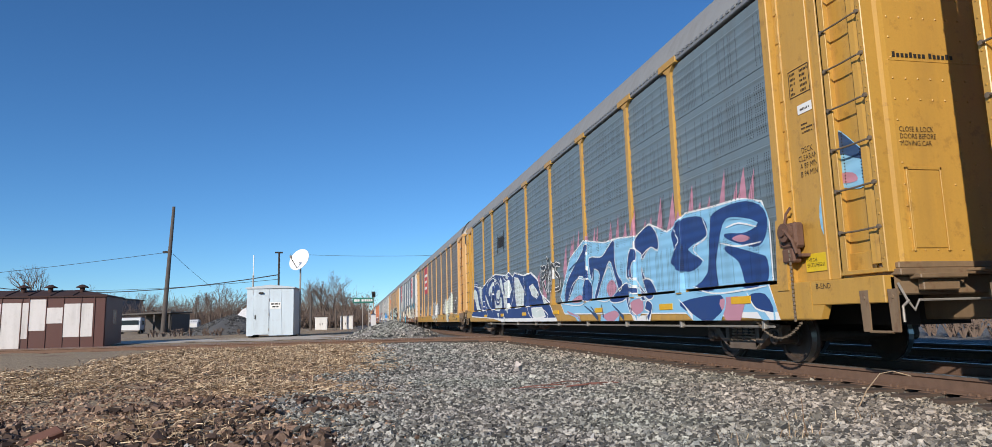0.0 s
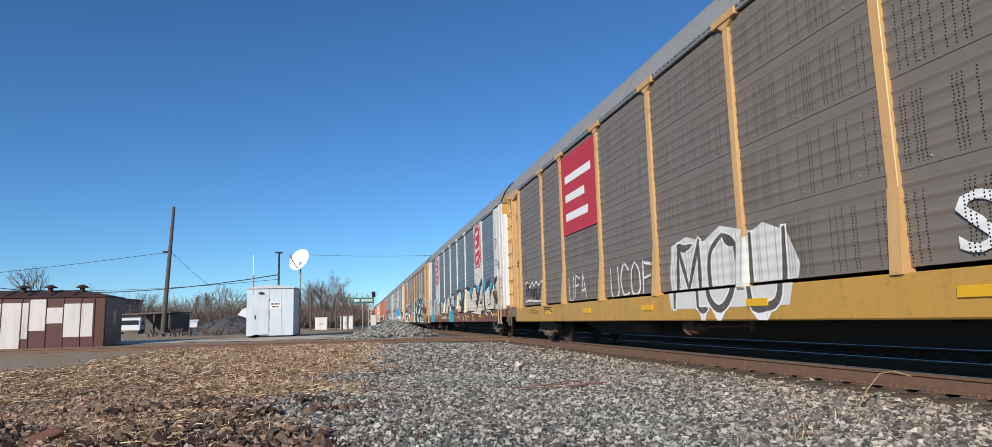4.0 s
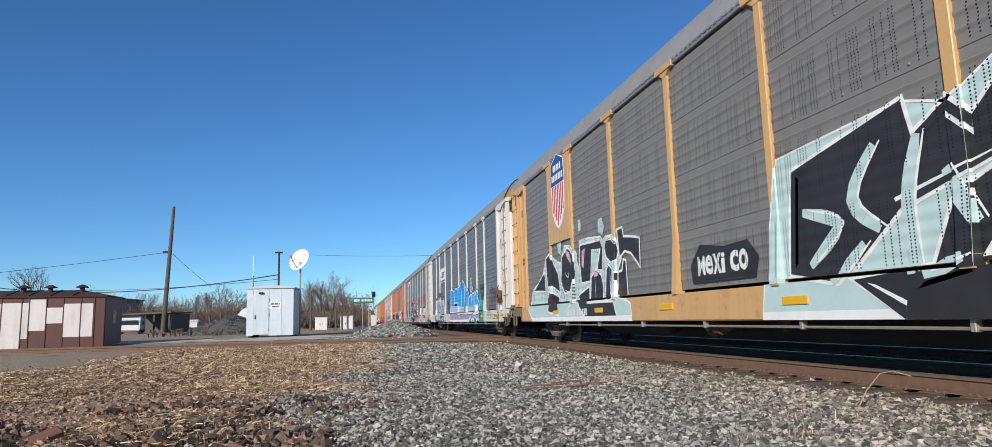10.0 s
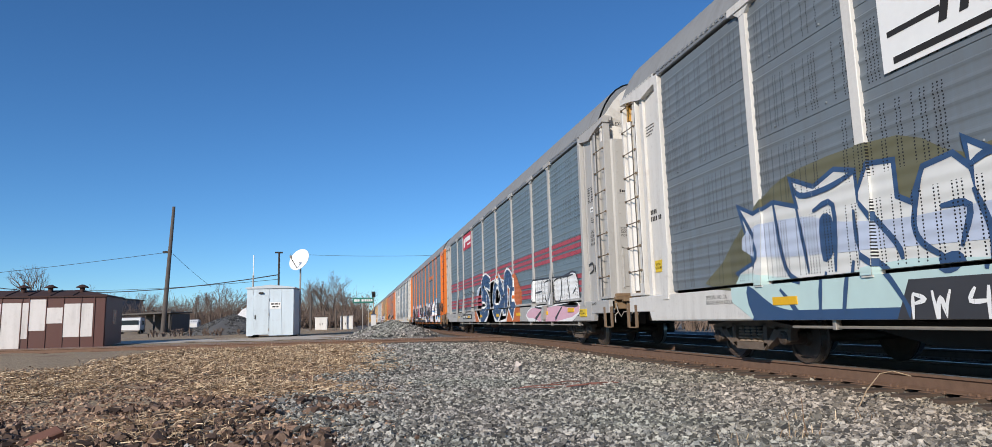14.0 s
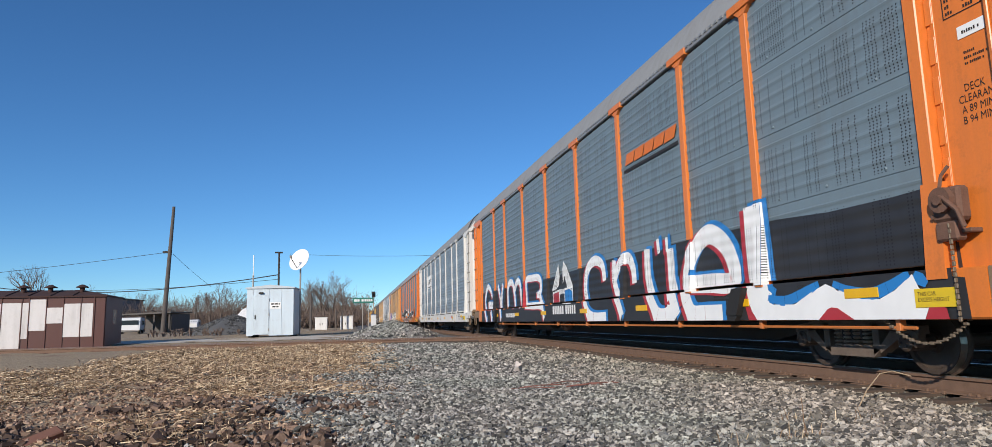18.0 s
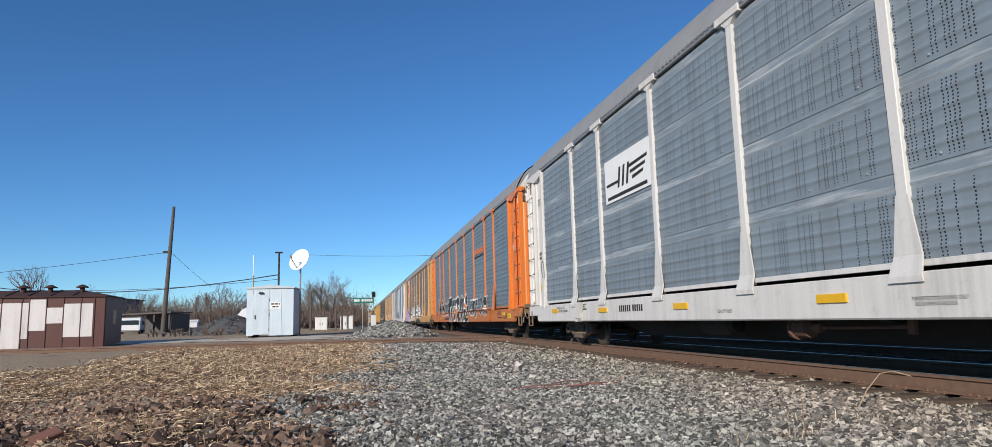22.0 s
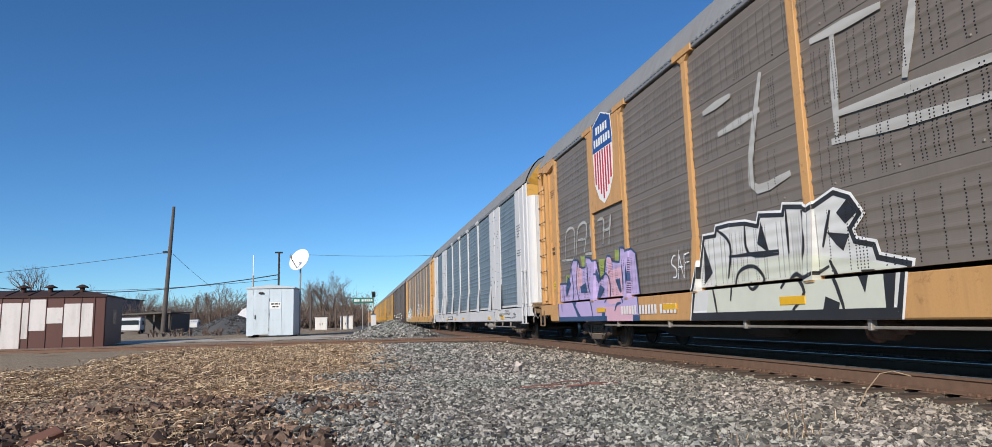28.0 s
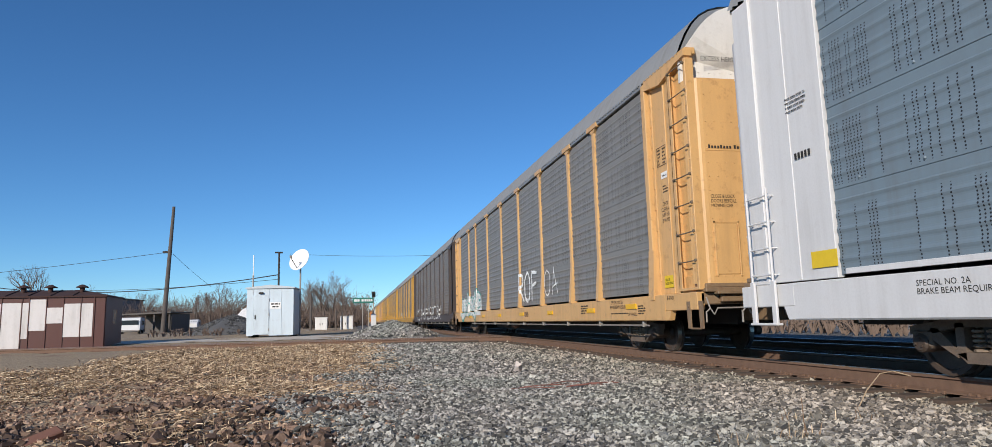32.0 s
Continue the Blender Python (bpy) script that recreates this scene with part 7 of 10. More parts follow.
paint_shape(c_, 'navy', 'white', 0.025, 4, rounded([(6.82, 1.11), (6.93, 1.24), (7.21, 1.27), (7.23, 1.14), (6.98, 1.19), (7.01, 1.0), (7.1, 0.81), (7.38, 0.7), (7.74, 0.7), (7.9, 0.78), (7.72, 0.83), (7.83, 0.99), (8.05, 0.9), (7.93, 0.7), (7.68, 0.7), (7.27, 0.7), (7.0, 0.77)]))
paint_shape(c_, 'pink', 'sky', 0.02, 5, rounded([(5.57, 1.34), (5.93, 1.51), (6.22, 1.28), (5.8, 1.11)]))
paint_shape(c_, 'pink', 'sky', 0.02, 5, rounded([(7.03, 0.97), (7.59, 1.04), (7.64, 0.79), (7.17, 0.72)]))
paint_shape(c_, 'pink', 'sky', 0.02, 5, rounded([(6.88, 1.63), (6.98, 1.62), (6.94, 1.48), (6.87, 1.51)]))
paint_shape(c_, 'pink', 'sky', 0.02, 5, rounded([(3.12, 1.14), (3.81, 1.26), (4.04, 1.07), (3.37, 1.06)]))
paint_shape(c_, 'pink', 'sky', 0.02, 5, rounded([(5.44, 0.74), (6.2, 0.84), (6.4, 0.7), (5.43, 0.7)]))
paint_shape(c_, 'pink', 'sky', 0.02, 5, rounded([(2.91, 0.88), (3.85, 0.72), (3.71, 0.7), (3.04, 0.79)]))
paint_lines(c_, 'deep', 0.05, 6, [[(4.25, 0.97), (5.15, 0.7)], [(4.69, 0.95), (5.15, 0.7)], [(6.06, 0.95), (6.66, 0.7)], [(5.39, 0.98), (5.52, 0.7)], [(2.93, 1.91), (3.52, 2.05), (4.18, 2.09)], [(4.75, 2.13), (4.8, 1.68), (4.66, 1.45)]])
paint_lines(c_, 'white', 0.025, 7, [[(2.82, 1.16), (3.17, 1.51), (3.74, 1.66), (4.22, 1.56)], [(5.16, 1.34), (5.77, 1.79), (6.12, 1.42)], [(4.83, 1.13), (5.66, 1.03), (6.08, 1.11)], [(7.48, 1.81), (7.76, 1.93), (7.96, 1.97)], [(7.52, 1.38), (7.78, 1.41), (8.05, 1.32)], [(2.33, 1.08), (3.76, 0.99), (4.37, 1.06)], [(6.95, 2.03), (6.8, 1.69), (6.76, 1.48), (7.18, 1.31), (7.64, 1.1)], [(7.16, 1.17), (7.39, 1.06), (7.65, 1.07)], [(6.98, 1.19), (6.95, 1.05), (7.06, 0.77)]])
paint_shape(c_, 'navy', 'white', 0.05, 2, [(-12.12, 0.85), (-11.69, 2.28), (-9.6, 2.06), (-8.15, 2.35), (-6.63, 2.48), (-4.52, 2.29), (-4.2, 2.38), (-3.57, 2.19), (-3.29, 2.3), (-2.0, 2.12), (-0.99, 2.14), (-0.27, 1.91), (0.01, 1.52), (0.22, 1.39), (1.27, 1.07), (1.56, 0.83), (1.89, 0.7), (-5.4, 0.7)], label='navy letters with pale fills and white outlines')
paint_lines(c_, 'navy', 0.5, 1, [[(-11.76, 1.27), (-11.55, 2.08), (-10.59, 2.17)]])
paint_shape(c_, 'seafoam', 'white', 0.035, 4, [(-5.09, 2.04), (-4.14, 2.1), (-3.77, 1.75), (-4.44, 1.34), (-3.72, 1.07), (-4.69, 1.03)])
paint_shape(c_, 'seafoam', 'white', 0.035, 4, [(-3.31, 2.14), (-2.75, 2.07), (-1.94, 1.59), (-2.12, 1.08), (-3.05, 1.05), (-3.28, 1.49)])
paint_shape(c_, 'seafoam', 'white', 0.035, 4, [(-1.28, 1.71), (-0.81, 1.77), (-0.23, 1.49), (-0.45, 1.33), (-0.97, 1.44)])
paint_shape(c_, 'seafoam', 'white', 0.035, 4, [(-0.81, 1.02), (0.43, 1.02), (0.8, 0.76), (-0.26, 0.7), (-0.73, 0.79)])
paint_shape(c_, 'seafoam', 'white', 0.035, 4, [(0.22, 1.37), (0.77, 1.15), (1.06, 1.1), (0.44, 1.12)])
paint_lines(c_, 'white', 0.035, 5, [[(-2.01, 2.09), (-1.81, 1.51), (-1.55, 1.12)], [(-0.99, 2.11), (-0.18, 1.82), (-0.09, 1.48), (-0.46, 1.29)], [(-6.12, 2.32), (-5.03, 1.62), (-4.89, 1.12)], [(-0.31, 0.89), (0.42, 0.97), (1.02, 0.8), (0.92, 0.7)], [(-9.61, 2.01), (-8.99, 1.17)], [(-3.57, 2.19), (-3.57, 1.51), (-4.09, 1.09)], [(-1.37, 1.11), (-1.17, 0.86), (-0.75, 0.7)]])
paint_shape(c_, 'seafoam', 'white', 0.03, 4, rounded([(-11.89, 1.79), (-11.75, 2.07), (-11.26, 2.06), (-10.83, 1.85), (-10.55, 1.45), (-10.18, 1.17), (-9.7, 1.04), (-10.68, 1.12), (-11.1, 1.26), (-11.42, 1.59)]))
paint_shape(c_, 'seafoam', 'white', 0.03, 4, rounded([(-10.29, 2.09), (-9.97, 2.14), (-9.7, 1.95), (-9.62, 1.45), (-8.96, 1.05), (-9.58, 1.24), (-10.04, 1.63)]))
paint_shape(c_, 'seafoam', 'white', 0.03, 4, rounded([(-8.86, 1.72), (-8.51, 1.58), (-8.01, 1.27), (-7.7, 1.13), (-8.11, 1.25), (-8.64, 1.5)]))
paint_shape(c_, 'seafoam', 'white', 0.03, 4, rounded([(-8.09, 1.81), (-7.91, 1.97), (-7.29, 2.16), (-6.86, 2.14), (-7.23, 1.98), (-7.5, 1.68), (-7.39, 1.33), (-7.58, 1.46), (-7.72, 1.83), (-7.95, 1.68)]))
paint_shape(c_, 'seafoam', 'white', 0.03, 4, rounded([(-6.92, 2.26), (-6.75, 2.3), (-6.43, 2.24), (-6.69, 2.17)]))
paint_shape(c_, 'seafoam', 'white', 0.03, 4, rounded([(-6.53, 1.62), (-6.36, 1.79), (-6.07, 1.82), (-5.75, 1.75), (-5.82, 1.48), (-6.0, 1.36), (-6.35, 1.35), (-6.48, 1.46)]))
paint_shape(c_, 'seafoam', 'white', 0.03, 4, rounded([(-6.79, 1.44), (-6.51, 1.25), (-5.95, 1.25), (-5.69, 1.55), (-5.53, 1.4), (-5.5, 1.09), (-5.78, 1.02), (-6.45, 1.06), (-6.74, 1.23)]))
paint_shape(c_, 'seafoam', 'white', 0.03, 4, rounded([(-5.68, 2.27), (-5.45, 2.15), (-5.27, 1.85), (-5.19, 1.66), (-4.95, 1.52), (-4.69, 1.46), (-4.84, 1.28), (-5.01, 1.11), (-5.09, 1.22), (-5.25, 1.58), (-5.5, 1.8), (-5.72, 1.98)]))
paint_shape(c_, 'seafoam', 'white', 0.03, 4, rounded([(-4.75, 2.23), (-4.59, 2.34), (-4.37, 2.34), (-4.21, 2.23), (-4.35, 2.15)]))
paint_shape(c_, 'seafoam', 'white', 0.03, 4, rounded([(-4.55, 1.21), (-4.46, 1.39), (-4.25, 1.47), (-4.27, 0.93), (-4.41, 1.01)]))
paint_shape(c_, 'seafoam', 'white', 0.03, 4, rounded([(-4.92, 0.89), (-4.84, 0.77), (-4.6, 0.7), (-4.94, 0.7)]))
paint_shape(c_, 'seafoam', 'white', 0.03, 4, rounded([(-6.08, 0.92), (-5.79, 0.91), (-5.91, 0.77)]))
paint_lines(c_, 'navy', 0.09, 6, [[(-6.47, 1.53), (-6.2, 1.43), (-5.92, 1.47), (-5.77, 1.63), (-5.81, 1.83)], [(-7.53, 1.8), (-7.47, 1.57), (-7.28, 1.27)]])
paint_lines(c_, 'white', 0.035, 6, [[(-8.48, 1.8), (-8.38, 2.1), (-7.86, 2.29), (-7.18, 2.34), (-6.66, 2.37)], [(-7.11, 1.53), (-6.98, 1.84), (-6.71, 2.06), (-6.24, 2.12), (-5.85, 1.95), (-5.7, 1.69)], [(-6.86, 1.5), (-6.75, 1.18), (-6.31, 1.05)], [(-7.41, 1.34), (-7.0, 1.04), (-6.91, 0.83)], [(-9.13, 1.55), (-8.8, 1.26), (-8.26, 1.01), (-7.99, 0.7)], [(-4.86, 1.12), (-4.73, 1.35), (-4.56, 1.64), (-4.21, 1.73)], [(-5.25, 1.97), (-5.16, 1.83)], [(-4.99, 1.92), (-4.76, 1.79), (-4.68, 1.9)], [(-5.51, 1.75), (-5.2, 1.57), (-5.1, 1.18)], [(-11.71, 2.36), (-10.77, 2.29), (-10.4, 1.96), (-10.11, 1.49), (-9.48, 1.07)], [(-5.26, 2.31), (-4.81, 2.13), (-4.17, 2.03)]])
piece(c_, 0.1, 2.2, 1.45, 2.25, (3, 8, 5), 9, P["slate"], P["white"], [P["pale"]], 0.10, 6, edge_w=0.03, cloud=False)
paint_shape(c_, 'sky', None, 0, 3, rounded([(12.67, 2.09), (12.89, 2.49), (12.98, 2.82), (13.25, 2.61), (13.47, 2.37), (13.5, 2.16), (13.28, 2.06), (12.92, 2.12), (12.74, 1.86), (12.84, 1.58), (12.91, 1.25), (12.81, 1.37), (12.63, 1.71)]))
paint_shape(c_, 'deep', None, 0, 5, rounded([(12.7, 2.17), (12.91, 2.54), (12.98, 2.81), (13.25, 2.6), (13.46, 2.37), (13.26, 2.42), (13.01, 2.51), (12.93, 2.23), (12.77, 2.08)]))
paint_shape(c_, 'pink', None, 0, 5, rounded([(12.94, 2.29), (13.2, 2.26), (13.26, 2.16), (13.04, 2.17)]))
plate(c_, "logo_bracket", -6.15, -6.08, 3.25, 4.05, ON_SCREEN, INK)
plate(c_, "logo_bracket", -5.0, -4.93, 3.25, 4.05, ON_SCREEN, INK)
plate(c_, "logo_bar", -5.95, -5.68, 3.45, 3.85, ON_SCREEN, INK)
plate(c_, "logo_bar", -5.62, -5.40, 3.45, 3.85, ON_SCREEN, INK)
plate(c_, "logo_bar", -5.34, -5.10, 3.45, 3.85, ON_SCREEN, INK)

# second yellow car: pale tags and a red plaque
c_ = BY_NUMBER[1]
stencils(c_)
pl_ = plate(c_, "red_plaque", -7.0, -4.4, 2.85, 4.95, ON_SCREEN - 0.002, SIGN["red"], "red plaque with white bars of lettering")
for k_, w_ in enumerate((2.0, 1.5, 1.7)):
    part("letter_bar", Shape().box((-ON_SCREEN - 0.012, 6.7 - w_, 4.2 - 0.5 * k_), (-ON_SCREEN - 0.005, 6.7, 4.4 - 0.5 * k_)), MAT["label_white"], pl_)
blob(c_, [(5.9, 1.15), (6.95, 1.1), (7.05, 1.85), (6.7, 2.0), (6.2, 1.95), (5.9, 1.75)], P["sage"], P["pale"], 1, 0.038, "pale roughly filled letter shapes")
blob(c_, [(7.15, 0.75), (8.0, 0.72), (8.75, 1.12), (8.95, 2.0), (8.2, 2.08), (7.6, 1.95), (7.2, 1.85)], P["sage"], P["pale"], 1, 0.038)
blob(c_, [(8.85, 1.2), (9.5, 1.15), (9.8, 1.75), (9.75, 2.1), (9.2, 2.3), (8.8, 2.25)], P["sage"], P["pale"], 1, 0.038)
letters(c_, "SM", 4.95, 5.85, 1.2, 1.75, P["white"], P["white"], 2, 0.0, 0.01)
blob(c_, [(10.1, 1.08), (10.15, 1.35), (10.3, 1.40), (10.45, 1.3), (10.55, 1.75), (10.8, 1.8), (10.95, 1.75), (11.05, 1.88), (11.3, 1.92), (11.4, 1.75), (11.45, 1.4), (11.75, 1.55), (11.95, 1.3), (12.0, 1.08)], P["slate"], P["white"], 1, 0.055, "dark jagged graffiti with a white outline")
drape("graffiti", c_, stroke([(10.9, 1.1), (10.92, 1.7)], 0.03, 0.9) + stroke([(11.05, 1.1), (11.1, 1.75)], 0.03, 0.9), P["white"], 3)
piece(c_, -0.8, 2.5, 0.80, 1.95, (8, 7, 6), 23, P["grime"], P["white"], [P["pale"]], 0.12, 1, edge_w=0.03)
paint_lines(c_, 'white', 0.06, 1, [[(-11.42, 1.81), (-11.13, 1.88), (-10.85, 1.69), (-10.54, 1.82), (-10.29, 1.71), (-10.02, 1.82), (-9.73, 1.71), (-9.44, 1.81), (-9.1, 1.79)], [(-11.44, 1.24), (-10.9, 1.27), (-10.19, 1.24), (-9.21, 1.2)]])
paint_lines(c_, 'black', 0.08, 2, [[(-11.31, 1.38), (-11.15, 1.74), (-10.94, 1.74), (-11.09, 1.43)], [(-10.84, 1.37), (-10.75, 1.64)], [(-10.56, 1.65), (-10.66, 1.32)], [(-10.38, 1.66), (-10.39, 1.32), (-10.13, 1.65)], [(-9.96, 1.69), (-10.06, 1.32), (-9.82, 1.36)], [(-9.6, 1.69), (-9.72, 1.31)], [(-9.45, 1.72), (-9.28, 1.57), (-9.5, 1.38), (-9.26, 1.29)]])
tag(c_, -6.8, -5.3, 1.15, 1.75, 24, P["white"], 1, 0.05, n=3)
tag(c_, -3.8, -1.6, 1.1, 1.75, 25, P["white"], 1, 0.06, n=4)
paint_lines(c_, 'white', 0.03, 1, [[(11.62, 1.72), (11.66, 2.0), (11.78, 1.93), (11.68, 1.86), (11.80, 1.78), (11.63, 1.73)], [(11.84, 1.72), (11.95, 2.03), (12.03, 1.76)], [(11.86, 1.82), (12.04, 1.86)]])
plate(c_, "data_board", 7.85, 8.5, 0.70, 1.03, SIDE + 0.002, INK, "black data board")
bars(c_, (0.22, 0.2, 0.22), 7.9, 0.95, SIDE + 0.010, 0.04, PALE_INK, 2.2)
bars(c_, (0.2, 0.22, 0.2), 8.22, 0.95, SIDE + 0.010, 0.04, PALE_INK, 2.2)
bars(c_, (0.65,), 5.35, 0.78, ON_SILL, 0.16, P["brown"])

# white car with octagons: cream and brown pieces
c_ = BY_NUMBER[2]
stencils(c_, wide=True, notice=False)
octagon(c_, 8.05, 4.05)
octagon(c_, -8.05, 4.05)
write(c_, "BI", 0.42, 12.55, 2.65, POST + 0.004, INK, squeeze=0.8)
paint_shape(c_, 'brown', None, 0, 1, [(1.23, 1.25), (1.45, 2.37), (3.46, 2.06), (4.25, 2.34), (5.45, 2.31), (6.12, 1.68), (6.61, 2.31), (7.44, 2.33), (7.33, 2.52), (7.85, 1.9), (8.46, 2.32), (9.0, 2.54), (9.11, 2.2), (9.62, 2.21), (10.63, 2.4), (10.65, 2.04), (10.89, 1.55), (11.41, 1.97), (11.67, 2.23), (11.57, 1.06), (10.51, 1.04), (8.83, 0.96), (5.71, 1.04)], wide=True, label='cream letters on dark brown sprayed clouds')
paint_lines(c_, 'brown', 0.42, 1, [[(11.56, 2.05), (11.87, 2.12), (12.17, 2.17), (12.44, 2.26)]], wide=True)
paint_shape(c_, 'brown', None, 0, 2, rounded([(1.48, 2.26), (1.91, 2.36), (2.36, 2.33), (2.83, 2.17), (3.16, 1.98), (3.26, 1.71), (3.32, 1.45), (3.41, 1.15), (3.22, 1.2), (2.9, 1.75), (2.59, 2.0), (1.99, 2.1), (1.54, 2.1)]), wide=True)
paint_shape(c_, 'brown', None, 0, 2, [(3.48, 2.31), (4.27, 2.28), (4.79, 2.42), (4.76, 2.16), (4.25, 2.1), (3.72, 2.06), (3.36, 1.5), (3.3, 1.7)], wide=True)
paint_shape(c_, 'cyan', None, 0, 3, [(3.15, 1.98), (3.4, 2.2), (3.66, 2.1), (3.5, 1.95), (3.3, 1.64)], wide=True)
paint_shape(c_, 'cyan', None, 0, 2, rounded([(5.58, 2.19), (6.21, 2.19), (5.98, 1.81)]), wide=True)
paint_shape(c_, 'cyan', None, 0, 2, rounded([(7.69, 2.24), (8.47, 2.18), (8.1, 1.91)]), wide=True)
paint_shape(c_, 'cyan', None, 0, 2, rounded([(9.09, 2.42), (9.55, 2.48), (9.86, 2.23), (9.64, 2.06), (9.45, 1.79), (9.19, 2.19)]), wide=True)
paint_shape(c_, 'cyan', None, 0, 2, rounded([(10.69, 2.1), (11.01, 2.21), (11.2, 2.11), (10.9, 1.89)]), wide=True)
paint_shape(c_, 'cream', 'white', 0.04, 3, [(4.24, 2.24), (4.74, 2.18), (5.12, 1.36), (4.87, 1.11), (3.59, 1.11), (3.79, 1.63)], wide=True)
paint_shape(c_, 'cream', 'white', 0.04, 3, [(4.8, 2.11), (5.43, 2.1), (6.01, 1.53), (6.62, 2.19), (6.75, 2.19), (6.23, 1.09), (5.19, 1.11)], wide=True)
paint_shape(c_, 'cream', 'white', 0.04, 3, [(6.78, 2.19), (7.46, 2.15), (7.76, 1.6), (7.17, 1.64), (7.43, 1.43), (7.64, 1.31), (7.63, 1.0), (6.23, 1.09)], wide=True)
paint_shape(c_, 'cream', 'white', 0.04, 3, [(7.7, 1.03), (8.89, 2.16), (9.12, 2.1), (9.42, 1.1), (8.91, 1.12), (8.93, 0.95), (7.89, 0.99)], wide=True)
paint_shape(c_, 'cream', 'white', 0.04, 3, [(9.55, 1.83), (10.57, 2.08), (10.78, 1.56), (10.83, 1.41), (10.16, 1.33), (10.23, 1.25), (10.98, 1.3), (10.92, 1.05), (10.13, 1.06), (9.66, 1.31)], wide=True)
paint_shape(c_, 'cream', 'white', 0.04, 3, [(10.92, 1.59), (11.6, 2.1), (11.62, 1.89), (11.61, 1.45), (11.51, 1.1), (10.98, 1.1), (10.96, 1.44)], wide=True)
paint_shape(c_, 'brown', None, 0, 5, [(8.43, 1.41), (8.93, 1.64), (9.0, 1.37)], wide=True)
paint_shape(c_, 'brown', None, 0, 5, [(2.15, 1.74), (2.87, 1.74), (2.97, 1.48), (2.17, 1.45)], wide=True)
paint_shape(c_, 'cream', 'brown', 0.06, 3, rounded([(11.69, 1.8), (11.89, 2.02), (12.42, 2.22), (12.33, 1.48), (11.87, 1.42), (11.67, 1.45)]), wide=True)
paint_lines(c_, 'white', 0.07, 5, [[(3.48, 0.97), (4.06, 0.7)], [(4.46, 0.99), (4.96, 0.7)], [(6.58, 0.97), (7.0, 0.7)], [(9.74, 1.25), (10.08, 0.96), (10.49, 0.89)], [(11.16, 1.09), (11.33, 0.94), (11.6, 0.84)], [(7.81, 1.2), (8.53, 1.15), (9.27, 1.17)], [(9.69, 1.54), (10.28, 1.63), (10.72, 1.57)], [(5.43, 1.42), (6.17, 1.37), (7.56, 1.32)]], wide=True)
paint_shape(c_, 'rust', None, 0, 1, [(-9.51, 0.99), (-7.9, 1.03), (-6.9, 1.11), (-5.05, 1.1), (-5.06, 0.7), (-9.56, 0.7)], wide=True, label='cream spotted letters shaded in browns')
paint_shape(c_, 'cyan', None, 0, 1, rounded([(-11.52, 1.4), (-10.25, 2.05), (-10.05, 1.92), (-10.29, 1.24), (-9.51, 0.99), (-9.55, 0.7), (-11.49, 0.7)]), wide=True)
paint_shape(c_, 'cyan', None, 0, 2, rounded([(-9.02, 2.12), (-8.77, 2.18), (-8.46, 2.02), (-8.26, 1.78), (-8.41, 1.74), (-8.8, 1.98)]), wide=True)
paint_shape(c_, 'cyan', None, 0, 2, rounded([(-8.19, 2.05), (-7.84, 2.11), (-7.33, 1.82), (-7.49, 1.73), (-7.72, 1.94)]), wide=True)
paint_shape(c_, 'cyan', None, 0, 2, rounded([(-6.88, 2.02), (-6.64, 2.13), (-6.41, 1.98), (-6.63, 1.95)]), wide=True)
paint_shape(c_, 'cyan', None, 0, 2, rounded([(-6.39, 1.78), (-6.22, 1.78), (-6.33, 1.45)]), wide=True)
paint_shape(c_, 'cyan', None, 0, 2, rounded([(-5.78, 2.02), (-5.58, 2.06), (-5.35, 1.79), (-5.5, 1.88)]), wide=True)
paint_shape(c_, 'cyan', None, 0, 2, rounded([(-5.15, 1.95), (-4.92, 2.01), (-4.95, 1.84), (-5.14, 1.87)]), wide=True)
paint_shape(c_, 'brown', None, 0, 3, [(-9.24, 2.11), (-8.78, 2.0), (-8.34, 1.74), (-7.99, 1.05), (-7.72, 1.0), (-7.37, 1.01), (-7.53, 1.75), (-7.72, 1.96), (-7.43, 1.69), (-7.2, 1.95), (-6.51, 1.94), (-6.34, 1.54), (-6.12, 1.89), (-5.6, 1.91), (-5.38, 1.81), (-5.31, 1.32), (-5.31, 1.07), (-5.04, 1.17), (-4.95, 1.85), (-5.29, 1.82), (-5.33, 1.03), (-6.75, 1.07), (-7.9, 1.01), (-8.84, 0.96), (-9.27, 1.18)], wide=True)
paint_shape(c_, 'cream', 'white', 0.03, 4, rounded([(-10.12, 1.96), (-9.92, 2.14), (-9.21, 2.09), (-9.04, 1.99), (-9.35, 1.83), (-9.49, 1.47), (-9.32, 1.18), (-8.82, 0.96), (-9.13, 0.97), (-9.74, 1.12), (-10.15, 1.22), (-10.21, 1.53)]), wide=True)
paint_shape(c_, 'cream', 'white', 0.03, 4, rounded([(-8.85, 1.77), (-8.49, 1.77), (-8.44, 1.38), (-8.27, 1.02), (-8.49, 1.06), (-8.82, 1.41)]), wide=True)
paint_shape(c_, 'cream', 'white', 0.03, 4, rounded([(-8.2, 1.97), (-7.72, 1.95), (-7.69, 1.72), (-7.55, 1.3), (-7.44, 1.03), (-7.99, 1.04), (-8.19, 1.6)]), wide=True)
paint_shape(c_, 'cream', 'white', 0.03, 4, rounded([(-7.41, 1.68), (-7.21, 1.92), (-6.85, 1.96), (-6.51, 1.93), (-6.67, 1.78), (-6.79, 1.54), (-6.85, 1.32), (-6.71, 1.38), (-6.84, 1.19), (-7.11, 1.18), (-7.42, 1.28), (-7.48, 1.46)]), wide=True)
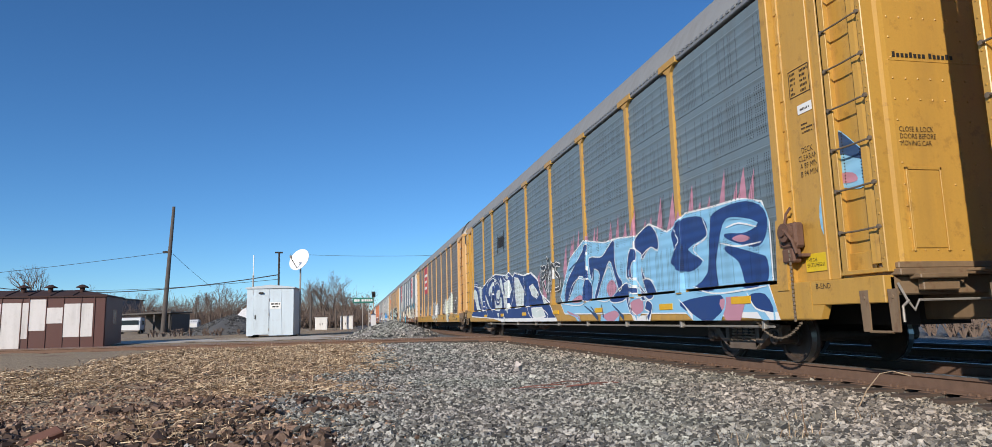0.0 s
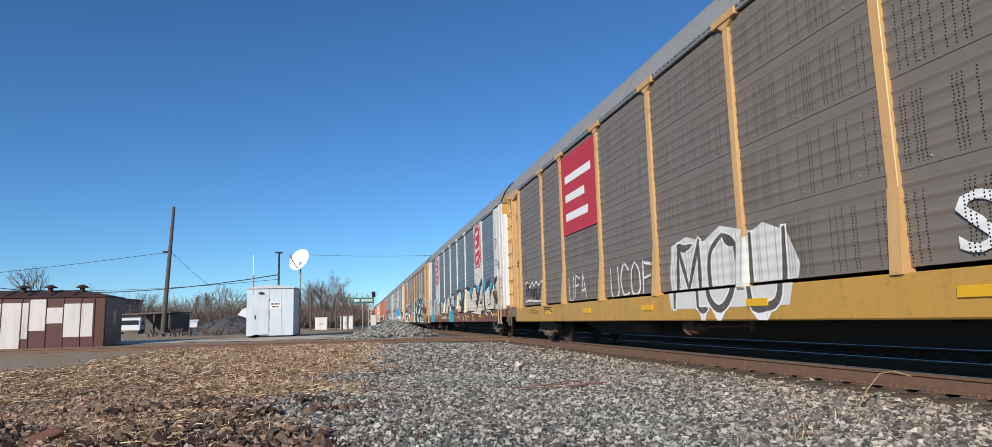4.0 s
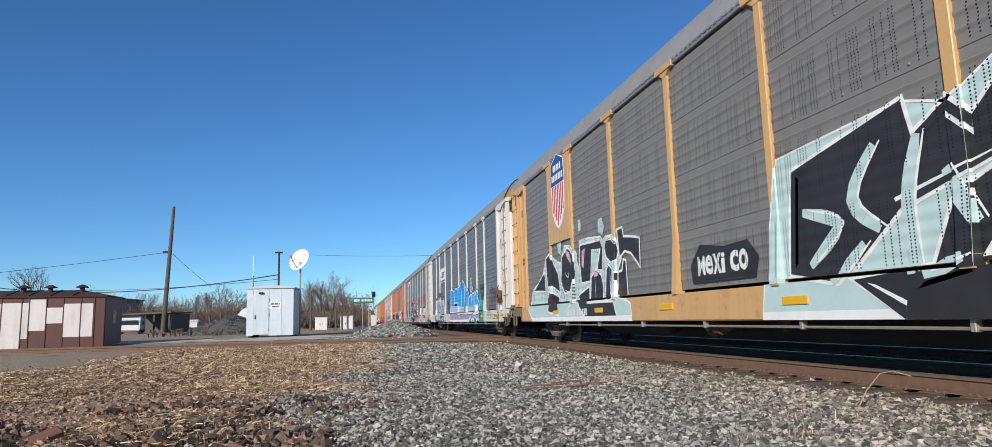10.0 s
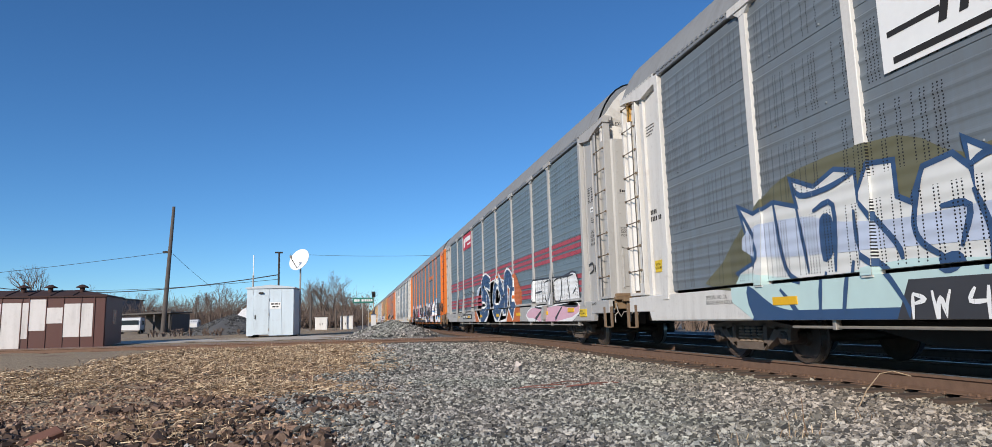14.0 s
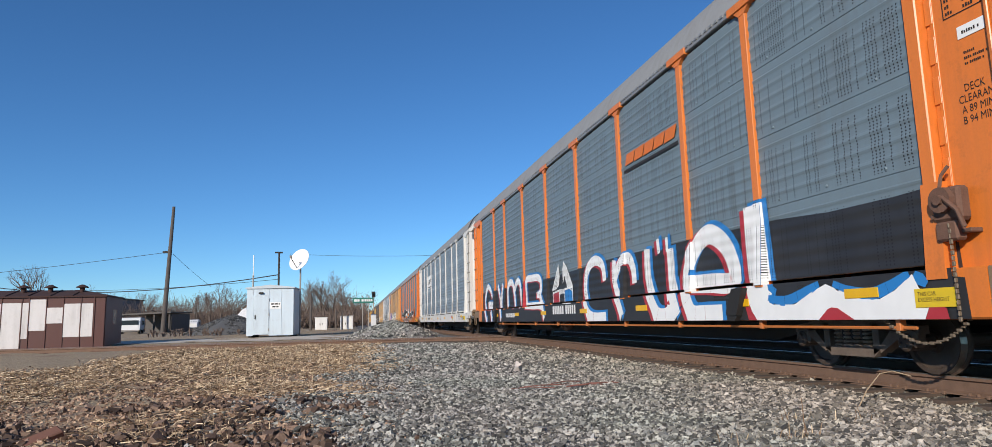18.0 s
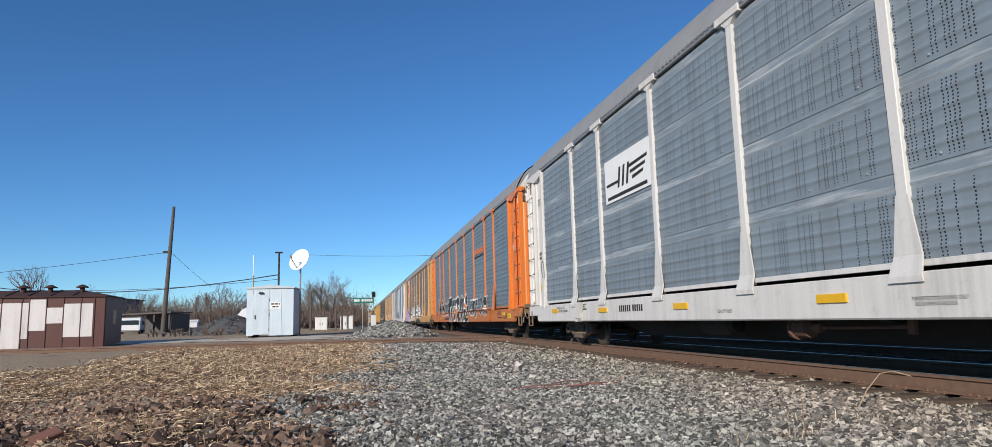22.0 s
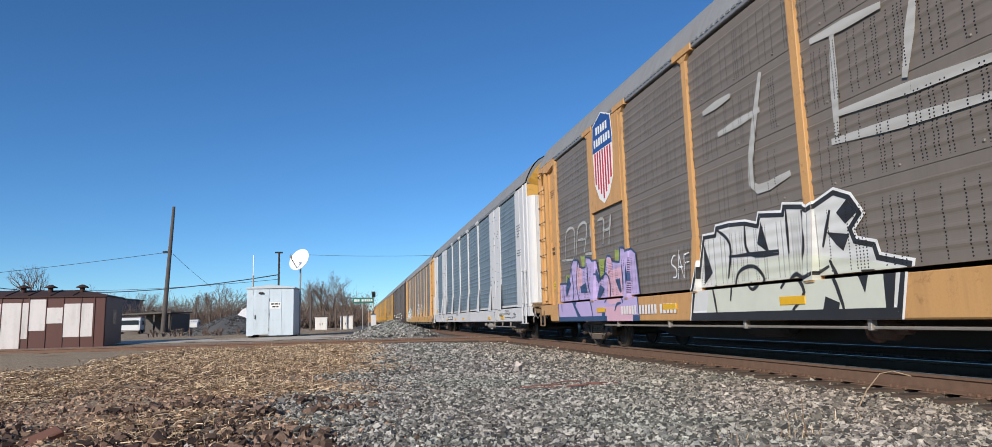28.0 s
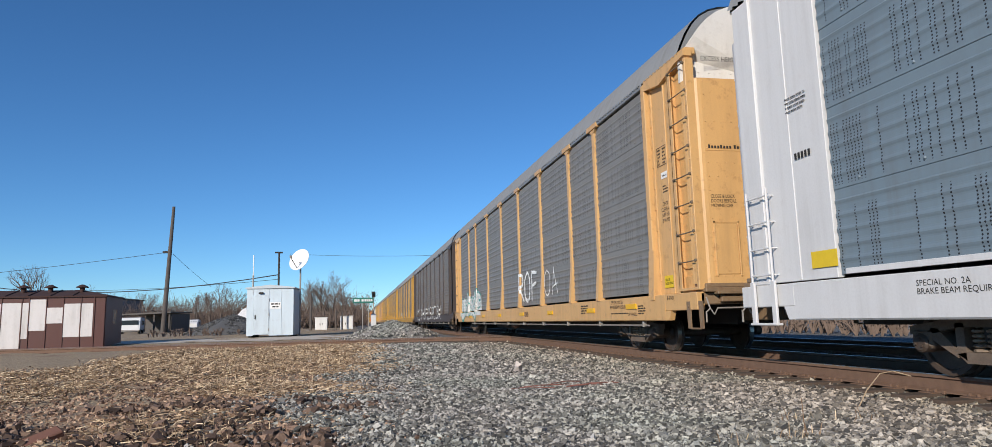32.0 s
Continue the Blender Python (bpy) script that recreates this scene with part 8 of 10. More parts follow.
paint_shape(c_, 'cream', 'white', 0.03, 4, rounded([(-6.11, 1.85), (-5.85, 1.88), (-5.5, 1.87), (-5.38, 1.77), (-5.34, 1.53), (-5.33, 1.28), (-5.38, 1.12), (-5.71, 1.14), (-5.89, 1.18), (-5.8, 1.37), (-5.87, 1.56), (-6.01, 1.76), (-6.11, 1.69)]), wide=True)
paint_shape(c_, 'cream', 'white', 0.03, 4, rounded([(-5.29, 1.77), (-4.95, 1.84), (-5.0, 1.48), (-5.15, 1.37), (-5.04, 1.6), (-5.27, 1.68)]), wide=True)
paint_shape(c_, 'rust', 'white', 0.03, 4, rounded([(-6.81, 1.3), (-6.58, 1.39), (-6.21, 1.25), (-5.88, 1.27), (-5.83, 1.14), (-5.4, 1.08), (-5.34, 1.01), (-6.71, 1.07), (-6.85, 1.15)]), wide=True)
paint_shape(c_, 'tan', None, 0, 5, rounded([(-7.04, 1.73), (-6.92, 1.89), (-6.83, 1.81), (-6.87, 1.69)]), wide=True)
paint_shape(c_, 'tan', None, 0, 5, rounded([(-7.13, 1.7), (-7.04, 1.73), (-6.98, 1.66), (-7.07, 1.61)]), wide=True)
paint_shape(c_, 'tan', None, 0, 5, rounded([(-5.7, 1.76), (-5.6, 1.82), (-5.52, 1.72), (-5.63, 1.65)]), wide=True)
paint_shape(c_, 'tan', None, 0, 5, rounded([(-5.87, 1.79), (-5.78, 1.84), (-5.73, 1.76), (-5.8, 1.72)]), wide=True)
paint_shape(c_, 'tan', None, 0, 5, rounded([(-9.93, 1.79), (-9.81, 1.87), (-9.71, 1.77), (-9.83, 1.7)]), wide=True)
paint_shape(c_, 'tan', None, 0, 5, rounded([(-8.08, 1.8), (-7.97, 1.88), (-7.89, 1.77), (-8.0, 1.68)]), wide=True)
paint_lines(c_, 'white', 0.03, 6, [[(-10.05, 1.37), (-9.85, 1.29), (-9.54, 1.27)], [(-7.36, 1.4), (-7.17, 1.31), (-6.87, 1.28)], [(-7.34, 1.29), (-7.11, 1.23), (-6.87, 1.23)], [(-5.8, 1.29), (-5.59, 1.25), (-5.36, 1.26)], [(-5.78, 1.23), (-5.55, 1.17), (-5.36, 1.18)], [(-6.78, 1.18), (-6.6, 1.24), (-6.41, 1.18)]], wide=True)
paint_lines(c_, 'brown', 0.06, 2, [[(-12.52, 2.22), (-12.37, 1.76)], [(-12.46, 2.21), (-12.11, 2.13), (-12.45, 1.97), (-12.06, 1.73)], [(-11.81, 2.09), (-11.86, 1.76)], [(-11.53, 2.06), (-11.25, 2.06)], [(-11.4, 2.04), (-11.4, 1.63)], [(-11.07, 2.04), (-11.04, 1.68), (-10.73, 2.04), (-10.72, 1.69)], [(-12.19, 1.53), (-12.14, 1.18)]], wide=True)
paint_shape(c_, 'cyan', None, 0, 1, [(-1.58, 1.99), (-1.32, 1.17), (0.26, 1.1), (0.42, 1.66), (0.68, 1.79), (0.91, 1.8), (1.26, 1.85), (1.22, 1.56), (0.93, 1.44), (0.61, 1.26), (0.21, 1.02), (0.11, 0.7), (-1.66, 0.7), (-1.75, 1.19)], wide=True)
paint_shape(c_, 'rust', None, 0, 2, [(0.34, 1.07), (0.62, 1.37), (1.16, 1.56), (1.48, 1.33), (2.66, 1.17), (2.64, 0.7), (0.15, 0.7)], wide=True)
paint_shape(c_, 'brown', None, 0, 2, rounded([(-4.85, 1.16), (-4.87, 1.82), (-4.31, 2.07), (-3.63, 2.08), (-3.39, 1.85), (-2.53, 2.14), (-1.97, 2.01), (-1.62, 1.73), (-1.68, 1.09)]), wide=True)
paint_shape(c_, 'cream', 'white', 0.04, 4, rounded([(-3.74, 1.15), (-3.21, 1.67), (-2.71, 2.0), (-2.25, 2.07), (-1.85, 1.89), (-1.69, 1.53), (-1.73, 1.11), (-2.24, 1.11), (-2.12, 1.43), (-2.31, 1.62), (-2.62, 1.54), (-2.83, 1.12)]), wide=True, label='cream round letter with brown eye')
paint_shape(c_, 'cream', 'white', 0.04, 4, rounded([(-4.51, 1.36), (-4.36, 1.69), (-3.82, 2.04), (-3.56, 1.94), (-3.75, 1.64), (-4.12, 1.25), (-4.43, 1.16)]), wide=True)
paint_shape(c_, 'tan', None, 0, 5, rounded([(-2.7, 1.14), (-2.7, 1.47), (-2.42, 1.65), (-2.18, 1.5), (-2.18, 1.15)]), wide=True)
paint_shape(c_, 'brown', None, 0, 6, rounded([(-2.6, 1.24), (-2.58, 1.48), (-2.41, 1.55), (-2.28, 1.44), (-2.31, 1.19)]), wide=True)
paint_shape(c_, 'slate', None, 0, 4, rounded([(-1.31, 2.16), (-1.18, 2.24), (-0.22, 2.19), (0.23, 2.13), (0.31, 1.96), (0.22, 1.69), (0.34, 1.37), (-0.25, 1.31), (-1.29, 1.39)]), wide=True, label='white block letters on a dark ground')
paint_lines(c_, 'white', 0.1, 6, [[(-1.18, 2.2), (-1.19, 1.48)], [(-1.15, 1.45), (-0.94, 1.84), (-0.98, 2.14)], [(-0.82, 1.51), (-0.75, 2.07)], [(-0.75, 2.01), (-0.53, 2.07), (-0.65, 1.62), (-0.8, 1.7)], [(-0.41, 2.08), (-0.46, 1.51)], [(-0.23, 2.11), (-0.26, 1.54), (-0.17, 1.53)], [(-0.09, 2.08), (-0.14, 1.53), (-0.01, 1.53)], [(0.03, 2.05), (-0.01, 1.55)], [(0.23, 2.07), (0.03, 2.07), (0.03, 1.83), (0.21, 1.83)], [(0.14, 1.78), (0.2, 1.58), (0.04, 1.51)]], wide=True)
paint_shape(c_, 'cream', 'tan', 0.05, 3, rounded([(1.45, 2.03), (1.81, 2.17), (2.35, 2.2), (2.79, 2.06), (2.69, 1.32), (2.1, 1.13), (1.61, 1.18), (1.45, 1.53)]), wide=True, label='large pale sprayed field')
paint_lines(c_, 'white', 0.06, 5, [[(2.3, 1.04), (2.42, 0.9), (2.44, 0.7)], [(2.46, 1.08), (2.63, 0.82), (2.66, 0.7)], [(1.47, 1.45), (1.67, 1.19), (1.9, 1.24)], [(2.13, 1.35), (2.39, 1.4), (2.69, 1.36)]], wide=True)
bars(c_, (1.7,), -4.7, 0.80, ON_SILL, 0.15, PALE_INK)

# yellow car: black piece on mint
c_ = BY_NUMBER[3]
stencils(c_, sign_z=2.33)
haze(c_, 1.8, 12.0, 1.2, 2.0, 16, 41, P["mint"], 0, tall=0.5)
paint_shape(c_, 'mint', 'white', 0.03, 1, [(1.1, 0.7), (1.55, 2.7), (3.63, 2.82), (4.2, 2.64), (5.48, 3.27), (5.64, 2.68), (6.97, 2.24), (7.41, 2.73), (8.06, 3.0), (8.11, 2.77), (8.68, 2.91), (8.72, 2.62), (9.2, 2.5), (9.66, 3.01), (9.94, 2.83), (10.11, 2.4), (10.31, 2.21), (10.99, 2.01), (11.48, 1.72), (11.81, 1.75), (11.9, 1.31), (11.88, 0.7)], label='black arrow-like letters with white outlines on mint')
paint_shape(c_, 'black', 'black', 0.09, 3, [(1.89, 2.43), (3.63, 2.77), (3.72, 2.35), (4.2, 2.61), (4.44, 2.37), (5.34, 3.18), (5.63, 3.19), (5.54, 2.83), (5.0, 2.58), (4.55, 2.16), (5.2, 2.19), (3.49, 1.76), (2.59, 1.08), (1.73, 1.22)], halo='white')
paint_shape(c_, 'black', 'black', 0.09, 3, [(4.21, 1.71), (5.33, 2.17), (5.25, 2.55), (5.63, 2.63), (6.34, 2.06), (7.31, 1.96), (6.89, 1.68), (5.83, 1.59), (5.38, 1.72), (5.44, 1.27), (6.55, 1.03), (5.46, 1.04), (4.59, 1.49), (4.27, 1.11), (3.87, 1.03)], halo='white')
paint_shape(c_, 'black', 'black', 0.09, 3, [(7.3, 2.59), (7.94, 2.72), (8.71, 2.6), (9.15, 2.47), (9.09, 2.21), (8.7, 1.95), (8.44, 1.94), (8.54, 2.4), (8.24, 2.48), (8.21, 2.08), (7.99, 1.88), (7.57, 1.93), (7.95, 2.53), (7.57, 2.55), (7.35, 2.27), (6.97, 2.24), (6.38, 2.36)], halo='white')
paint_shape(c_, 'black', 'black', 0.09, 3, [(9.0, 2.1), (9.19, 2.47), (9.66, 2.99), (9.76, 2.86), (9.68, 2.68), (9.94, 2.8), (9.94, 2.56), (9.62, 2.29)], halo='white')
paint_shape(c_, 'black', 'black', 0.09, 3, [(6.91, 1.1), (7.9, 1.82), (8.32, 1.92), (8.72, 1.6), (8.82, 1.31), (8.13, 1.12), (7.46, 1.12)], halo='white')
paint_shape(c_, 'black', 'black', 0.09, 3, [(8.38, 1.84), (8.9, 1.89), (10.13, 1.74), (10.83, 1.52), (11.15, 1.21), (11.72, 1.69), (11.79, 1.68), (11.73, 1.48), (11.22, 1.1), (10.61, 0.98), (9.86, 1.02), (9.1, 1.36), (8.74, 1.73)], halo='white')
paint_shape(c_, 'black', 'black', 0.09, 3, [(9.83, 2.03), (10.31, 2.18), (11.09, 1.95), (10.35, 1.75), (10.26, 1.85), (9.83, 1.86)], halo='white')
paint_shape(c_, 'black', 'black', 0.09, 3, [(8.83, 1.35), (9.44, 1.05), (9.88, 0.74), (9.51, 0.7), (9.08, 0.96)], halo='white')
paint_shape(c_, 'black', 'black', 0.09, 3, [(10.56, 0.98), (11.66, 0.95), (11.9, 0.7), (11.42, 0.7), (11.03, 0.92), (10.76, 0.7)], halo='white')
paint_shape(c_, 'black', 'black', 0.09, 3, [(6.76, 1.04), (7.76, 1.07), (8.11, 0.7), (7.09, 0.7)], halo='white')
paint_shape(c_, 'black', 'black', 0.09, 3, [(2.95, 1.02), (4.54, 1.12), (5.4, 0.7), (3.53, 0.7)], halo='white')
paint_shape(c_, 'mint', 'white', 0.02, 5, [(8.95, 1.71), (9.75, 1.47), (9.85, 1.18), (9.46, 1.14), (9.05, 1.46)])
paint_shape(c_, 'mint', 'white', 0.02, 5, [(9.91, 1.12), (10.42, 1.44), (10.72, 1.05), (10.27, 1.14)])
paint_shape(c_, 'seafoam', None, 0, 2, [(10.45, 1.68), (11.07, 1.93), (11.48, 1.71), (11.13, 1.38), (10.74, 1.59)])
paint_shape(c_, 'seafoam', None, 0, 2, [(5.61, 1.61), (6.88, 1.6), (7.05, 1.19), (5.78, 1.18)])
paint_shape(c_, 'slate', None, 0, 2, [(10.7, 0.95), (11.86, 0.94), (12.17, 0.7), (10.65, 0.7)])
paint_lines(c_, 'white', 0.03, 6, [[(9.83, 1.86), (9.74, 1.57), (9.79, 1.09)], [(8.35, 1.92), (8.33, 1.13)], [(8.51, 2.4), (8.34, 1.85)], [(8.9, 1.85), (8.79, 1.11)], [(11.8, 1.68), (11.75, 0.97)]])
paint_lines(c_, 'white', 0.1, 4, [[(10.61, 2.85), (10.57, 2.43), (10.63, 2.24)], [(10.59, 2.72), (10.99, 2.69)], [(10.9, 2.87), (11.02, 2.78), (10.9, 2.71)], [(11.09, 2.62), (11.09, 2.33)], [(11.27, 2.58), (11.11, 2.47), (11.27, 2.33)], [(11.43, 2.6), (11.45, 2.32)], [(11.58, 2.75), (11.7, 2.71), (11.59, 2.5), (11.41, 2.46), (11.59, 2.23), (11.49, 1.88)], [(10.78, 2.22), (11.03, 2.29), (11.11, 2.22), (10.82, 2.14)]])
paint_shape(c_, 'mint', 'white', 0.05, 1, [(-11.61, 0.96), (-11.2, 1.58), (-10.11, 1.85), (-9.63, 2.43), (-9.24, 2.54), (-8.69, 2.29), (-8.18, 2.16), (-7.83, 2.6), (-7.38, 2.56), (-6.83, 2.32), (-6.75, 1.86), (-6.56, 2.09), (-6.57, 2.58), (-6.01, 2.58), (-5.08, 2.51), (-4.94, 2.4), (-4.79, 2.47), (-4.33, 2.45), (-4.03, 2.24), (-3.9, 1.9), (-4.11, 1.69), (-4.17, 1.25), (-3.76, 1.09), (-3.39, 0.96), (-3.35, 0.7), (-11.16, 0.7)], label='black rounded letters with white outlines')
paint_shape(c_, 'black', 'white', 0.05, 3, [(-9.63, 2.43), (-9.24, 2.52), (-8.43, 1.89), (-8.29, 1.37), (-9.02, 1.58), (-9.5, 1.56), (-9.57, 1.91)])
paint_shape(c_, 'black', 'white', 0.05, 3, [(-11.04, 1.54), (-9.81, 2.05), (-9.74, 1.47)])
paint_shape(c_, 'black', 'white', 0.05, 3, [(-8.06, 2.34), (-7.56, 2.53), (-7.07, 2.32), (-6.95, 1.8), (-7.17, 1.37), (-7.91, 1.34), (-8.19, 1.66)])
paint_shape(c_, 'black', 'white', 0.05, 3, [(-6.51, 2.48), (-5.09, 2.44), (-4.95, 2.26), (-5.0, 1.73), (-5.38, 1.78), (-5.12, 2.22), (-5.68, 2.26), (-5.84, 1.54), (-6.5, 1.53), (-6.59, 2.1)])
paint_shape(c_, 'black', 'white', 0.05, 3, [(-4.87, 2.24), (-4.74, 2.42), (-4.42, 2.44), (-4.15, 2.3), (-4.03, 2.08), (-4.16, 1.89), (-4.46, 1.85), (-4.76, 2.0)])
paint_shape(c_, 'black', 'white', 0.05, 3, [(-5.9, 1.11), (-5.77, 1.65), (-5.45, 1.8), (-5.1, 1.63), (-4.99, 1.34), (-5.08, 1.06)])
paint_shape(c_, 'black', 'white', 0.05, 3, [(-4.94, 1.05), (-4.79, 1.73), (-4.64, 1.84), (-4.4, 1.7), (-4.37, 1.27), (-4.26, 1.07)])
paint_shape(c_, 'black', 'white', 0.05, 3, [(-7.61, 0.9), (-6.61, 1.29), (-5.94, 1.43), (-5.95, 1.04), (-4.29, 1.03), (-4.2, 0.82), (-4.09, 0.7), (-6.16, 0.7), (-6.52, 0.9), (-6.74, 1.17)])
paint_shape(c_, 'black', 'white', 0.05, 3, [(-4.24, 1.64), (-3.89, 1.65), (-3.79, 1.88), (-3.65, 1.85), (-3.62, 1.03), (-4.19, 1.13)])
paint_shape(c_, 'black', 'white', 0.05, 3, [(-4.07, 2.54), (-3.77, 2.55), (-3.72, 2.35), (-3.39, 2.31), (-2.93, 2.23), (-2.95, 1.65), (-3.37, 1.96), (-3.69, 2.04), (-3.99, 1.92)])
paint_shape(c_, 'black', 'white', 0.05, 3, [(-9.15, 1.43), (-8.41, 1.27), (-8.34, 0.77), (-9.35, 0.87)])
paint_shape(c_, 'rose', None, 0, 5, [(-7.79, 2.49), (-7.4, 2.39), (-7.18, 2.01), (-7.56, 2.24)])
paint_shape(c_, 'rose', None, 0, 5, [(-6.39, 2.32), (-6.15, 2.36), (-6.31, 1.88), (-6.44, 1.95)])
paint_shape(c_, 'rose', None, 0, 5, [(-5.61, 1.74), (-5.35, 1.74), (-5.34, 1.63), (-5.59, 1.63)])
paint_lines(c_, 'white', 0.03, 5, [[(-5.54, 1.62), (-5.52, 1.16)], [(-4.7, 2.38), (-4.39, 2.37), (-4.19, 2.25)], [(-7.83, 1.91), (-7.58, 1.74), (-7.47, 1.87)], [(-7.9, 1.43), (-7.46, 1.35)], [(-4.56, 1.76), (-4.58, 1.16)]])
paint_shape(c_, 'mint', None, 0, 0, [(-5.21, 2.92), (-4.97, 2.94), (-4.83, 2.73), (-4.96, 2.51), (-5.23, 2.64)])
paint_shape(c_, 'mint', None, 0, 0, [(-6.64, 3.13), (-6.42, 3.11), (-6.42, 2.85), (-6.61, 2.81)])
paint_shape(c_, 'mint', None, 0, 0, [(-8.46, 3.15), (-8.06, 3.03), (-8.12, 2.35), (-8.44, 2.51)])
drape("graffiti", c_, [[(-0.9, 1.2), (0.9, 1.2), (1.0, 1.5), (0.75, 1.75), (0.1, 1.72), (-0.6, 1.82), (-0.95, 1.5)]], P["black"], 2)
paint_lines(c_, 'mint', 0.17, 5, [[(2.0, 1.92), (2.61, 1.69), (2.08, 1.25)], [(3.25, 2.47), (2.86, 1.93), (3.24, 1.55)], [(3.82, 2.43), (3.63, 1.79), (3.65, 1.05)], [(4.1, 2.02), (4.39, 1.47)], [(2.99, 1.43), (2.51, 1.03)], [(3.78, 1.04), (4.26, 1.17)]])
paint_lines(c_, 'white', 0.035, 6, [[(2.1, 1.94), (2.71, 1.71), (2.18, 1.27)], [(3.35, 2.49), (2.96, 1.95), (3.34, 1.57)], [(3.92, 2.45), (3.73, 1.81), (3.75, 1.07)], [(4.2, 2.04), (4.49, 1.49)], [(3.09, 1.45), (2.61, 1.05)], [(3.88, 1.06), (4.36, 1.19)]])
letters(c_, "Mexico", -0.7, 0.75, 1.33, 1.62, P["white"], P["white"], 3, 0.01, 0.02)
plate(c_, "tan_panel", -9.05, -7.2, 2.75, 5.05, ON_SCREEN - 0.002, YELLOW_B, "tan panel behind a shield sign", 0.04)
shield(c_, -8.1, 4.05)
bars(c_, (1.6,), -7.6, 0.75, ON_SILL + 0.012, 0.16, PALE_INK)

# dark grey car with a blue piece
c_ = BY_NUMBER[4]
stencils(c_, sill_sign=True)
paint_shape(c_, 'teal', None, 0, 0, [(7.13, 0.7), (7.37, 1.97), (7.68, 1.98), (7.97, 1.95), (8.22, 1.78), (8.29, 1.55), (8.82, 1.58), (8.99, 1.15), (8.92, 0.7)])
paint_shape(c_, 'jade', None, 0, 1, [(7.74, 1.8), (7.96, 1.86), (8.21, 1.72), (8.29, 1.4), (8.18, 1.23), (7.89, 1.39)])
paint_shape(c_, 'teal', None, 0, 0, [(5.03, 1.01), (7.3, 0.84), (7.87, 0.7), (7.86, 0.7), (4.48, 0.7)])
paint_shape(c_, 'bluegrey', 'white', 0.06, 1, [(-1.82, 1.2), (3.37, 1.04), (4.79, 1.01), (6.61, 0.98), (7.86, 1.01), (7.87, 0.7), (7.56, 0.76), (7.23, 0.7), (6.96, 0.82), (6.65, 0.87), (6.45, 0.7), (6.24, 0.77), (5.85, 0.7), (5.53, 0.82), (4.98, 0.7), (-1.67, 0.7)], label='blue block letters with white and black outlines')
paint_shape(c_, 'azure', 'white', 0.07, 3, [(-2.06, 1.18), (-1.98, 2.41), (-1.2, 2.47), (-0.51, 2.33), (-0.31, 2.08), (-0.4, 1.67), (1.25, 1.62), (1.12, 1.09)], halo='black')
paint_shape(c_, 'azure', 'white', 0.07, 3, [(-0.28, 2.29), (0.01, 2.44), (0.72, 2.44), (1.14, 2.36), (1.13, 1.88), (1.46, 1.6), (1.35, 1.18), (-0.16, 1.18)], halo='black')
paint_shape(c_, 'azure', 'white', 0.07, 3, [(1.2, 2.37), (2.27, 2.7), (2.37, 2.05), (2.33, 1.04), (1.62, 1.02), (1.34, 1.55)], halo='black')
paint_shape(c_, 'azure', 'white', 0.07, 3, [(2.66, 2.69), (2.92, 2.76), (3.47, 2.55), (3.41, 1.92), (3.19, 1.03), (2.43, 1.04), (2.43, 1.92)], halo='black')
paint_shape(c_, 'azure', 'white', 0.07, 3, [(3.47, 2.53), (4.06, 2.29), (4.22, 2.14), (4.44, 2.25), (4.91, 1.88), (4.63, 1.73), (4.51, 1.5), (4.65, 1.01), (3.78, 1.01), (3.44, 1.5)], halo='black')
paint_shape(c_, 'azure', 'white', 0.07, 3, [(4.81, 1.75), (5.16, 1.89), (5.54, 1.93), (5.62, 1.49), (5.71, 1.02), (4.53, 1.02), (4.48, 1.23)], halo='black')
paint_shape(c_, 'azure', 'white', 0.07, 3, [(5.61, 1.91), (5.97, 1.99), (6.03, 1.53), (6.09, 1.03), (5.71, 1.02), (5.62, 1.49)], halo='black')
paint_shape(c_, 'azure', 'white', 0.07, 3, [(6.09, 1.93), (6.47, 2.02), (6.52, 1.55), (6.4, 1.1), (6.1, 1.04), (6.07, 1.52)], halo='black')
paint_shape(c_, 'azure', 'white', 0.07, 3, [(5.2, 2.24), (5.44, 2.29), (5.42, 2.69), (5.66, 2.75), (5.7, 2.33), (6.06, 2.19), (5.78, 2.1), (5.48, 2.0)], halo='black')
paint_shape(c_, 'azure', 'white', 0.07, 3, [(6.44, 1.56), (6.57, 1.85), (6.81, 1.96), (6.86, 2.1), (7.04, 2.12), (7.45, 1.9), (7.28, 1.68), (7.66, 1.51), (7.86, 1.26), (7.86, 1.02), (7.32, 0.99), (7.22, 1.29), (6.88, 1.36), (6.42, 1.25)], halo='black')
paint_shape(c_, 'powder', None, 0, 5, [(-1.33, 1.52), (1.23, 1.46), (3.2, 1.39), (3.16, 1.08), (-1.82, 1.2)])
paint_shape(c_, 'powder', None, 0, 5, [(3.42, 1.42), (6.31, 1.3), (6.34, 1.05), (3.48, 1.06)])
paint_lines(c_, 'white', 0.15, 7, [[(6.88, 1.38), (7.18, 1.32), (7.26, 1.12), (7.08, 0.98), (6.63, 1.07)]])
paint_shape(c_, 'olive', None, 0, 0, rounded([(-10.17, 1.46), (-9.07, 2.24), (-8.18, 2.49), (-6.63, 2.48), (-5.9, 2.12), (-5.06, 2.26), (-4.57, 1.76), (-4.15, 1.03), (-3.94, 0.7), (-4.35, 0.7), (-10.27, 1.07)]))
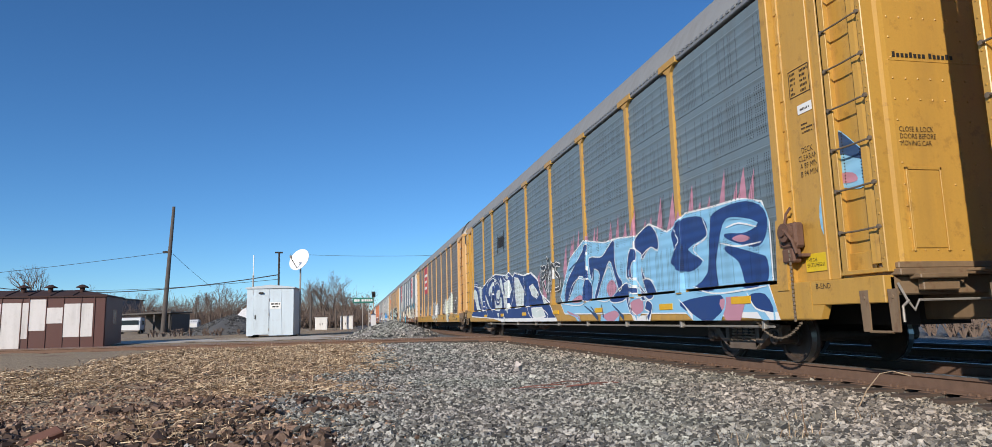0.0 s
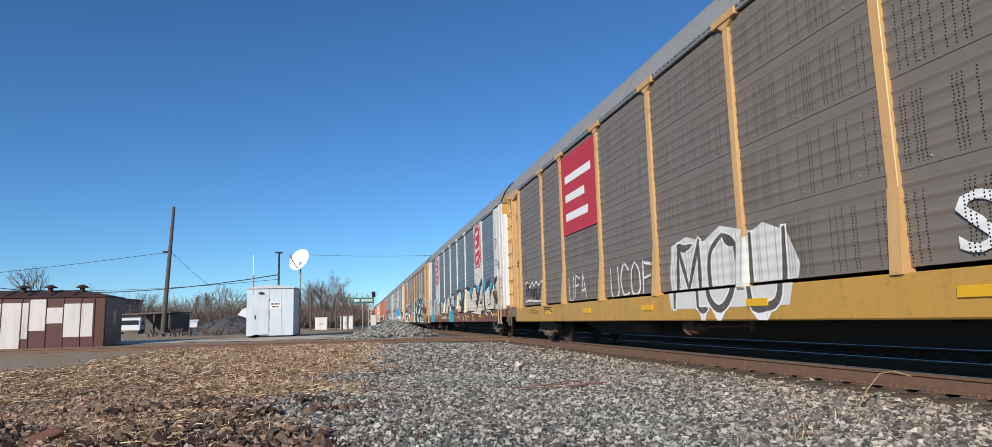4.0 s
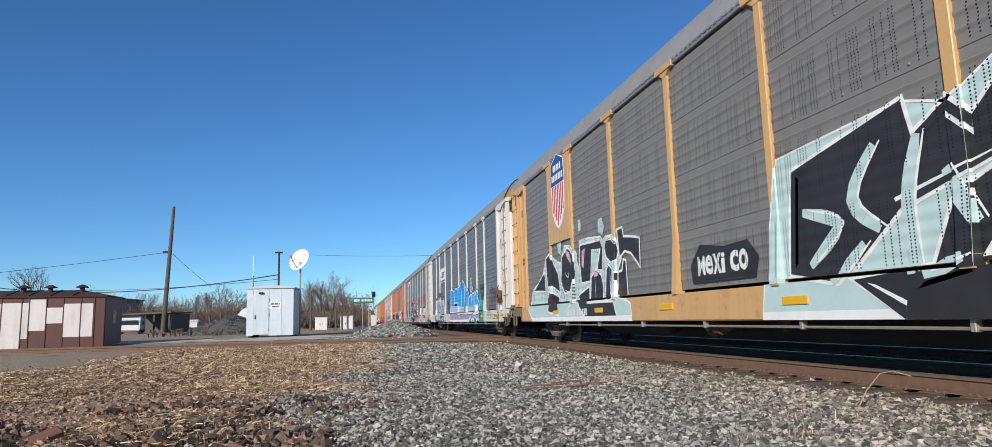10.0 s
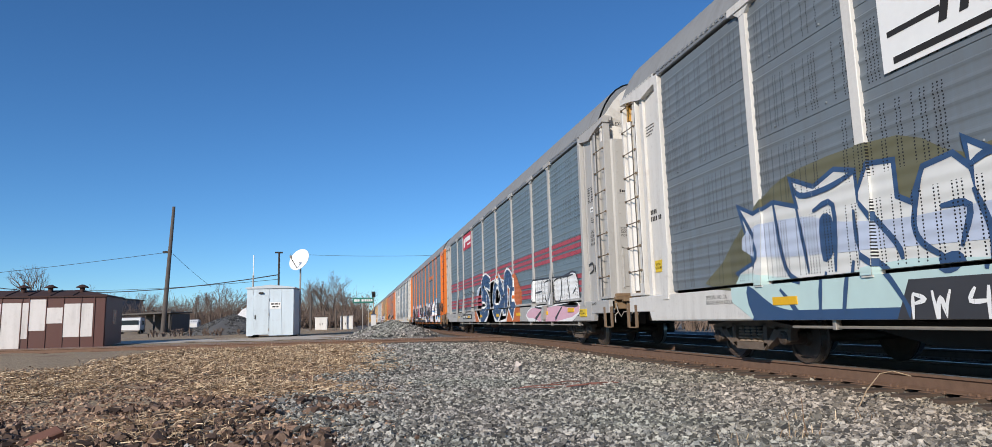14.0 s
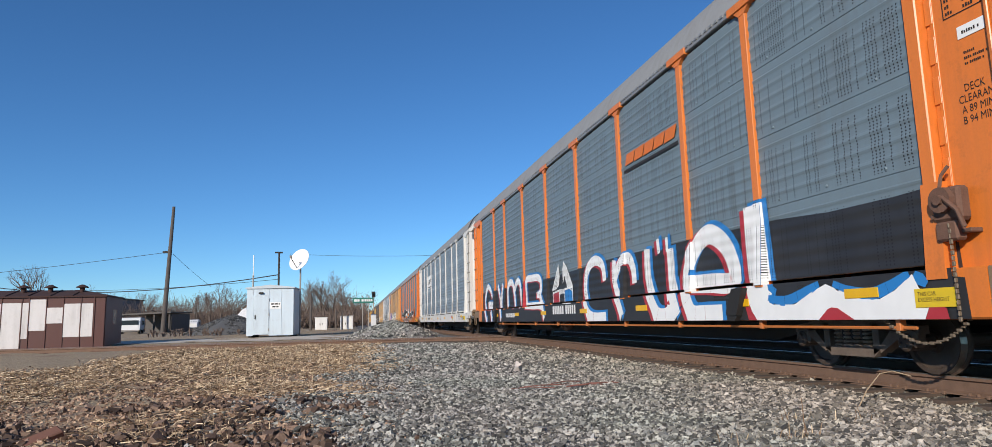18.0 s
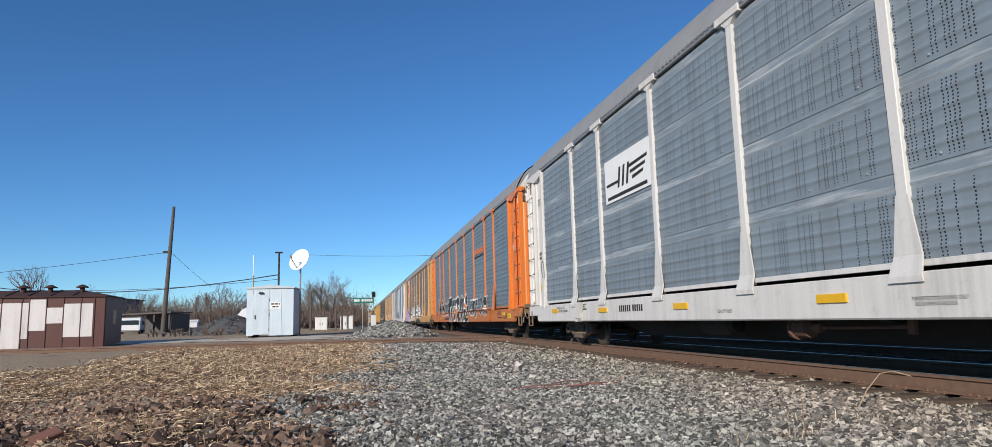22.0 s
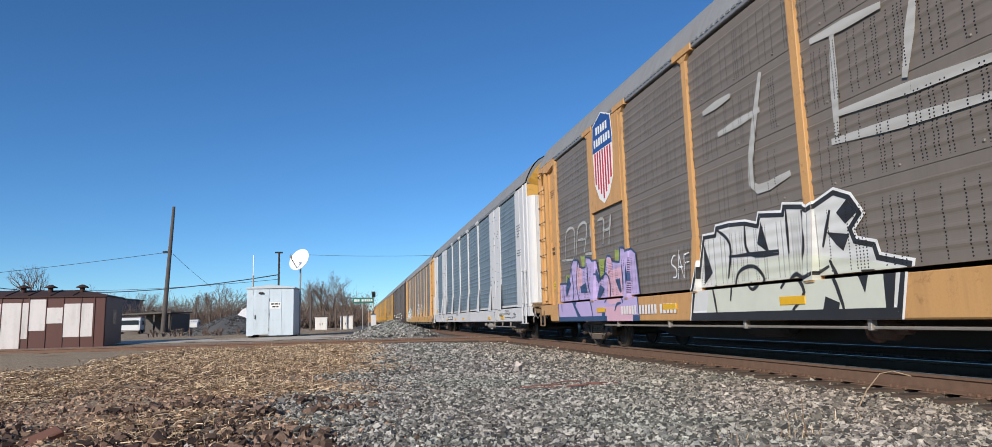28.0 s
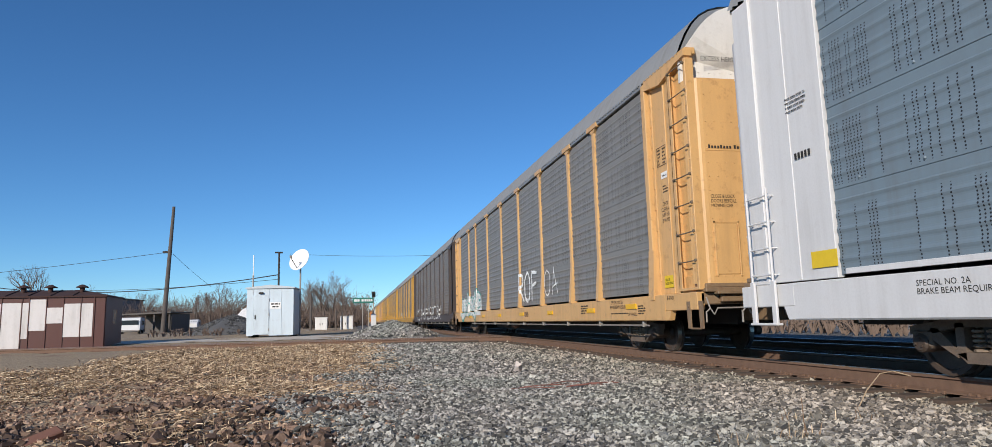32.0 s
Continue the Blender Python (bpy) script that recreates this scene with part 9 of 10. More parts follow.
paint_shape(c_, 'pale', 'deep', 0.06, 1, [(-9.76, 1.28), (-9.34, 1.4), (-9.63, 2.24), (-9.24, 2.07), (-8.78, 2.16), (-8.31, 2.02), (-8.4, 2.39), (-7.97, 2.21), (-7.59, 2.34), (-7.26, 2.25), (-7.26, 1.94), (-7.05, 2.28), (-6.71, 2.24), (-6.71, 1.86), (-6.54, 1.77), (-6.36, 2.09), (-6.01, 2.14), (-5.84, 1.97), (-5.83, 1.78), (-5.88, 2.25), (-5.6, 2.06), (-5.03, 2.22), (-4.87, 1.82), (-4.88, 1.59), (-4.62, 1.39), (-4.44, 1.05), (-4.34, 0.7), (-4.77, 0.7), (-9.32, 0.7), (-9.35, 0.96)], label='white and mint jagged letters with dark blue lines')
paint_shape(c_, 'mint', None, 0, 3, rounded([(-9.68, 1.26), (-8.37, 1.11), (-7.42, 1.14), (-6.62, 1.21), (-5.25, 1.11), (-4.54, 1.19), (-4.35, 0.7), (-9.32, 0.7)]))
paint_shape(c_, 'powder', None, 0, 3, rounded([(-9.43, 1.87), (-8.27, 1.88), (-7.56, 1.72), (-6.75, 1.63), (-5.89, 1.63), (-4.93, 1.64), (-4.9, 1.45), (-5.23, 1.3), (-6.79, 1.34), (-9.33, 1.48)]))
paint_lines(c_, 'deep', 0.07, 5, [[(-9.63, 2.24), (-9.16, 1.54), (-9.35, 1.33)], [(-8.78, 2.16), (-8.62, 1.28), (-8.27, 1.06)], [(-8.31, 2.02), (-8.17, 1.18)], [(-8.01, 1.91), (-7.65, 1.93), (-7.7, 1.16)], [(-7.33, 1.82), (-7.28, 1.38), (-6.91, 1.11), (-6.61, 0.7)], [(-7.26, 1.94), (-6.78, 1.39), (-6.71, 1.21)], [(-6.36, 2.09), (-6.52, 1.6), (-6.46, 1.36), (-6.19, 1.18)], [(-6.2, 1.67), (-5.89, 1.63), (-6.02, 1.27)], [(-5.83, 1.78), (-5.7, 1.35), (-5.74, 1.04)], [(-5.3, 1.7), (-5.3, 1.21), (-5.45, 1.02)], [(-5.02, 1.42), (-4.72, 1.48), (-4.62, 1.39)], [(-8.68, 1.0), (-8.33, 0.7)], [(-7.87, 1.17), (-7.95, 0.7)], [(-7.4, 1.26), (-7.55, 0.7)], [(-8.4, 2.39), (-8.23, 2.15), (-7.73, 2.14), (-7.27, 2.24)], [(-5.84, 1.99), (-5.6, 2.07), (-5.13, 1.99)]])
paint_shape(c_, 'deep', None, 0, 5, rounded([(-6.29, 1.18), (-6.06, 1.23), (-5.99, 1.08), (-6.17, 1.03)]))
paint_shape(c_, 'deep', None, 0, 5, rounded([(-5.22, 1.11), (-5.05, 1.19), (-4.71, 1.12), (-4.48, 1.05), (-5.19, 1.05)]))
paint_shape(c_, 'deep', None, 0, 5, rounded([(-9.41, 1.09), (-8.85, 0.8), (-8.33, 0.7), (-9.29, 0.7)]))
paint_shape(c_, 'deep', None, 0, 5, rounded([(-7.9, 1.8), (-7.69, 1.8), (-7.69, 1.41), (-7.9, 1.3)]))
paint_shape(c_, 'slate', None, 0, 5, [(-6.6, 1.0), (-4.8, 0.99), (-4.74, 0.7), (-6.79, 0.7)])
paint_lines(c_, 'white', 0.045, 7, [[(-6.56, 0.86), (-6.58, 0.7)], [(-6.56, 0.86), (-6.42, 0.8), (-6.55, 0.76)], [(-6.33, 0.88), (-6.3, 0.7), (-6.24, 0.81), (-6.2, 0.71), (-6.13, 0.88)], [(-5.87, 0.89), (-5.93, 0.77), (-5.74, 0.77)], [(-5.74, 0.9), (-5.76, 0.7)], [(-5.57, 0.9), (-5.65, 0.8), (-5.58, 0.7), (-5.5, 0.8), (-5.57, 0.9)], [(-5.43, 0.88), (-5.33, 0.88), (-5.45, 0.7), (-5.3, 0.72)], [(-5.16, 0.89), (-5.23, 0.8), (-5.17, 0.71), (-5.1, 0.8), (-5.16, 0.89)], [(-4.95, 0.88), (-5.04, 0.86), (-4.98, 0.79), (-4.89, 0.87), (-4.93, 0.72)]])
tag(c_, 8.05, 8.95, 1.98, 2.28, 54, P["black"], 5, 0.05, n=4)
tag(c_, 8.1, 8.95, 1.58, 1.90, 55, P["black"], 5, 0.05, n=4)
paint_lines(c_, 'umber', 0.06, 1, [[(u_, 1.12), (u_ - 0.1, 1.4), (u_ + 0.04, 1.62), (u_ + 0.08, z_), (u_ + 0.2, z_ + 0.02), (u_ + 0.24, 1.55), (u_ + 0.16, 1.2)] for u_, z_ in ((10.1, 1.88), (10.45, 2.02), (10.75, 1.98), (11.05, 1.86))])
paint_lines(c_, 'chalk', 0.016, 3, [[(9.6, 1.15), (9.47, 1.32), (9.68, 1.5), (9.55, 1.66), (9.85, 1.7), (9.78, 1.4), (9.95, 1.2)], [(9.95, 1.72), (10.1, 1.95), (10.46, 2.05), (10.9, 2.02), (11.25, 1.86), (11.48, 1.5), (11.42, 1.1)], [(10.3, 1.1), (10.35, 1.8), (10.5, 1.2)], [(10.7, 1.15), (10.72, 1.85), (10.95, 1.2), (11.0, 1.75)]])
tag(c_, -3.3, -2.2, 1.25, 2.0, 56, P["black"], 3, 0.05, n=3)


def white_logo(car, u0, u1, z0, z1):
    t = plate(car, "logo_board", u0, u1, z0, z1, ON_SCREEN, MAT["label_white"], "white board with a slanted black emblem")
    for k in range(3):
        s = Shape().prism([(-u0 - 1.3 - 0.1 * k, z0 + 0.62 - 0.13 * k), (-u1 + 0.1 + 0.1 * k, z0 + 0.66 - 0.13 * k), (-u1 + 0.12 + 0.1 * k, z0 + 0.60 - 0.13 * k), (-u0 - 1.3 - 0.1 * k, z0 + 0.55 - 0.13 * k)], -ON_SCREEN - 0.012, -ON_SCREEN - 0.006, "x")
        part("emblem_bar", s, INK, t)
    part("emblem_bar", Shape().box((-ON_SCREEN - 0.012, -u0 - 0.75, z0 + 0.36), (-ON_SCREEN - 0.006, -u0 - 0.1, z0 + 0.42)), INK, t)
    for a in (0.72, 0.95, 1.18):
        part("emblem_bar", Shape().prism([(-u0 - a, z0 + 0.25), (-u0 - a - 0.09, z0 + 0.25), (-u0 - a - 0.20, z0 + 0.68), (-u0 - a - 0.11, z0 + 0.68)], -ON_SCREEN - 0.013, -ON_SCREEN - 0.006, "x"), INK, t)
    part("print_bar", Shape().box((-ON_SCREEN - 0.012, -u1 + 0.15, z0 + 0.06), (-ON_SCREEN - 0.006, -u0 - 0.15, z0 + 0.13)), INK, t)


white_logo(c_, -6.7, -4.45, 3.15, 4.05)

# grey car with red stripes
c_ = BY_NUMBER[5]
stencils(c_, sill_sign=True)
for z_ in (1.33, 1.50, 1.67, 2.28, 2.45, 2.62):
    drape("red_stripe", c_, [[(a_ + 0.09, z_), (b_ - 0.09, z_), (b_ - 0.09, z_ + 0.11), (a_ + 0.09, z_ + 0.11)] for a_, b_ in STD], P["stripe"], 0, False, "faded red painted stripe")
pl_ = plate(c_, "red_plaque", -6.95, -4.4, 4.25, 5.02, ON_SCREEN, SIGN["red"], "red plaque with white emblem and bars")
part("letter_bar", Shape().box((-ON_SCREEN - 0.012, 4.65, 4.62), (-ON_SCREEN - 0.006, 6.2, 4.85)), MAT["label_white"], pl_)
part("letter_bar", Shape().box((-ON_SCREEN - 0.012, 4.65, 4.42), (-ON_SCREEN - 0.006, 5.6, 4.50)), MAT["label_white"], pl_)
part("emblem", Shape().prism([(6.35, 4.4), (6.75, 4.4), (6.8, 4.7), (6.6, 4.88), (6.35, 4.8)], -ON_SCREEN - 0.012, -ON_SCREEN - 0.006, "x"), MAT["label_white"], pl_)
SGL_ = [(-0.2, 2.15), (-1.3, 2.35), (-2.0, 1.95), (-0.9, 1.55), (-0.6, 1.1), (-2.2, 0.85)]
drape("graffiti", c_, [[(-3.6, 0.7), (5.4, 0.7), (5.5, 1.6), (4.6, 2.3), (3.2, 2.1), (1.8, 2.45), (0.4, 2.2), (-0.6, 2.6), (-1.9, 2.5), (-2.3, 2.1), (-3.2, 1.5)]], P["orange"], 1, False, "bubble letters with an orange halo")
for du_, g_ in ((0.2, SGL_), (2.3, [(-0.9, 2.2), (-1.5, 1.5), (-0.7, 0.95), (0.2, 1.5), (-0.6, 2.2)]), (4.6, [(-1.6, 0.9), (-1.5, 2.2), (-0.5, 1.9), (-0.7, 1.4), (-0.1, 0.9)])):
    pts_ = [(u + du_, z) for u, z in g_]
    drape("graffiti", c_, stroke(pts_, 0.56, 0.8, 0.08), P["white"], 2)
    drape("graffiti", c_, stroke(pts_, 0.56, 0.8), P["deep"], 3)
paint_lines(c_, 'black', 0.035, 4, [[(-8.03, 1.17), (-7.82, 1.38), (-7.39, 1.35), (-7.19, 0.99), (-7.62, 0.87), (-8.01, 1.1)], [(-7.3, 1.55), (-7.1, 2.02), (-6.78, 1.99), (-6.54, 2.01), (-6.32, 1.9), (-6.33, 1.4), (-6.26, 1.14), (-6.64, 1.3), (-6.89, 1.25), (-6.94, 0.98)], [(-6.33, 1.85), (-6.08, 2.01), (-5.67, 2.0), (-5.5, 1.85), (-5.55, 1.45), (-5.94, 1.5), (-6.24, 1.27), (-6.42, 1.15)], [(-5.58, 1.93), (-5.37, 2.07), (-5.1, 2.07), (-4.87, 1.92), (-4.87, 1.6), (-4.93, 1.49), (-4.8, 1.26), (-4.98, 1.11), (-5.24, 1.07)], [(-4.87, 1.92), (-4.69, 2.06), (-4.39, 2.06), (-4.13, 1.9), (-4.05, 1.5), (-4.25, 1.5), (-4.55, 1.45), (-4.68, 1.3)], [(-4.59, 1.15), (-4.49, 1.29), (-4.21, 1.29), (-4.1, 1.11), (-4.12, 0.92)], [(-4.13, 1.85), (-3.91, 1.99), (-3.67, 1.97), (-3.54, 1.84), (-3.62, 1.48)], [(-4.06, 1.4), (-3.9, 1.19), (-3.79, 1.0)], [(-6.69, 0.97), (-6.12, 1.04), (-5.6, 1.1), (-5.07, 1.09)]])
paint_lines(c_, 'white', 0.05, 4, [[(-3.75, 0.7), (-3.66, 0.85), (-3.55, 0.82), (-3.65, 0.76), (-3.52, 0.7)], [(-3.48, 0.84), (-3.35, 0.85)], [(-3.41, 0.84), (-3.41, 0.7)], [(-3.26, 0.84), (-3.34, 0.79), (-3.27, 0.73), (-3.36, 0.7)]])
paint_shape(c_, 'white', 'slate', 0.05, 1, rounded([(6.81, 1.81), (8.55, 1.85), (10.18, 1.8), (11.28, 1.84), (11.54, 1.14), (11.33, 0.98), (9.65, 1.06), (7.5, 1.04)]), label='white block letters outlined in black over pink')
paint_shape(c_, 'rose', 'white', 0.04, 1, rounded([(7.0, 1.03), (9.32, 1.04), (11.53, 1.09), (11.08, 0.7), (6.61, 0.7)]))
paint_lines(c_, 'slate', 0.06, 3, [[(7.27, 1.78), (7.31, 1.17)], [(8.03, 1.81), (8.09, 1.17)], [(7.27, 1.47), (8.1, 1.5)], [(8.39, 1.75), (8.43, 1.25), (9.02, 1.18), (9.2, 1.74), (8.39, 1.75)], [(9.33, 1.73), (9.35, 1.21), (9.91, 1.19), (10.02, 1.76), (9.33, 1.73)], [(10.17, 1.78), (11.07, 1.8)], [(10.57, 1.76), (10.78, 1.04)], [(11.0, 1.31), (11.28, 1.44)], [(7.46, 0.71), (8.45, 0.99)], [(9.59, 0.7), (10.24, 0.99)]])
paint_shape(c_, 'powder', 'white', 0.06, 1, rounded([(-3.06, 2.01), (-0.82, 2.16), (1.67, 2.27), (3.08, 1.93), (3.29, 0.7), (-2.31, 0.7)]), label='pale blue looping letters')
paint_lines(c_, 'white', 0.09, 3, [[(-2.02, 0.78), (-1.73, 1.94), (-0.84, 1.99), (-1.04, 0.77)], [(-0.03, 0.85), (-0.01, 2.03)], [(0.91, 0.92), (0.92, 2.06), (1.79, 2.16), (1.71, 1.54)], [(2.31, 1.97), (2.79, 1.64), (2.23, 1.36), (3.07, 0.82)]])
paint_lines(c_, 'black', 0.06, 3, [[(12.14, 1.8), (12.16, 1.93), (12.39, 1.96), (12.46, 1.81), (12.18, 1.73)], [(12.56, 1.91), (12.61, 1.71)]])
for k_ in range(5):
    tag(c_, -12.82, -12.15, 1.45 + 0.43 * k_, 1.80 + 0.43 * k_, 64 + k_, P["black"], 0, 0.022, n=3)
plate(c_, "number_board", -7.1, -4.3, 0.74, 0.98, SIDE + 0.002, INK, "black number board with pale bars")
bars(c_, (2.4,), -6.9, 0.79, SIDE + 0.010, 0.13, PALE_INK)

# orange car: black band and large white letters
c_ = BY_NUMBER[6]
stencils(c_, sill_sign=True)
drape("black_band", c_, [[(-11.86, 0.69), (12.3, 0.69), (12.28, 0.98), (12.15, 1.0), (12.12, 1.62), (12.05, 1.88), (11.5, 1.86), (10.5, 1.86), (9.5, 1.92), (4.1, 1.96), (-1.4, 1.84), (-11.86, 1.84)]], P["black"], 0, False, "wide black painted band along the lower side")
shaded_strokes(c_, 0.24, [[(-9.71, 1.57), (-9.9, 1.8), (-10.27, 2.0), (-10.66, 2.04), (-11.03, 1.77), (-11.23, 1.43), (-11.04, 1.05), (-10.8, 0.75), (-10.55, 0.7)], [(-10.54, 1.31), (-10.05, 1.31), (-9.57, 1.3)], [(-10.54, 1.19), (-10.06, 1.2), (-9.58, 1.18)], [(-9.74, 1.03), (-9.67, 0.83), (-9.49, 0.7)]], 'large white letter edged in red and blue')
shaded_strokes(c_, 0.24, [[(-8.53, 2.01), (-8.18, 1.56), (-8.03, 1.11)], [(-7.6, 2.01), (-7.84, 1.54), (-7.92, 1.06), (-7.8, 0.7)]], '')
shaded_strokes(c_, 0.24, [[(-6.79, 1.11), (-6.77, 1.73), (-6.52, 1.98), (-6.01, 1.97), (-5.76, 1.65), (-5.61, 1.07)], [(-5.76, 1.65), (-5.36, 1.93), (-5.01, 1.97), (-4.8, 1.7), (-4.68, 1.06)]], '')
shaded_strokes(c_, 0.22, [[(-3.99, 1.11), (-3.99, 1.5), (-3.98, 1.94), (-3.1, 1.96), (-2.49, 1.93), (-2.22, 1.79), (-2.23, 1.58), (-2.41, 1.43), (-2.73, 1.41)], [(-2.41, 1.43), (-2.24, 1.23), (-2.03, 1.06)], [(-3.99, 1.11), (-2.99, 1.09), (-2.03, 1.06), (-1.83, 0.86), (-1.76, 0.7)]], '')
paint_shape(c_, 'pale', 'white', 0.03, 3, [(-0.99, 1.48), (-0.35, 2.15), (-0.27, 1.82), (-0.36, 1.6), (-0.68, 1.48)], label='pale roof-shaped emblem over red and blue bars')
paint_shape(c_, 'pale', 'white', 0.03, 3, [(0.14, 2.18), (0.43, 1.97), (0.83, 1.52), (0.81, 1.39), (0.41, 1.49), (0.17, 1.84), (0.03, 1.63), (0.04, 2.01)])
paint_shape(c_, 'red', 'white', 0.05, 3, [(-0.94, 1.39), (-0.36, 1.44), (-0.32, 1.11), (-0.94, 1.1)])
paint_shape(c_, 'pale', None, 0, 3, [(-0.36, 1.48), (0.15, 1.46), (0.14, 1.35), (-0.32, 1.33)])
paint_shape(c_, 'blue', 'white', 0.05, 3, [(0.14, 1.45), (0.82, 1.48), (0.82, 1.08), (0.14, 1.09)])
bars(c_, (1.9,), -0.8, 0.80, SIDE + 0.016, 0.22, PALE_INK)
shaded_strokes(c_, 0.24, [[(3.12, 1.5), (3.02, 1.86), (2.52, 2.0), (2.01, 1.81), (1.82, 1.35), (2.04, 0.87), (2.49, 0.7), (3.3, 0.7)]], '')
shaded_strokes(c_, 0.24, [[(3.73, 1.9), (3.72, 1.42), (4.07, 0.91), (4.21, 0.7)], [(3.73, 1.5), (4.06, 1.8), (4.52, 1.88), (4.74, 1.66), (4.78, 1.35)]], '')
shaded_strokes(c_, 0.28, [[(5.44, 1.96), (5.45, 1.37), (5.68, 0.94), (5.98, 0.7), (6.43, 0.78), (6.42, 1.3), (6.41, 1.87)], [(6.42, 1.3), (6.56, 0.91), (6.66, 0.7)], [(5.88, 1.96), (6.0, 1.97)], [(6.24, 1.95), (6.34, 1.95)]], '')
shaded_strokes(c_, 0.32, [[(7.11, 1.2), (7.83, 1.18), (8.41, 1.17), (8.39, 1.48), (8.17, 1.77), (7.76, 1.95), (7.33, 1.78), (7.0, 1.39), (7.0, 1.01), (7.21, 0.72), (7.62, 0.7), (8.14, 0.7)]], '')
shaded_strokes(c_, 0.5, [[(9.0, 2.2), (9.02, 1.57), (9.05, 1.12), (9.12, 0.86), (9.3, 0.75)]], '')
paint_lines(c_, 'blue', 0.13, 4, [[(9.31, 0.90), (9.66, 0.85), (10.0, 0.92), (10.33, 1.03)], [(10.57, 1.02), (10.82, 0.92), (11.13, 0.88), (11.37, 0.93), (11.67, 1.06)], [(11.73, 1.05), (11.87, 0.94)]])
paint_shape(c_, 'white', None, 0, 5, [(9.12, 0.7), (9.12, 0.95), (9.25, 0.87), (9.41, 0.81), (9.85, 0.80), (10.19, 0.94), (10.45, 1.02), (10.75, 0.91), (10.99, 0.83), (11.26, 0.82), (11.47, 0.90), (11.71, 1.05), (11.77, 0.92), (11.91, 0.76), (11.81, 0.7)], label="white painted wave with blue and red edges")
paint_shape(c_, 'red', None, 0, 7, [(10.29, 0.7), (10.45, 0.73), (10.52, 0.75), (10.62, 0.74), (10.87, 0.7)])
paint_shape(c_, 'red', None, 0, 7, [(11.82, 0.7), (11.95, 0.76), (12.09, 0.7)])
emblem(c_, 0.09)
bars(c_, (1.5,), -6.9, 0.76, SIDE + 0.014, 0.14, PALE_INK)

# clean white car
c_ = BY_NUMBER[7]
stencils(c_, sill_sign=True)
white_logo(c_, -6.75, -4.4, 3.15, 4.1)
bars(c_, (1.15,), -6.15, 0.80, ON_SILL, 0.13, INK)
tag(c_, -12.6, -11.9, 1.3, 2.4, 71, P["black"], 0, 0.05, n=2)
write(c_, "* LD LMT 80000", 0.075, -2.25, 0.72, ON_SILL, INK, squeeze=0.85)
write(c_, "FOR RESTRICTED LOADING ONLY\n   SEE EQUIPMENT REGISTER", 0.055, 1.46, 0.79, ON_SILL, INK, squeeze=0.75)
plate(c_, "red_label", 7.0, 7.25, 0.82, 0.94, SIDE + 0.001, SIGN["red"], "small red label")

# second orange car: black letters with white rims
c_ = BY_NUMBER[8]
stencils(c_, sill_sign=True)
rimmed_strokes(c_, 0.2, [[(-9.38, 1.9), (-9.82, 1.94), (-9.99, 1.5), (-9.85, 1.09), (-9.43, 1.17), (-9.45, 1.41)], [(-9.23, 1.11), (-8.69, 1.9), (-8.45, 1.11)], [(-9.01, 1.42), (-8.52, 1.39)], [(-8.12, 1.07), (-8.16, 1.85), (-7.7, 1.74), (-7.95, 1.46), (-7.4, 1.05)], [(-7.46, 1.7), (-7.8, 1.64), (-7.85, 1.26), (-7.5, 1.09)]], 'rounded black letters with rough white rims')
rimmed_strokes(c_, 0.18, [[(-7.15, 1.64), (-6.7, 0.92)], [(-6.65, 1.06), (-6.62, 1.71)], [(-6.43, 1.61), (-6.59, 1.21), (-6.29, 1.12), (-6.13, 1.56), (-6.42, 1.63)], [(-6.0, 1.62), (-5.72, 1.61), (-6.04, 1.11), (-5.67, 1.11)], [(-5.5, 1.68), (-5.55, 1.12)], [(-5.51, 1.43), (-5.3, 1.46)], [(-5.16, 1.07), (-5.27, 1.7), (-5.01, 1.6), (-5.17, 1.38), (-4.9, 1.08)]], '')
paint_shape(c_, 'black', 'white', 0.06, 2, rounded([(-4.72, 1.82), (-3.78, 2.08), (-3.12, 1.86), (-3.17, 1.38), (-3.39, 1.25), (-3.05, 1.08), (-2.62, 0.7), (-3.12, 0.7), (-3.43, 1.02), (-3.67, 1.06), (-3.58, 0.7), (-3.99, 0.7), (-4.32, 1.03), (-4.66, 1.51)]), label='large black letters with rough white rims')
paint_shape(c_, 'white', None, 0, 4, rounded([(-4.14, 1.46), (-3.7, 1.52), (-3.46, 1.43), (-3.88, 1.37), (-4.02, 1.14), (-4.18, 1.15)]))
paint_shape(c_, 'black', 'white', 0.06, 2, [(-3.03, 1.87), (-2.41, 1.86), (-2.44, 1.47), (-2.83, 1.45), (-2.81, 1.29), (-2.46, 1.28), (-2.44, 1.09), (-2.72, 1.01), (-3.0, 1.14), (-3.1, 1.54)])
paint_shape(c_, 'black', 'white', 0.06, 2, [(-2.38, 1.92), (-1.81, 1.86), (-1.87, 1.45), (-2.32, 1.48), (-2.3, 1.32), (-1.91, 1.37), (-1.91, 1.15), (-2.29, 1.05), (-2.46, 1.26)])
paint_shape(c_, 'black', 'white', 0.06, 2, [(-2.72, 1.02), (-1.85, 1.08), (-1.57, 0.74), (-1.84, 0.7), (-2.18, 0.7), (-2.27, 0.96)])
paint_shape(c_, 'black', 'white', 0.036, 2, rounded([(5.88, 1.62), (6.08, 1.79), (6.27, 1.72), (6.29, 1.45), (6.1, 1.23), (6.52, 1.17), (6.48, 0.95), (6.14, 0.92), (5.87, 1.13), (6.12, 1.46), (5.91, 1.44)]))
paint_shape(c_, 'black', 'white', 0.036, 2, rounded([(6.34, 1.45), (6.56, 1.67), (6.74, 1.52), (6.74, 1.19), (6.61, 0.96), (6.3, 1.1)]))
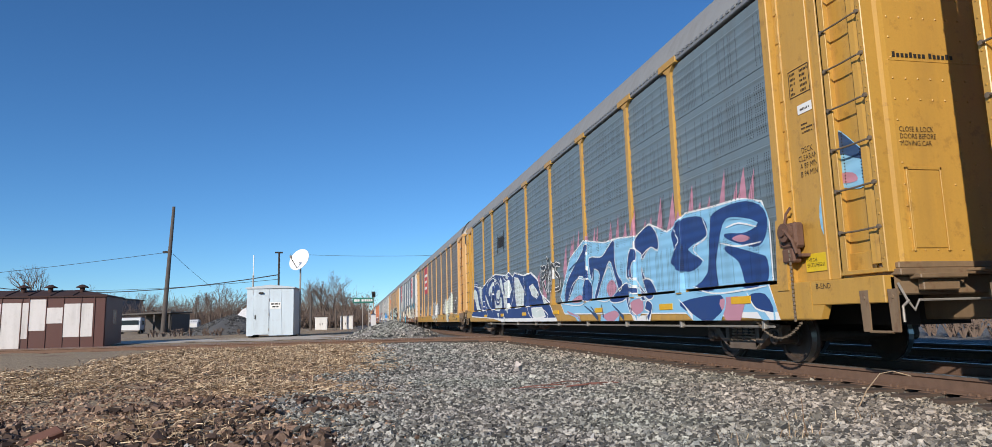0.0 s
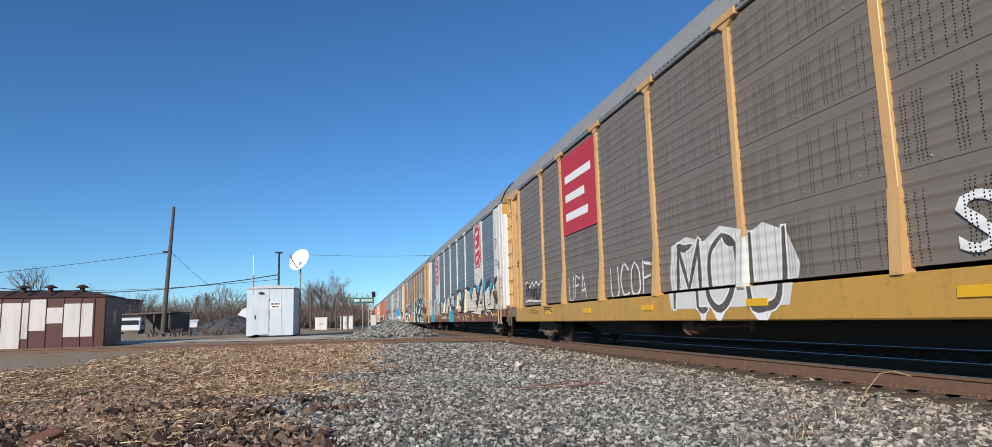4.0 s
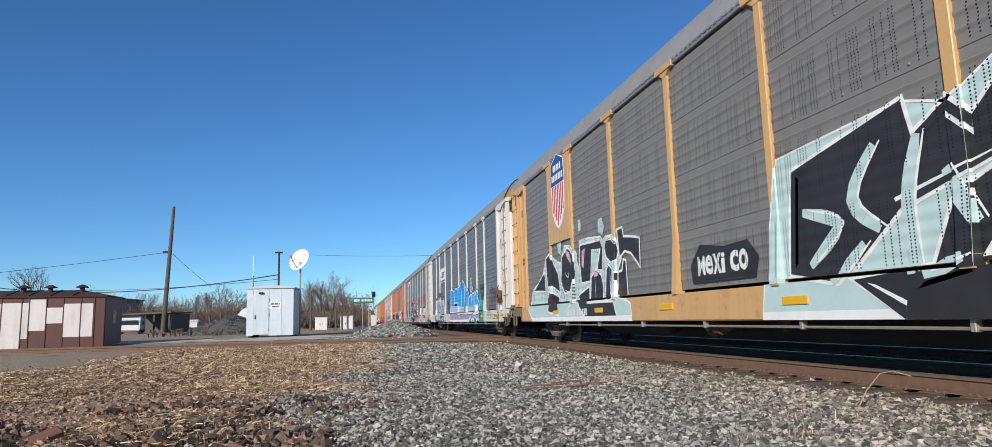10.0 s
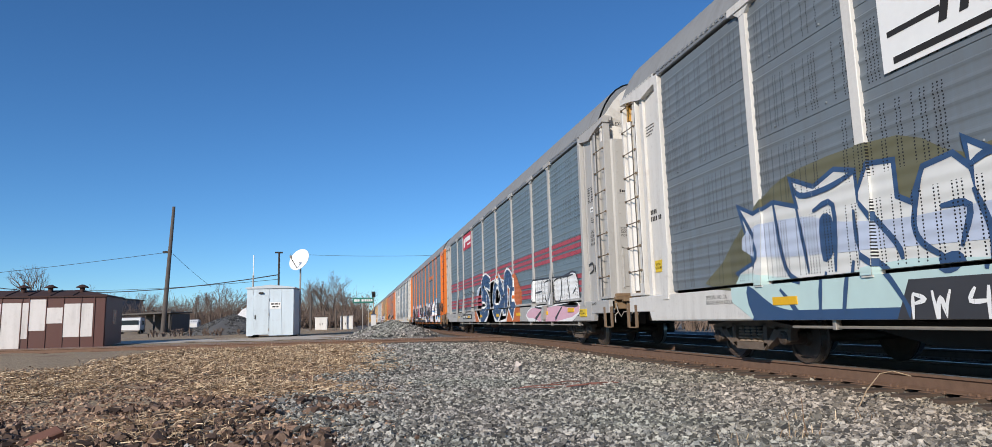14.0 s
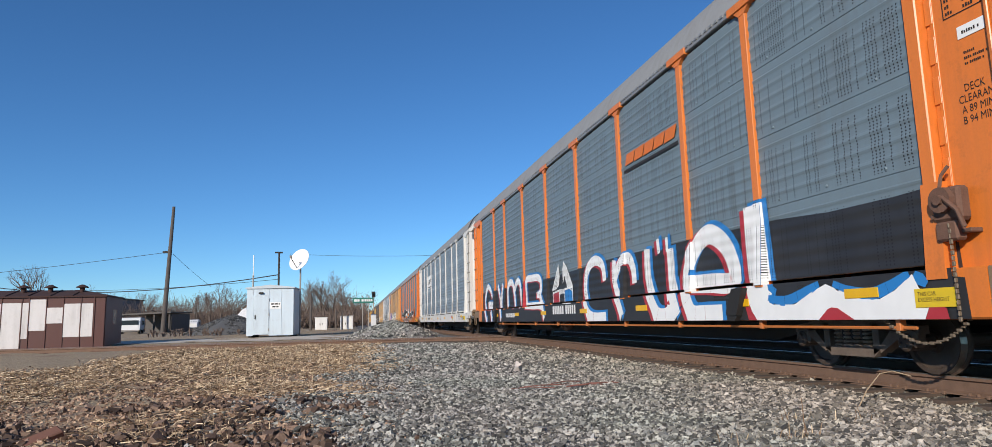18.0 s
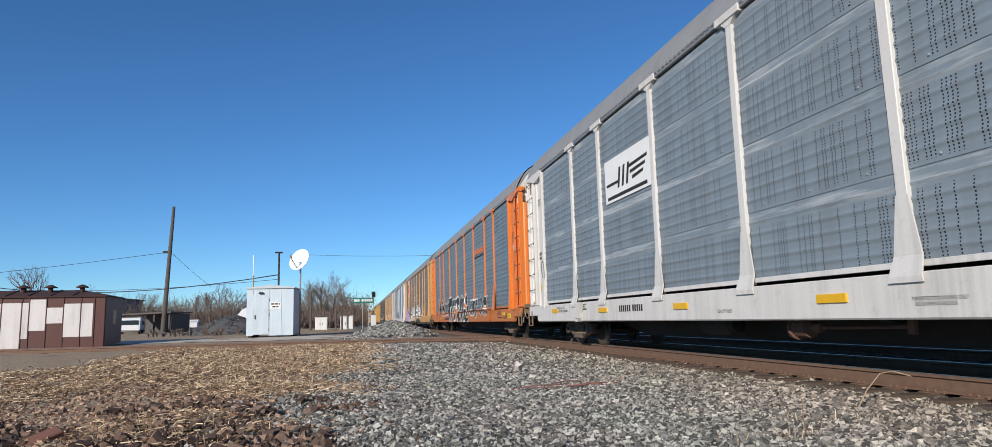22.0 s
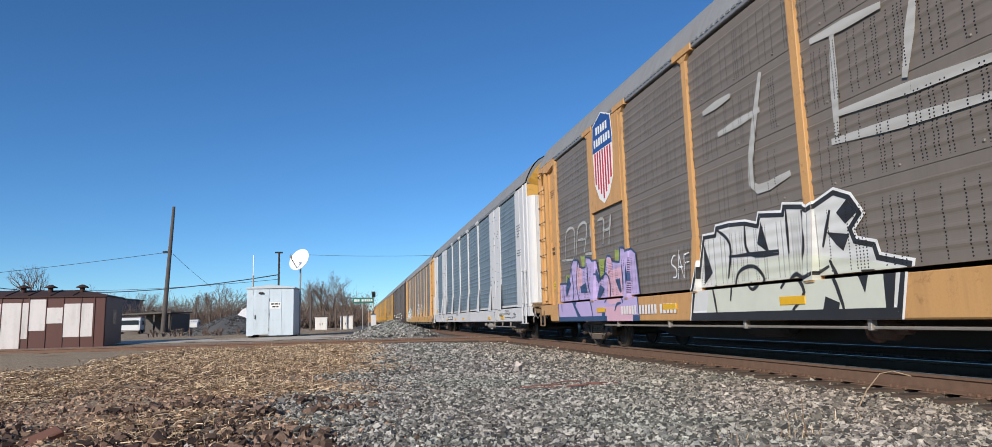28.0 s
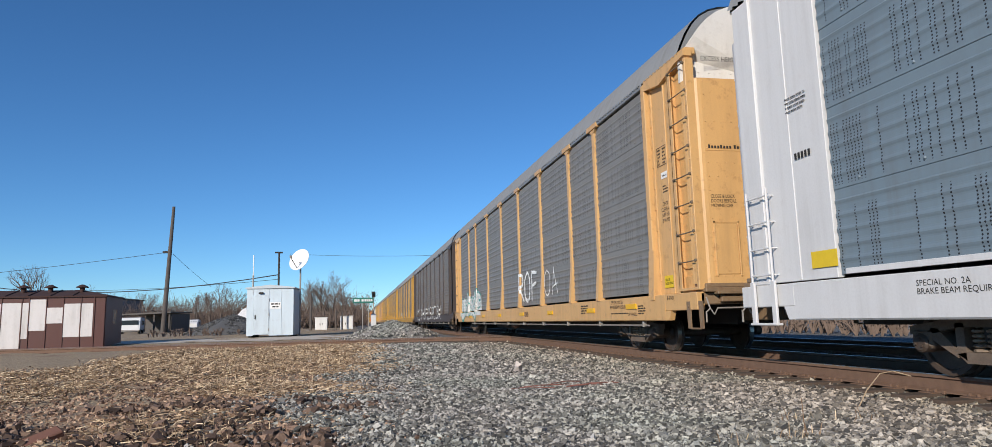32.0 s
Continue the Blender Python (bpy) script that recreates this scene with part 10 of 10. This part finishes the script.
paint_shape(c_, 'white', None, 0, 4, rounded([(6.53, 1.43), (6.62, 1.42), (6.59, 1.2), (6.49, 1.19)]))
paint_shape(c_, 'black', 'white', 0.036, 2, rounded([(6.82, 1.6), (7.05, 1.74), (7.28, 1.62), (7.24, 1.31), (7.06, 1.16), (7.33, 1.14), (7.13, 0.86), (6.8, 1.12), (6.99, 1.33), (6.98, 1.52)]))
paint_shape(c_, 'black', 'white', 0.036, 2, [(7.33, 1.61), (7.47, 1.73), (7.65, 1.67), (7.57, 1.28), (7.75, 1.16), (7.75, 0.89), (7.43, 0.92), (7.35, 1.14), (7.47, 1.23), (7.46, 1.51)])
paint_shape(c_, 'black', 'white', 0.06, 3, rounded([(-1.39, 1.88), (-0.85, 1.98), (-0.44, 1.78), (-0.57, 1.44), (-0.43, 1.27), (-0.17, 1.03), (0.08, 0.7), (-0.73, 0.7), (-1.24, 1.16), (-1.37, 1.58)]), label='large black letters with rough white rims')
paint_shape(c_, 'black', 'white', 0.06, 5, rounded([(-0.4, 1.74), (-0.1, 1.88), (0.16, 1.72), (0.17, 1.31), (0.02, 1.1), (-0.27, 1.26), (-0.41, 1.43)]))
paint_shape(c_, 'black', 'white', 0.06, 3, rounded([(0.17, 1.83), (0.47, 2.0), (0.77, 1.83), (0.76, 1.48), (0.8, 1.1), (1.29, 0.7), (0.65, 0.7), (0.36, 1.01), (0.16, 1.53)]))
paint_shape(c_, 'black', 'white', 0.06, 5, rounded([(0.84, 1.81), (1.22, 1.78), (1.27, 1.08), (1.43, 0.96), (1.64, 0.7), (1.29, 0.7), (0.97, 0.99)]))
paint_shape(c_, 'black', 'white', 0.06, 3, rounded([(1.52, 1.74), (1.72, 1.98), (2.0, 1.98), (2.26, 1.84), (2.32, 1.56), (2.08, 1.46), (2.47, 1.36), (2.61, 1.09), (2.81, 0.7), (1.64, 0.7), (1.46, 0.97), (1.49, 1.29), (1.83, 1.14), (1.91, 1.38), (1.55, 1.54)]))
paint_shape(c_, 'white', None, 0, 7, rounded([(1.87, 1.42), (2.1, 1.44), (1.95, 1.26), (2.19, 0.94), (2.27, 0.82), (1.83, 1.14)]))
paint_shape(c_, 'white', None, 0, 7, rounded([(-0.92, 1.5), (-0.7, 1.53), (-0.68, 1.41), (-0.9, 1.38)]))
paint_shape(c_, 'white', None, 0, 7, rounded([(-0.86, 1.26), (-0.63, 1.29), (-0.59, 1.09), (-0.67, 1.05)]))
paint_shape(c_, 'black', 'white', 0.06, 3, rounded([(3.05, 1.4), (3.2, 1.62), (3.4, 1.67), (3.61, 1.57), (3.62, 1.34), (3.43, 1.31), (3.41, 1.2), (3.63, 1.18), (3.72, 1.03), (3.49, 0.89), (3.25, 1.06)]))
paint_shape(c_, 'black', 'white', 0.06, 5, rounded([(3.65, 1.59), (3.94, 1.66), (4.15, 1.53), (4.12, 1.34), (3.99, 1.28), (4.24, 0.97), (3.97, 0.87), (3.72, 1.03), (3.65, 1.29)]))
paint_shape(c_, 'black', 'white', 0.06, 3, rounded([(4.16, 1.45), (4.47, 1.67), (4.65, 1.55), (4.71, 1.23), (4.66, 0.97), (4.41, 0.92), (4.16, 1.19)]))
paint_shape(c_, 'white', None, 0, 7, rounded([(4.41, 1.42), (4.52, 1.43), (4.52, 1.2), (4.4, 1.16)]))
paint_shape(c_, 'black', 'white', 0.06, 5, [(4.63, 1.63), (5.24, 1.65), (5.17, 1.33), (4.96, 1.33), (4.94, 1.19), (5.18, 0.98), (5.21, 0.84), (4.87, 0.79), (4.78, 1.14), (4.76, 1.36)])
emblem(c_, 0.0)
bars(c_, (2.2,), -6.2, 0.74, ON_SILL, 0.12, INK)


# tan car: pastel pieces
c_ = BY_NUMBER[9]
stencils(c_)
paint_shape(c_, 'lilac', 'deep', 0.045, 1, [(-11.9, 1.61), (-11.07, 1.58), (-10.84, 2.02), (-10.66, 2.15), (-10.28, 2.12), (-10.16, 1.91), (-9.75, 1.9), (-9.72, 2.14), (-9.41, 2.1), (-9.3, 2.02), (-8.96, 2.0), (-8.84, 1.72), (-8.76, 1.53), (-8.45, 1.66), (-8.37, 1.93), (-8.26, 2.04), (-8.08, 2.01), (-7.97, 1.89), (-7.58, 1.84), (-7.51, 2.14), (-7.33, 2.12), (-7.2, 2.03), (-6.94, 2.06), (-6.72, 1.95), (-6.58, 1.03), (-6.54, 0.7), (-11.84, 0.7)], label='lilac and pink letters with dark outlines')
paint_shape(c_, 'rose', None, 0, 3, [(-8.31, 1.68), (-7.45, 1.74), (-7.46, 0.98), (-8.02, 0.95), (-8.33, 1.1)])
paint_shape(c_, 'rose', None, 0, 3, [(-8.31, 1.99), (-8.05, 1.97), (-8.0, 1.73), (-8.22, 1.64)])
paint_shape(c_, 'rose', None, 0, 3, [(-8.33, 0.92), (-6.81, 0.9), (-6.85, 0.7), (-8.24, 0.7)])
paint_shape(c_, 'rose', None, 0, 3, [(-10.45, 1.98), (-10.02, 1.89), (-10.01, 1.47), (-10.39, 1.34)])
paint_shape(c_, 'deep', None, 0, 5, [(-11.13, 1.77), (-10.89, 1.56), (-11.3, 1.23), (-11.36, 1.42)])
paint_shape(c_, 'deep', None, 0, 5, [(-10.16, 1.45), (-9.74, 1.53), (-9.64, 1.28), (-10.11, 1.3)])
paint_shape(c_, 'deep', None, 0, 5, [(-8.99, 1.82), (-8.74, 1.56), (-8.88, 1.45), (-9.06, 1.68)])
paint_shape(c_, 'deep', None, 0, 5, [(-8.78, 1.44), (-8.48, 1.32), (-8.88, 1.06), (-9.04, 1.08)])
paint_shape(c_, 'deep', None, 0, 5, [(-7.83, 1.48), (-7.58, 1.5), (-7.51, 1.22), (-7.6, 1.19)])
paint_shape(c_, 'deep', None, 0, 5, [(-7.14, 1.76), (-7.01, 1.51), (-7.08, 1.34), (-7.14, 1.53)])
paint_shape(c_, 'deep', None, 0, 5, [(-8.52, 0.84), (-8.31, 0.87), (-8.45, 0.7), (-8.6, 0.7)])
paint_shape(c_, 'deep', None, 0, 5, [(-10.65, 1.08), (-10.24, 1.16), (-10.41, 1.0), (-9.84, 0.7), (-10.13, 0.7)])
paint_shape(c_, 'lime', None, 0, 0, [(-11.31, 1.8), (-10.96, 1.8), (-10.99, 1.55), (-11.34, 1.59)])
paint_shape(c_, 'lime', None, 0, 0, [(-10.09, 2.2), (-9.69, 2.16), (-9.77, 1.61), (-9.96, 1.88)])
paint_shape(c_, 'lime', None, 0, 0, [(-8.82, 2.01), (-8.43, 1.99), (-8.52, 1.67), (-8.76, 1.58)])
paint_shape(c_, 'lime', None, 0, 0, [(-7.82, 2.13), (-7.53, 2.09), (-7.57, 1.84), (-7.82, 1.84)])
paint_lines(c_, 'deep', 0.05, 5, [[(-10.84, 2.02), (-10.69, 1.36), (-10.81, 1.1)], [(-10.28, 2.11), (-10.44, 1.52), (-10.28, 1.08)], [(-9.61, 1.99), (-9.56, 1.43), (-9.27, 1.02), (-9.15, 0.7)], [(-8.61, 1.54), (-8.4, 1.66), (-8.16, 1.49), (-8.16, 1.16), (-8.36, 1.01)], [(-7.77, 0.82), (-7.64, 0.96), (-7.42, 0.98)], [(-7.45, 1.76), (-7.39, 1.21), (-7.32, 0.97)], [(-11.53, 1.53), (-11.53, 0.86)]])
paint_lines(c_, 'chalk', 0.07, 0, [[(-11.34, 2.19), (-11.15, 2.93), (-10.48, 2.9), (-10.61, 2.16)], [(-10.42, 2.22), (-10.17, 2.92), (-9.54, 2.92), (-9.77, 2.27)], [(-10.21, 2.62), (-9.66, 2.58)], [(-9.3, 2.89), (-9.28, 2.57)], [(-8.78, 2.9), (-8.38, 2.85), (-8.5, 2.31)], [(-8.46, 2.62), (-8.04, 2.64), (-7.96, 2.92), (-8.14, 2.26)], [(-11.62, 2.23), (-10.66, 2.17)], [(-9.71, 2.22), (-9.1, 2.18)]])
paint_shape(c_, 'pale', 'black', 0.06, 2, [(-4.13, 1.57), (-4.0, 1.91), (-3.65, 1.9), (-3.6, 2.01), (-3.24, 2.01), (-2.82, 1.97), (-2.52, 1.89), (-2.46, 2.03), (-1.95, 1.96), (-1.91, 2.06), (-1.56, 2.0), (-1.45, 1.94), (-0.98, 2.07), (-0.74, 1.97), (-0.6, 1.77), (-0.77, 1.62), (-0.71, 1.47), (-0.44, 1.4), (-0.4, 1.26), (0.01, 1.16), (-0.11, 0.7), (-4.42, 0.7)], halo='white', label='pale mint letters with black outlines')
paint_shape(c_, 'sage', None, 0, 3, [(-3.68, 1.43), (-1.58, 1.42), (-0.38, 1.2), (-0.1, 1.11), (-0.2, 0.7), (-3.98, 0.7)])
paint_shape(c_, 'black', None, 0, 4, [(-1.15, 1.63), (-0.78, 1.56), (-0.9, 1.38), (-1.01, 1.47)])
paint_shape(c_, 'black', None, 0, 4, [(-0.66, 1.15), (-0.46, 1.14), (-0.55, 0.89)])
paint_shape(c_, 'black', None, 0, 4, [(-0.27, 1.09), (-0.1, 1.08), (-0.2, 0.7), (-0.28, 0.7)])
paint_shape(c_, 'black', None, 0, 4, [(-1.18, 0.88), (-0.95, 0.8), (-1.01, 0.7), (-1.29, 0.7)])
paint_shape(c_, 'black', None, 0, 4, [(-0.96, 1.83), (-0.77, 1.96), (-0.65, 1.78), (-0.83, 1.68)])
paint_shape(c_, 'black', None, 0, 4, [(-2.44, 1.94), (-2.29, 1.49), (-2.56, 1.65)])
paint_shape(c_, 'black', None, 0, 4, [(-4.01, 1.81), (-3.79, 1.34), (-4.06, 1.17)])
paint_lines(c_, 'black', 0.055, 5, [[(-3.6, 1.99), (-3.24, 1.72), (-3.35, 1.22)], [(-2.83, 1.95), (-2.77, 1.54), (-2.08, 1.47)], [(-1.87, 2.02), (-1.88, 1.45)], [(-1.57, 1.96), (-1.49, 1.48), (-1.62, 1.11), (-1.15, 1.23)], [(-3.22, 0.89), (-3.08, 1.28), (-2.68, 1.35), (-2.45, 1.16), (-2.64, 1.03), (-2.78, 1.14)], [(-2.01, 1.01), (-1.76, 1.18), (-1.55, 0.95), (-1.8, 0.73)], [(-1.14, 1.3), (-0.98, 1.0), (-0.88, 0.7)], [(-3.72, 1.15), (-3.6, 0.7)], [(-1.06, 1.88), (-1.23, 1.46)], [(-3.3, 1.54), (-2.08, 1.51)]])
paint_shape(c_, 'pale', 'black', 0.06, 2, [(1.43, 1.77), (1.56, 1.94), (1.8, 1.93), (1.94, 2.12), (2.08, 2.18), (2.37, 2.03), (2.68, 2.1), (2.79, 2.12), (2.88, 1.99), (3.1, 2.02), (3.25, 2.04), (3.74, 1.97), (4.3, 1.98), (4.46, 2.07), (4.64, 1.93), (5.0, 1.9), (5.31, 1.73), (5.56, 1.43), (5.45, 0.7), (1.52, 0.7), (1.65, 1.03)], halo='white', label='pale letters with black outlines over dark green')
paint_shape(c_, 'moss', None, 0, 3, [(1.64, 0.97), (5.49, 0.93), (5.44, 0.7), (1.52, 0.7)])
paint_shape(c_, 'slate', None, 0, 4, [(2.24, 1.51), (2.73, 1.49), (2.66, 1.16), (2.48, 1.08), (2.45, 1.33), (2.24, 1.36)])
paint_shape(c_, 'slate', None, 0, 4, [(3.37, 1.52), (3.68, 1.48), (3.58, 1.1), (3.36, 1.1)])
paint_shape(c_, 'slate', None, 0, 4, [(4.0, 1.47), (4.3, 1.47), (4.39, 1.04), (4.01, 1.0), (4.01, 1.25)])
paint_shape(c_, 'slate', None, 0, 4, [(4.68, 1.3), (5.03, 1.31), (5.05, 1.04), (4.78, 1.12)])
paint_shape(c_, 'slate', None, 0, 4, [(2.91, 1.43), (3.05, 1.35), (3.07, 1.13), (2.89, 1.13)])
paint_lines(c_, 'black', 0.06, 5, [[(2.83, 2.0), (2.84, 1.51), (2.65, 1.24)], [(3.32, 2.02), (3.37, 1.73), (3.37, 1.49), (4.23, 1.5), (4.49, 1.73), (4.42, 1.92)], [(1.93, 2.08), (1.8, 1.64), (1.76, 1.06)], [(4.68, 1.75), (4.56, 1.37), (4.76, 1.01)], [(5.19, 1.65), (5.05, 1.04)]])
tag(c_, 6.4, 8.6, 1.2, 2.1, 95, P["white"], 1, 0.05, n=4)
tag(c_, -5.2, -4.5, 1.35, 1.75, 96, P["white"], 5, 0.03, n=3)
paint_lines(c_, 'chalk', 0.13, 0, [[(-3.78, 3.89), (-2.96, 3.92)], [(-3.37, 3.43), (-2.26, 3.48)], [(-2.19, 3.99), (-2.6, 2.51), (-1.72, 2.47)], [(-1.14, 3.98), (0.0, 3.91)], [(-0.76, 3.92), (-0.83, 2.71)], [(-0.79, 2.96), (1.31, 2.86)], [(-0.93, 2.66), (1.1, 2.54)], [(0.45, 3.93), (0.2, 3.03)], [(1.57, 2.53), (4.0, 2.57)], [(2.07, 3.04), (2.8, 3.0)], [(2.0, 3.55), (2.01, 3.12)]])
plate(c_, "tan_panel", -9.05, -7.2, 3.1, 5.05, ON_SCREEN - 0.002, TAN, "tan panel behind a shield sign", 0.04)
shield(c_, -8.15, 4.15)
bars(c_, (2.4,), -7.4, 0.74, SIDE + 0.022, 0.17, PALE_INK)

# silver-white car
c_ = BY_NUMBER[10]
stencils(c_, wide=True, notice=False)
plate(c_, "number_board", -6.1, -4.05, 0.72, 0.92, SIDE + 0.002, INK, "black number board with pale bars")
bars(c_, (1.7,), -5.9, 0.76, SIDE + 0.010, 0.12, PALE_INK)
write(c_, "* LD LMT 80000", 0.12, -2.75, 0.93, ON_SILL, INK)
plate(c_, "height_notice", -12.15, -11.7, 1.22, 1.42, POST + 0.002, SIGN["yellow"], "yellow notice plate")
bars(c_, (0.3,), -12.3, 2.6, POST + 0.004, 0.08, INK)
bars(c_, (0.4, 0.4, 0.4, 0.35), -12.4, 3.4, POST + 0.004, 0.022, INK, 2.6)

# last yellow car and the dark one behind it
c_ = BY_NUMBER[11]
stencils(c_)
tag(c_, 1.1, 3.7, 1.25, 2.2, 111, P["white"], 1, 0.12, n=3)
tag(c_, 4.4, 5.9, 1.35, 2.1, 112, P["white"], 1, 0.05, n=2)
piece(c_, -11.6, -6.0, 0.9, 1.85, (6, 2, 4, 0), 113, P["pale"], P["teal"], [P["pale"]], 0.30, 1, edge_w=0.06)
bars(c_, (0.5,), 2.2, 0.76, ON_SILL, 0.16, P["brown"])
c_ = BY_NUMBER[12]
tag(c_, -9.5, 8.0, 0.8, 1.7, 121, P["pale"], 1, 0.12, n=12)
tag(BY_NUMBER[13], -6, 6, 0.9, 1.7, 122, P["chalk"], 1, 0.1, n=8)


# ---- what moves ----
def travelled(t):
    """Metres that the train has rolled towards the camera by t seconds."""
    return 9.7033 * t + 0.00466 * ((t - 15) ** 2 - 225)


def motions():
    times = [i * 0.5 for i in range(65)]
    for car, start in CARS:
        walk(car, [(t, pose(TRACK_X, start - travelled(t), 0)) for t in times])
    # the wheels roll without slip: a key at every frame, about 52 degrees apart
    turns = [(i / FPS, math.degrees(travelled(i / FPS) / 0.356)) for i in range(961)]
    rows = {wy: [(t, pose(0, wy, 0.356, a)) for t, a in turns] for wy in (-0.865, 0.865)}
    for w, wy in WHEELS:
        walk(w, rows[wy])


motions()
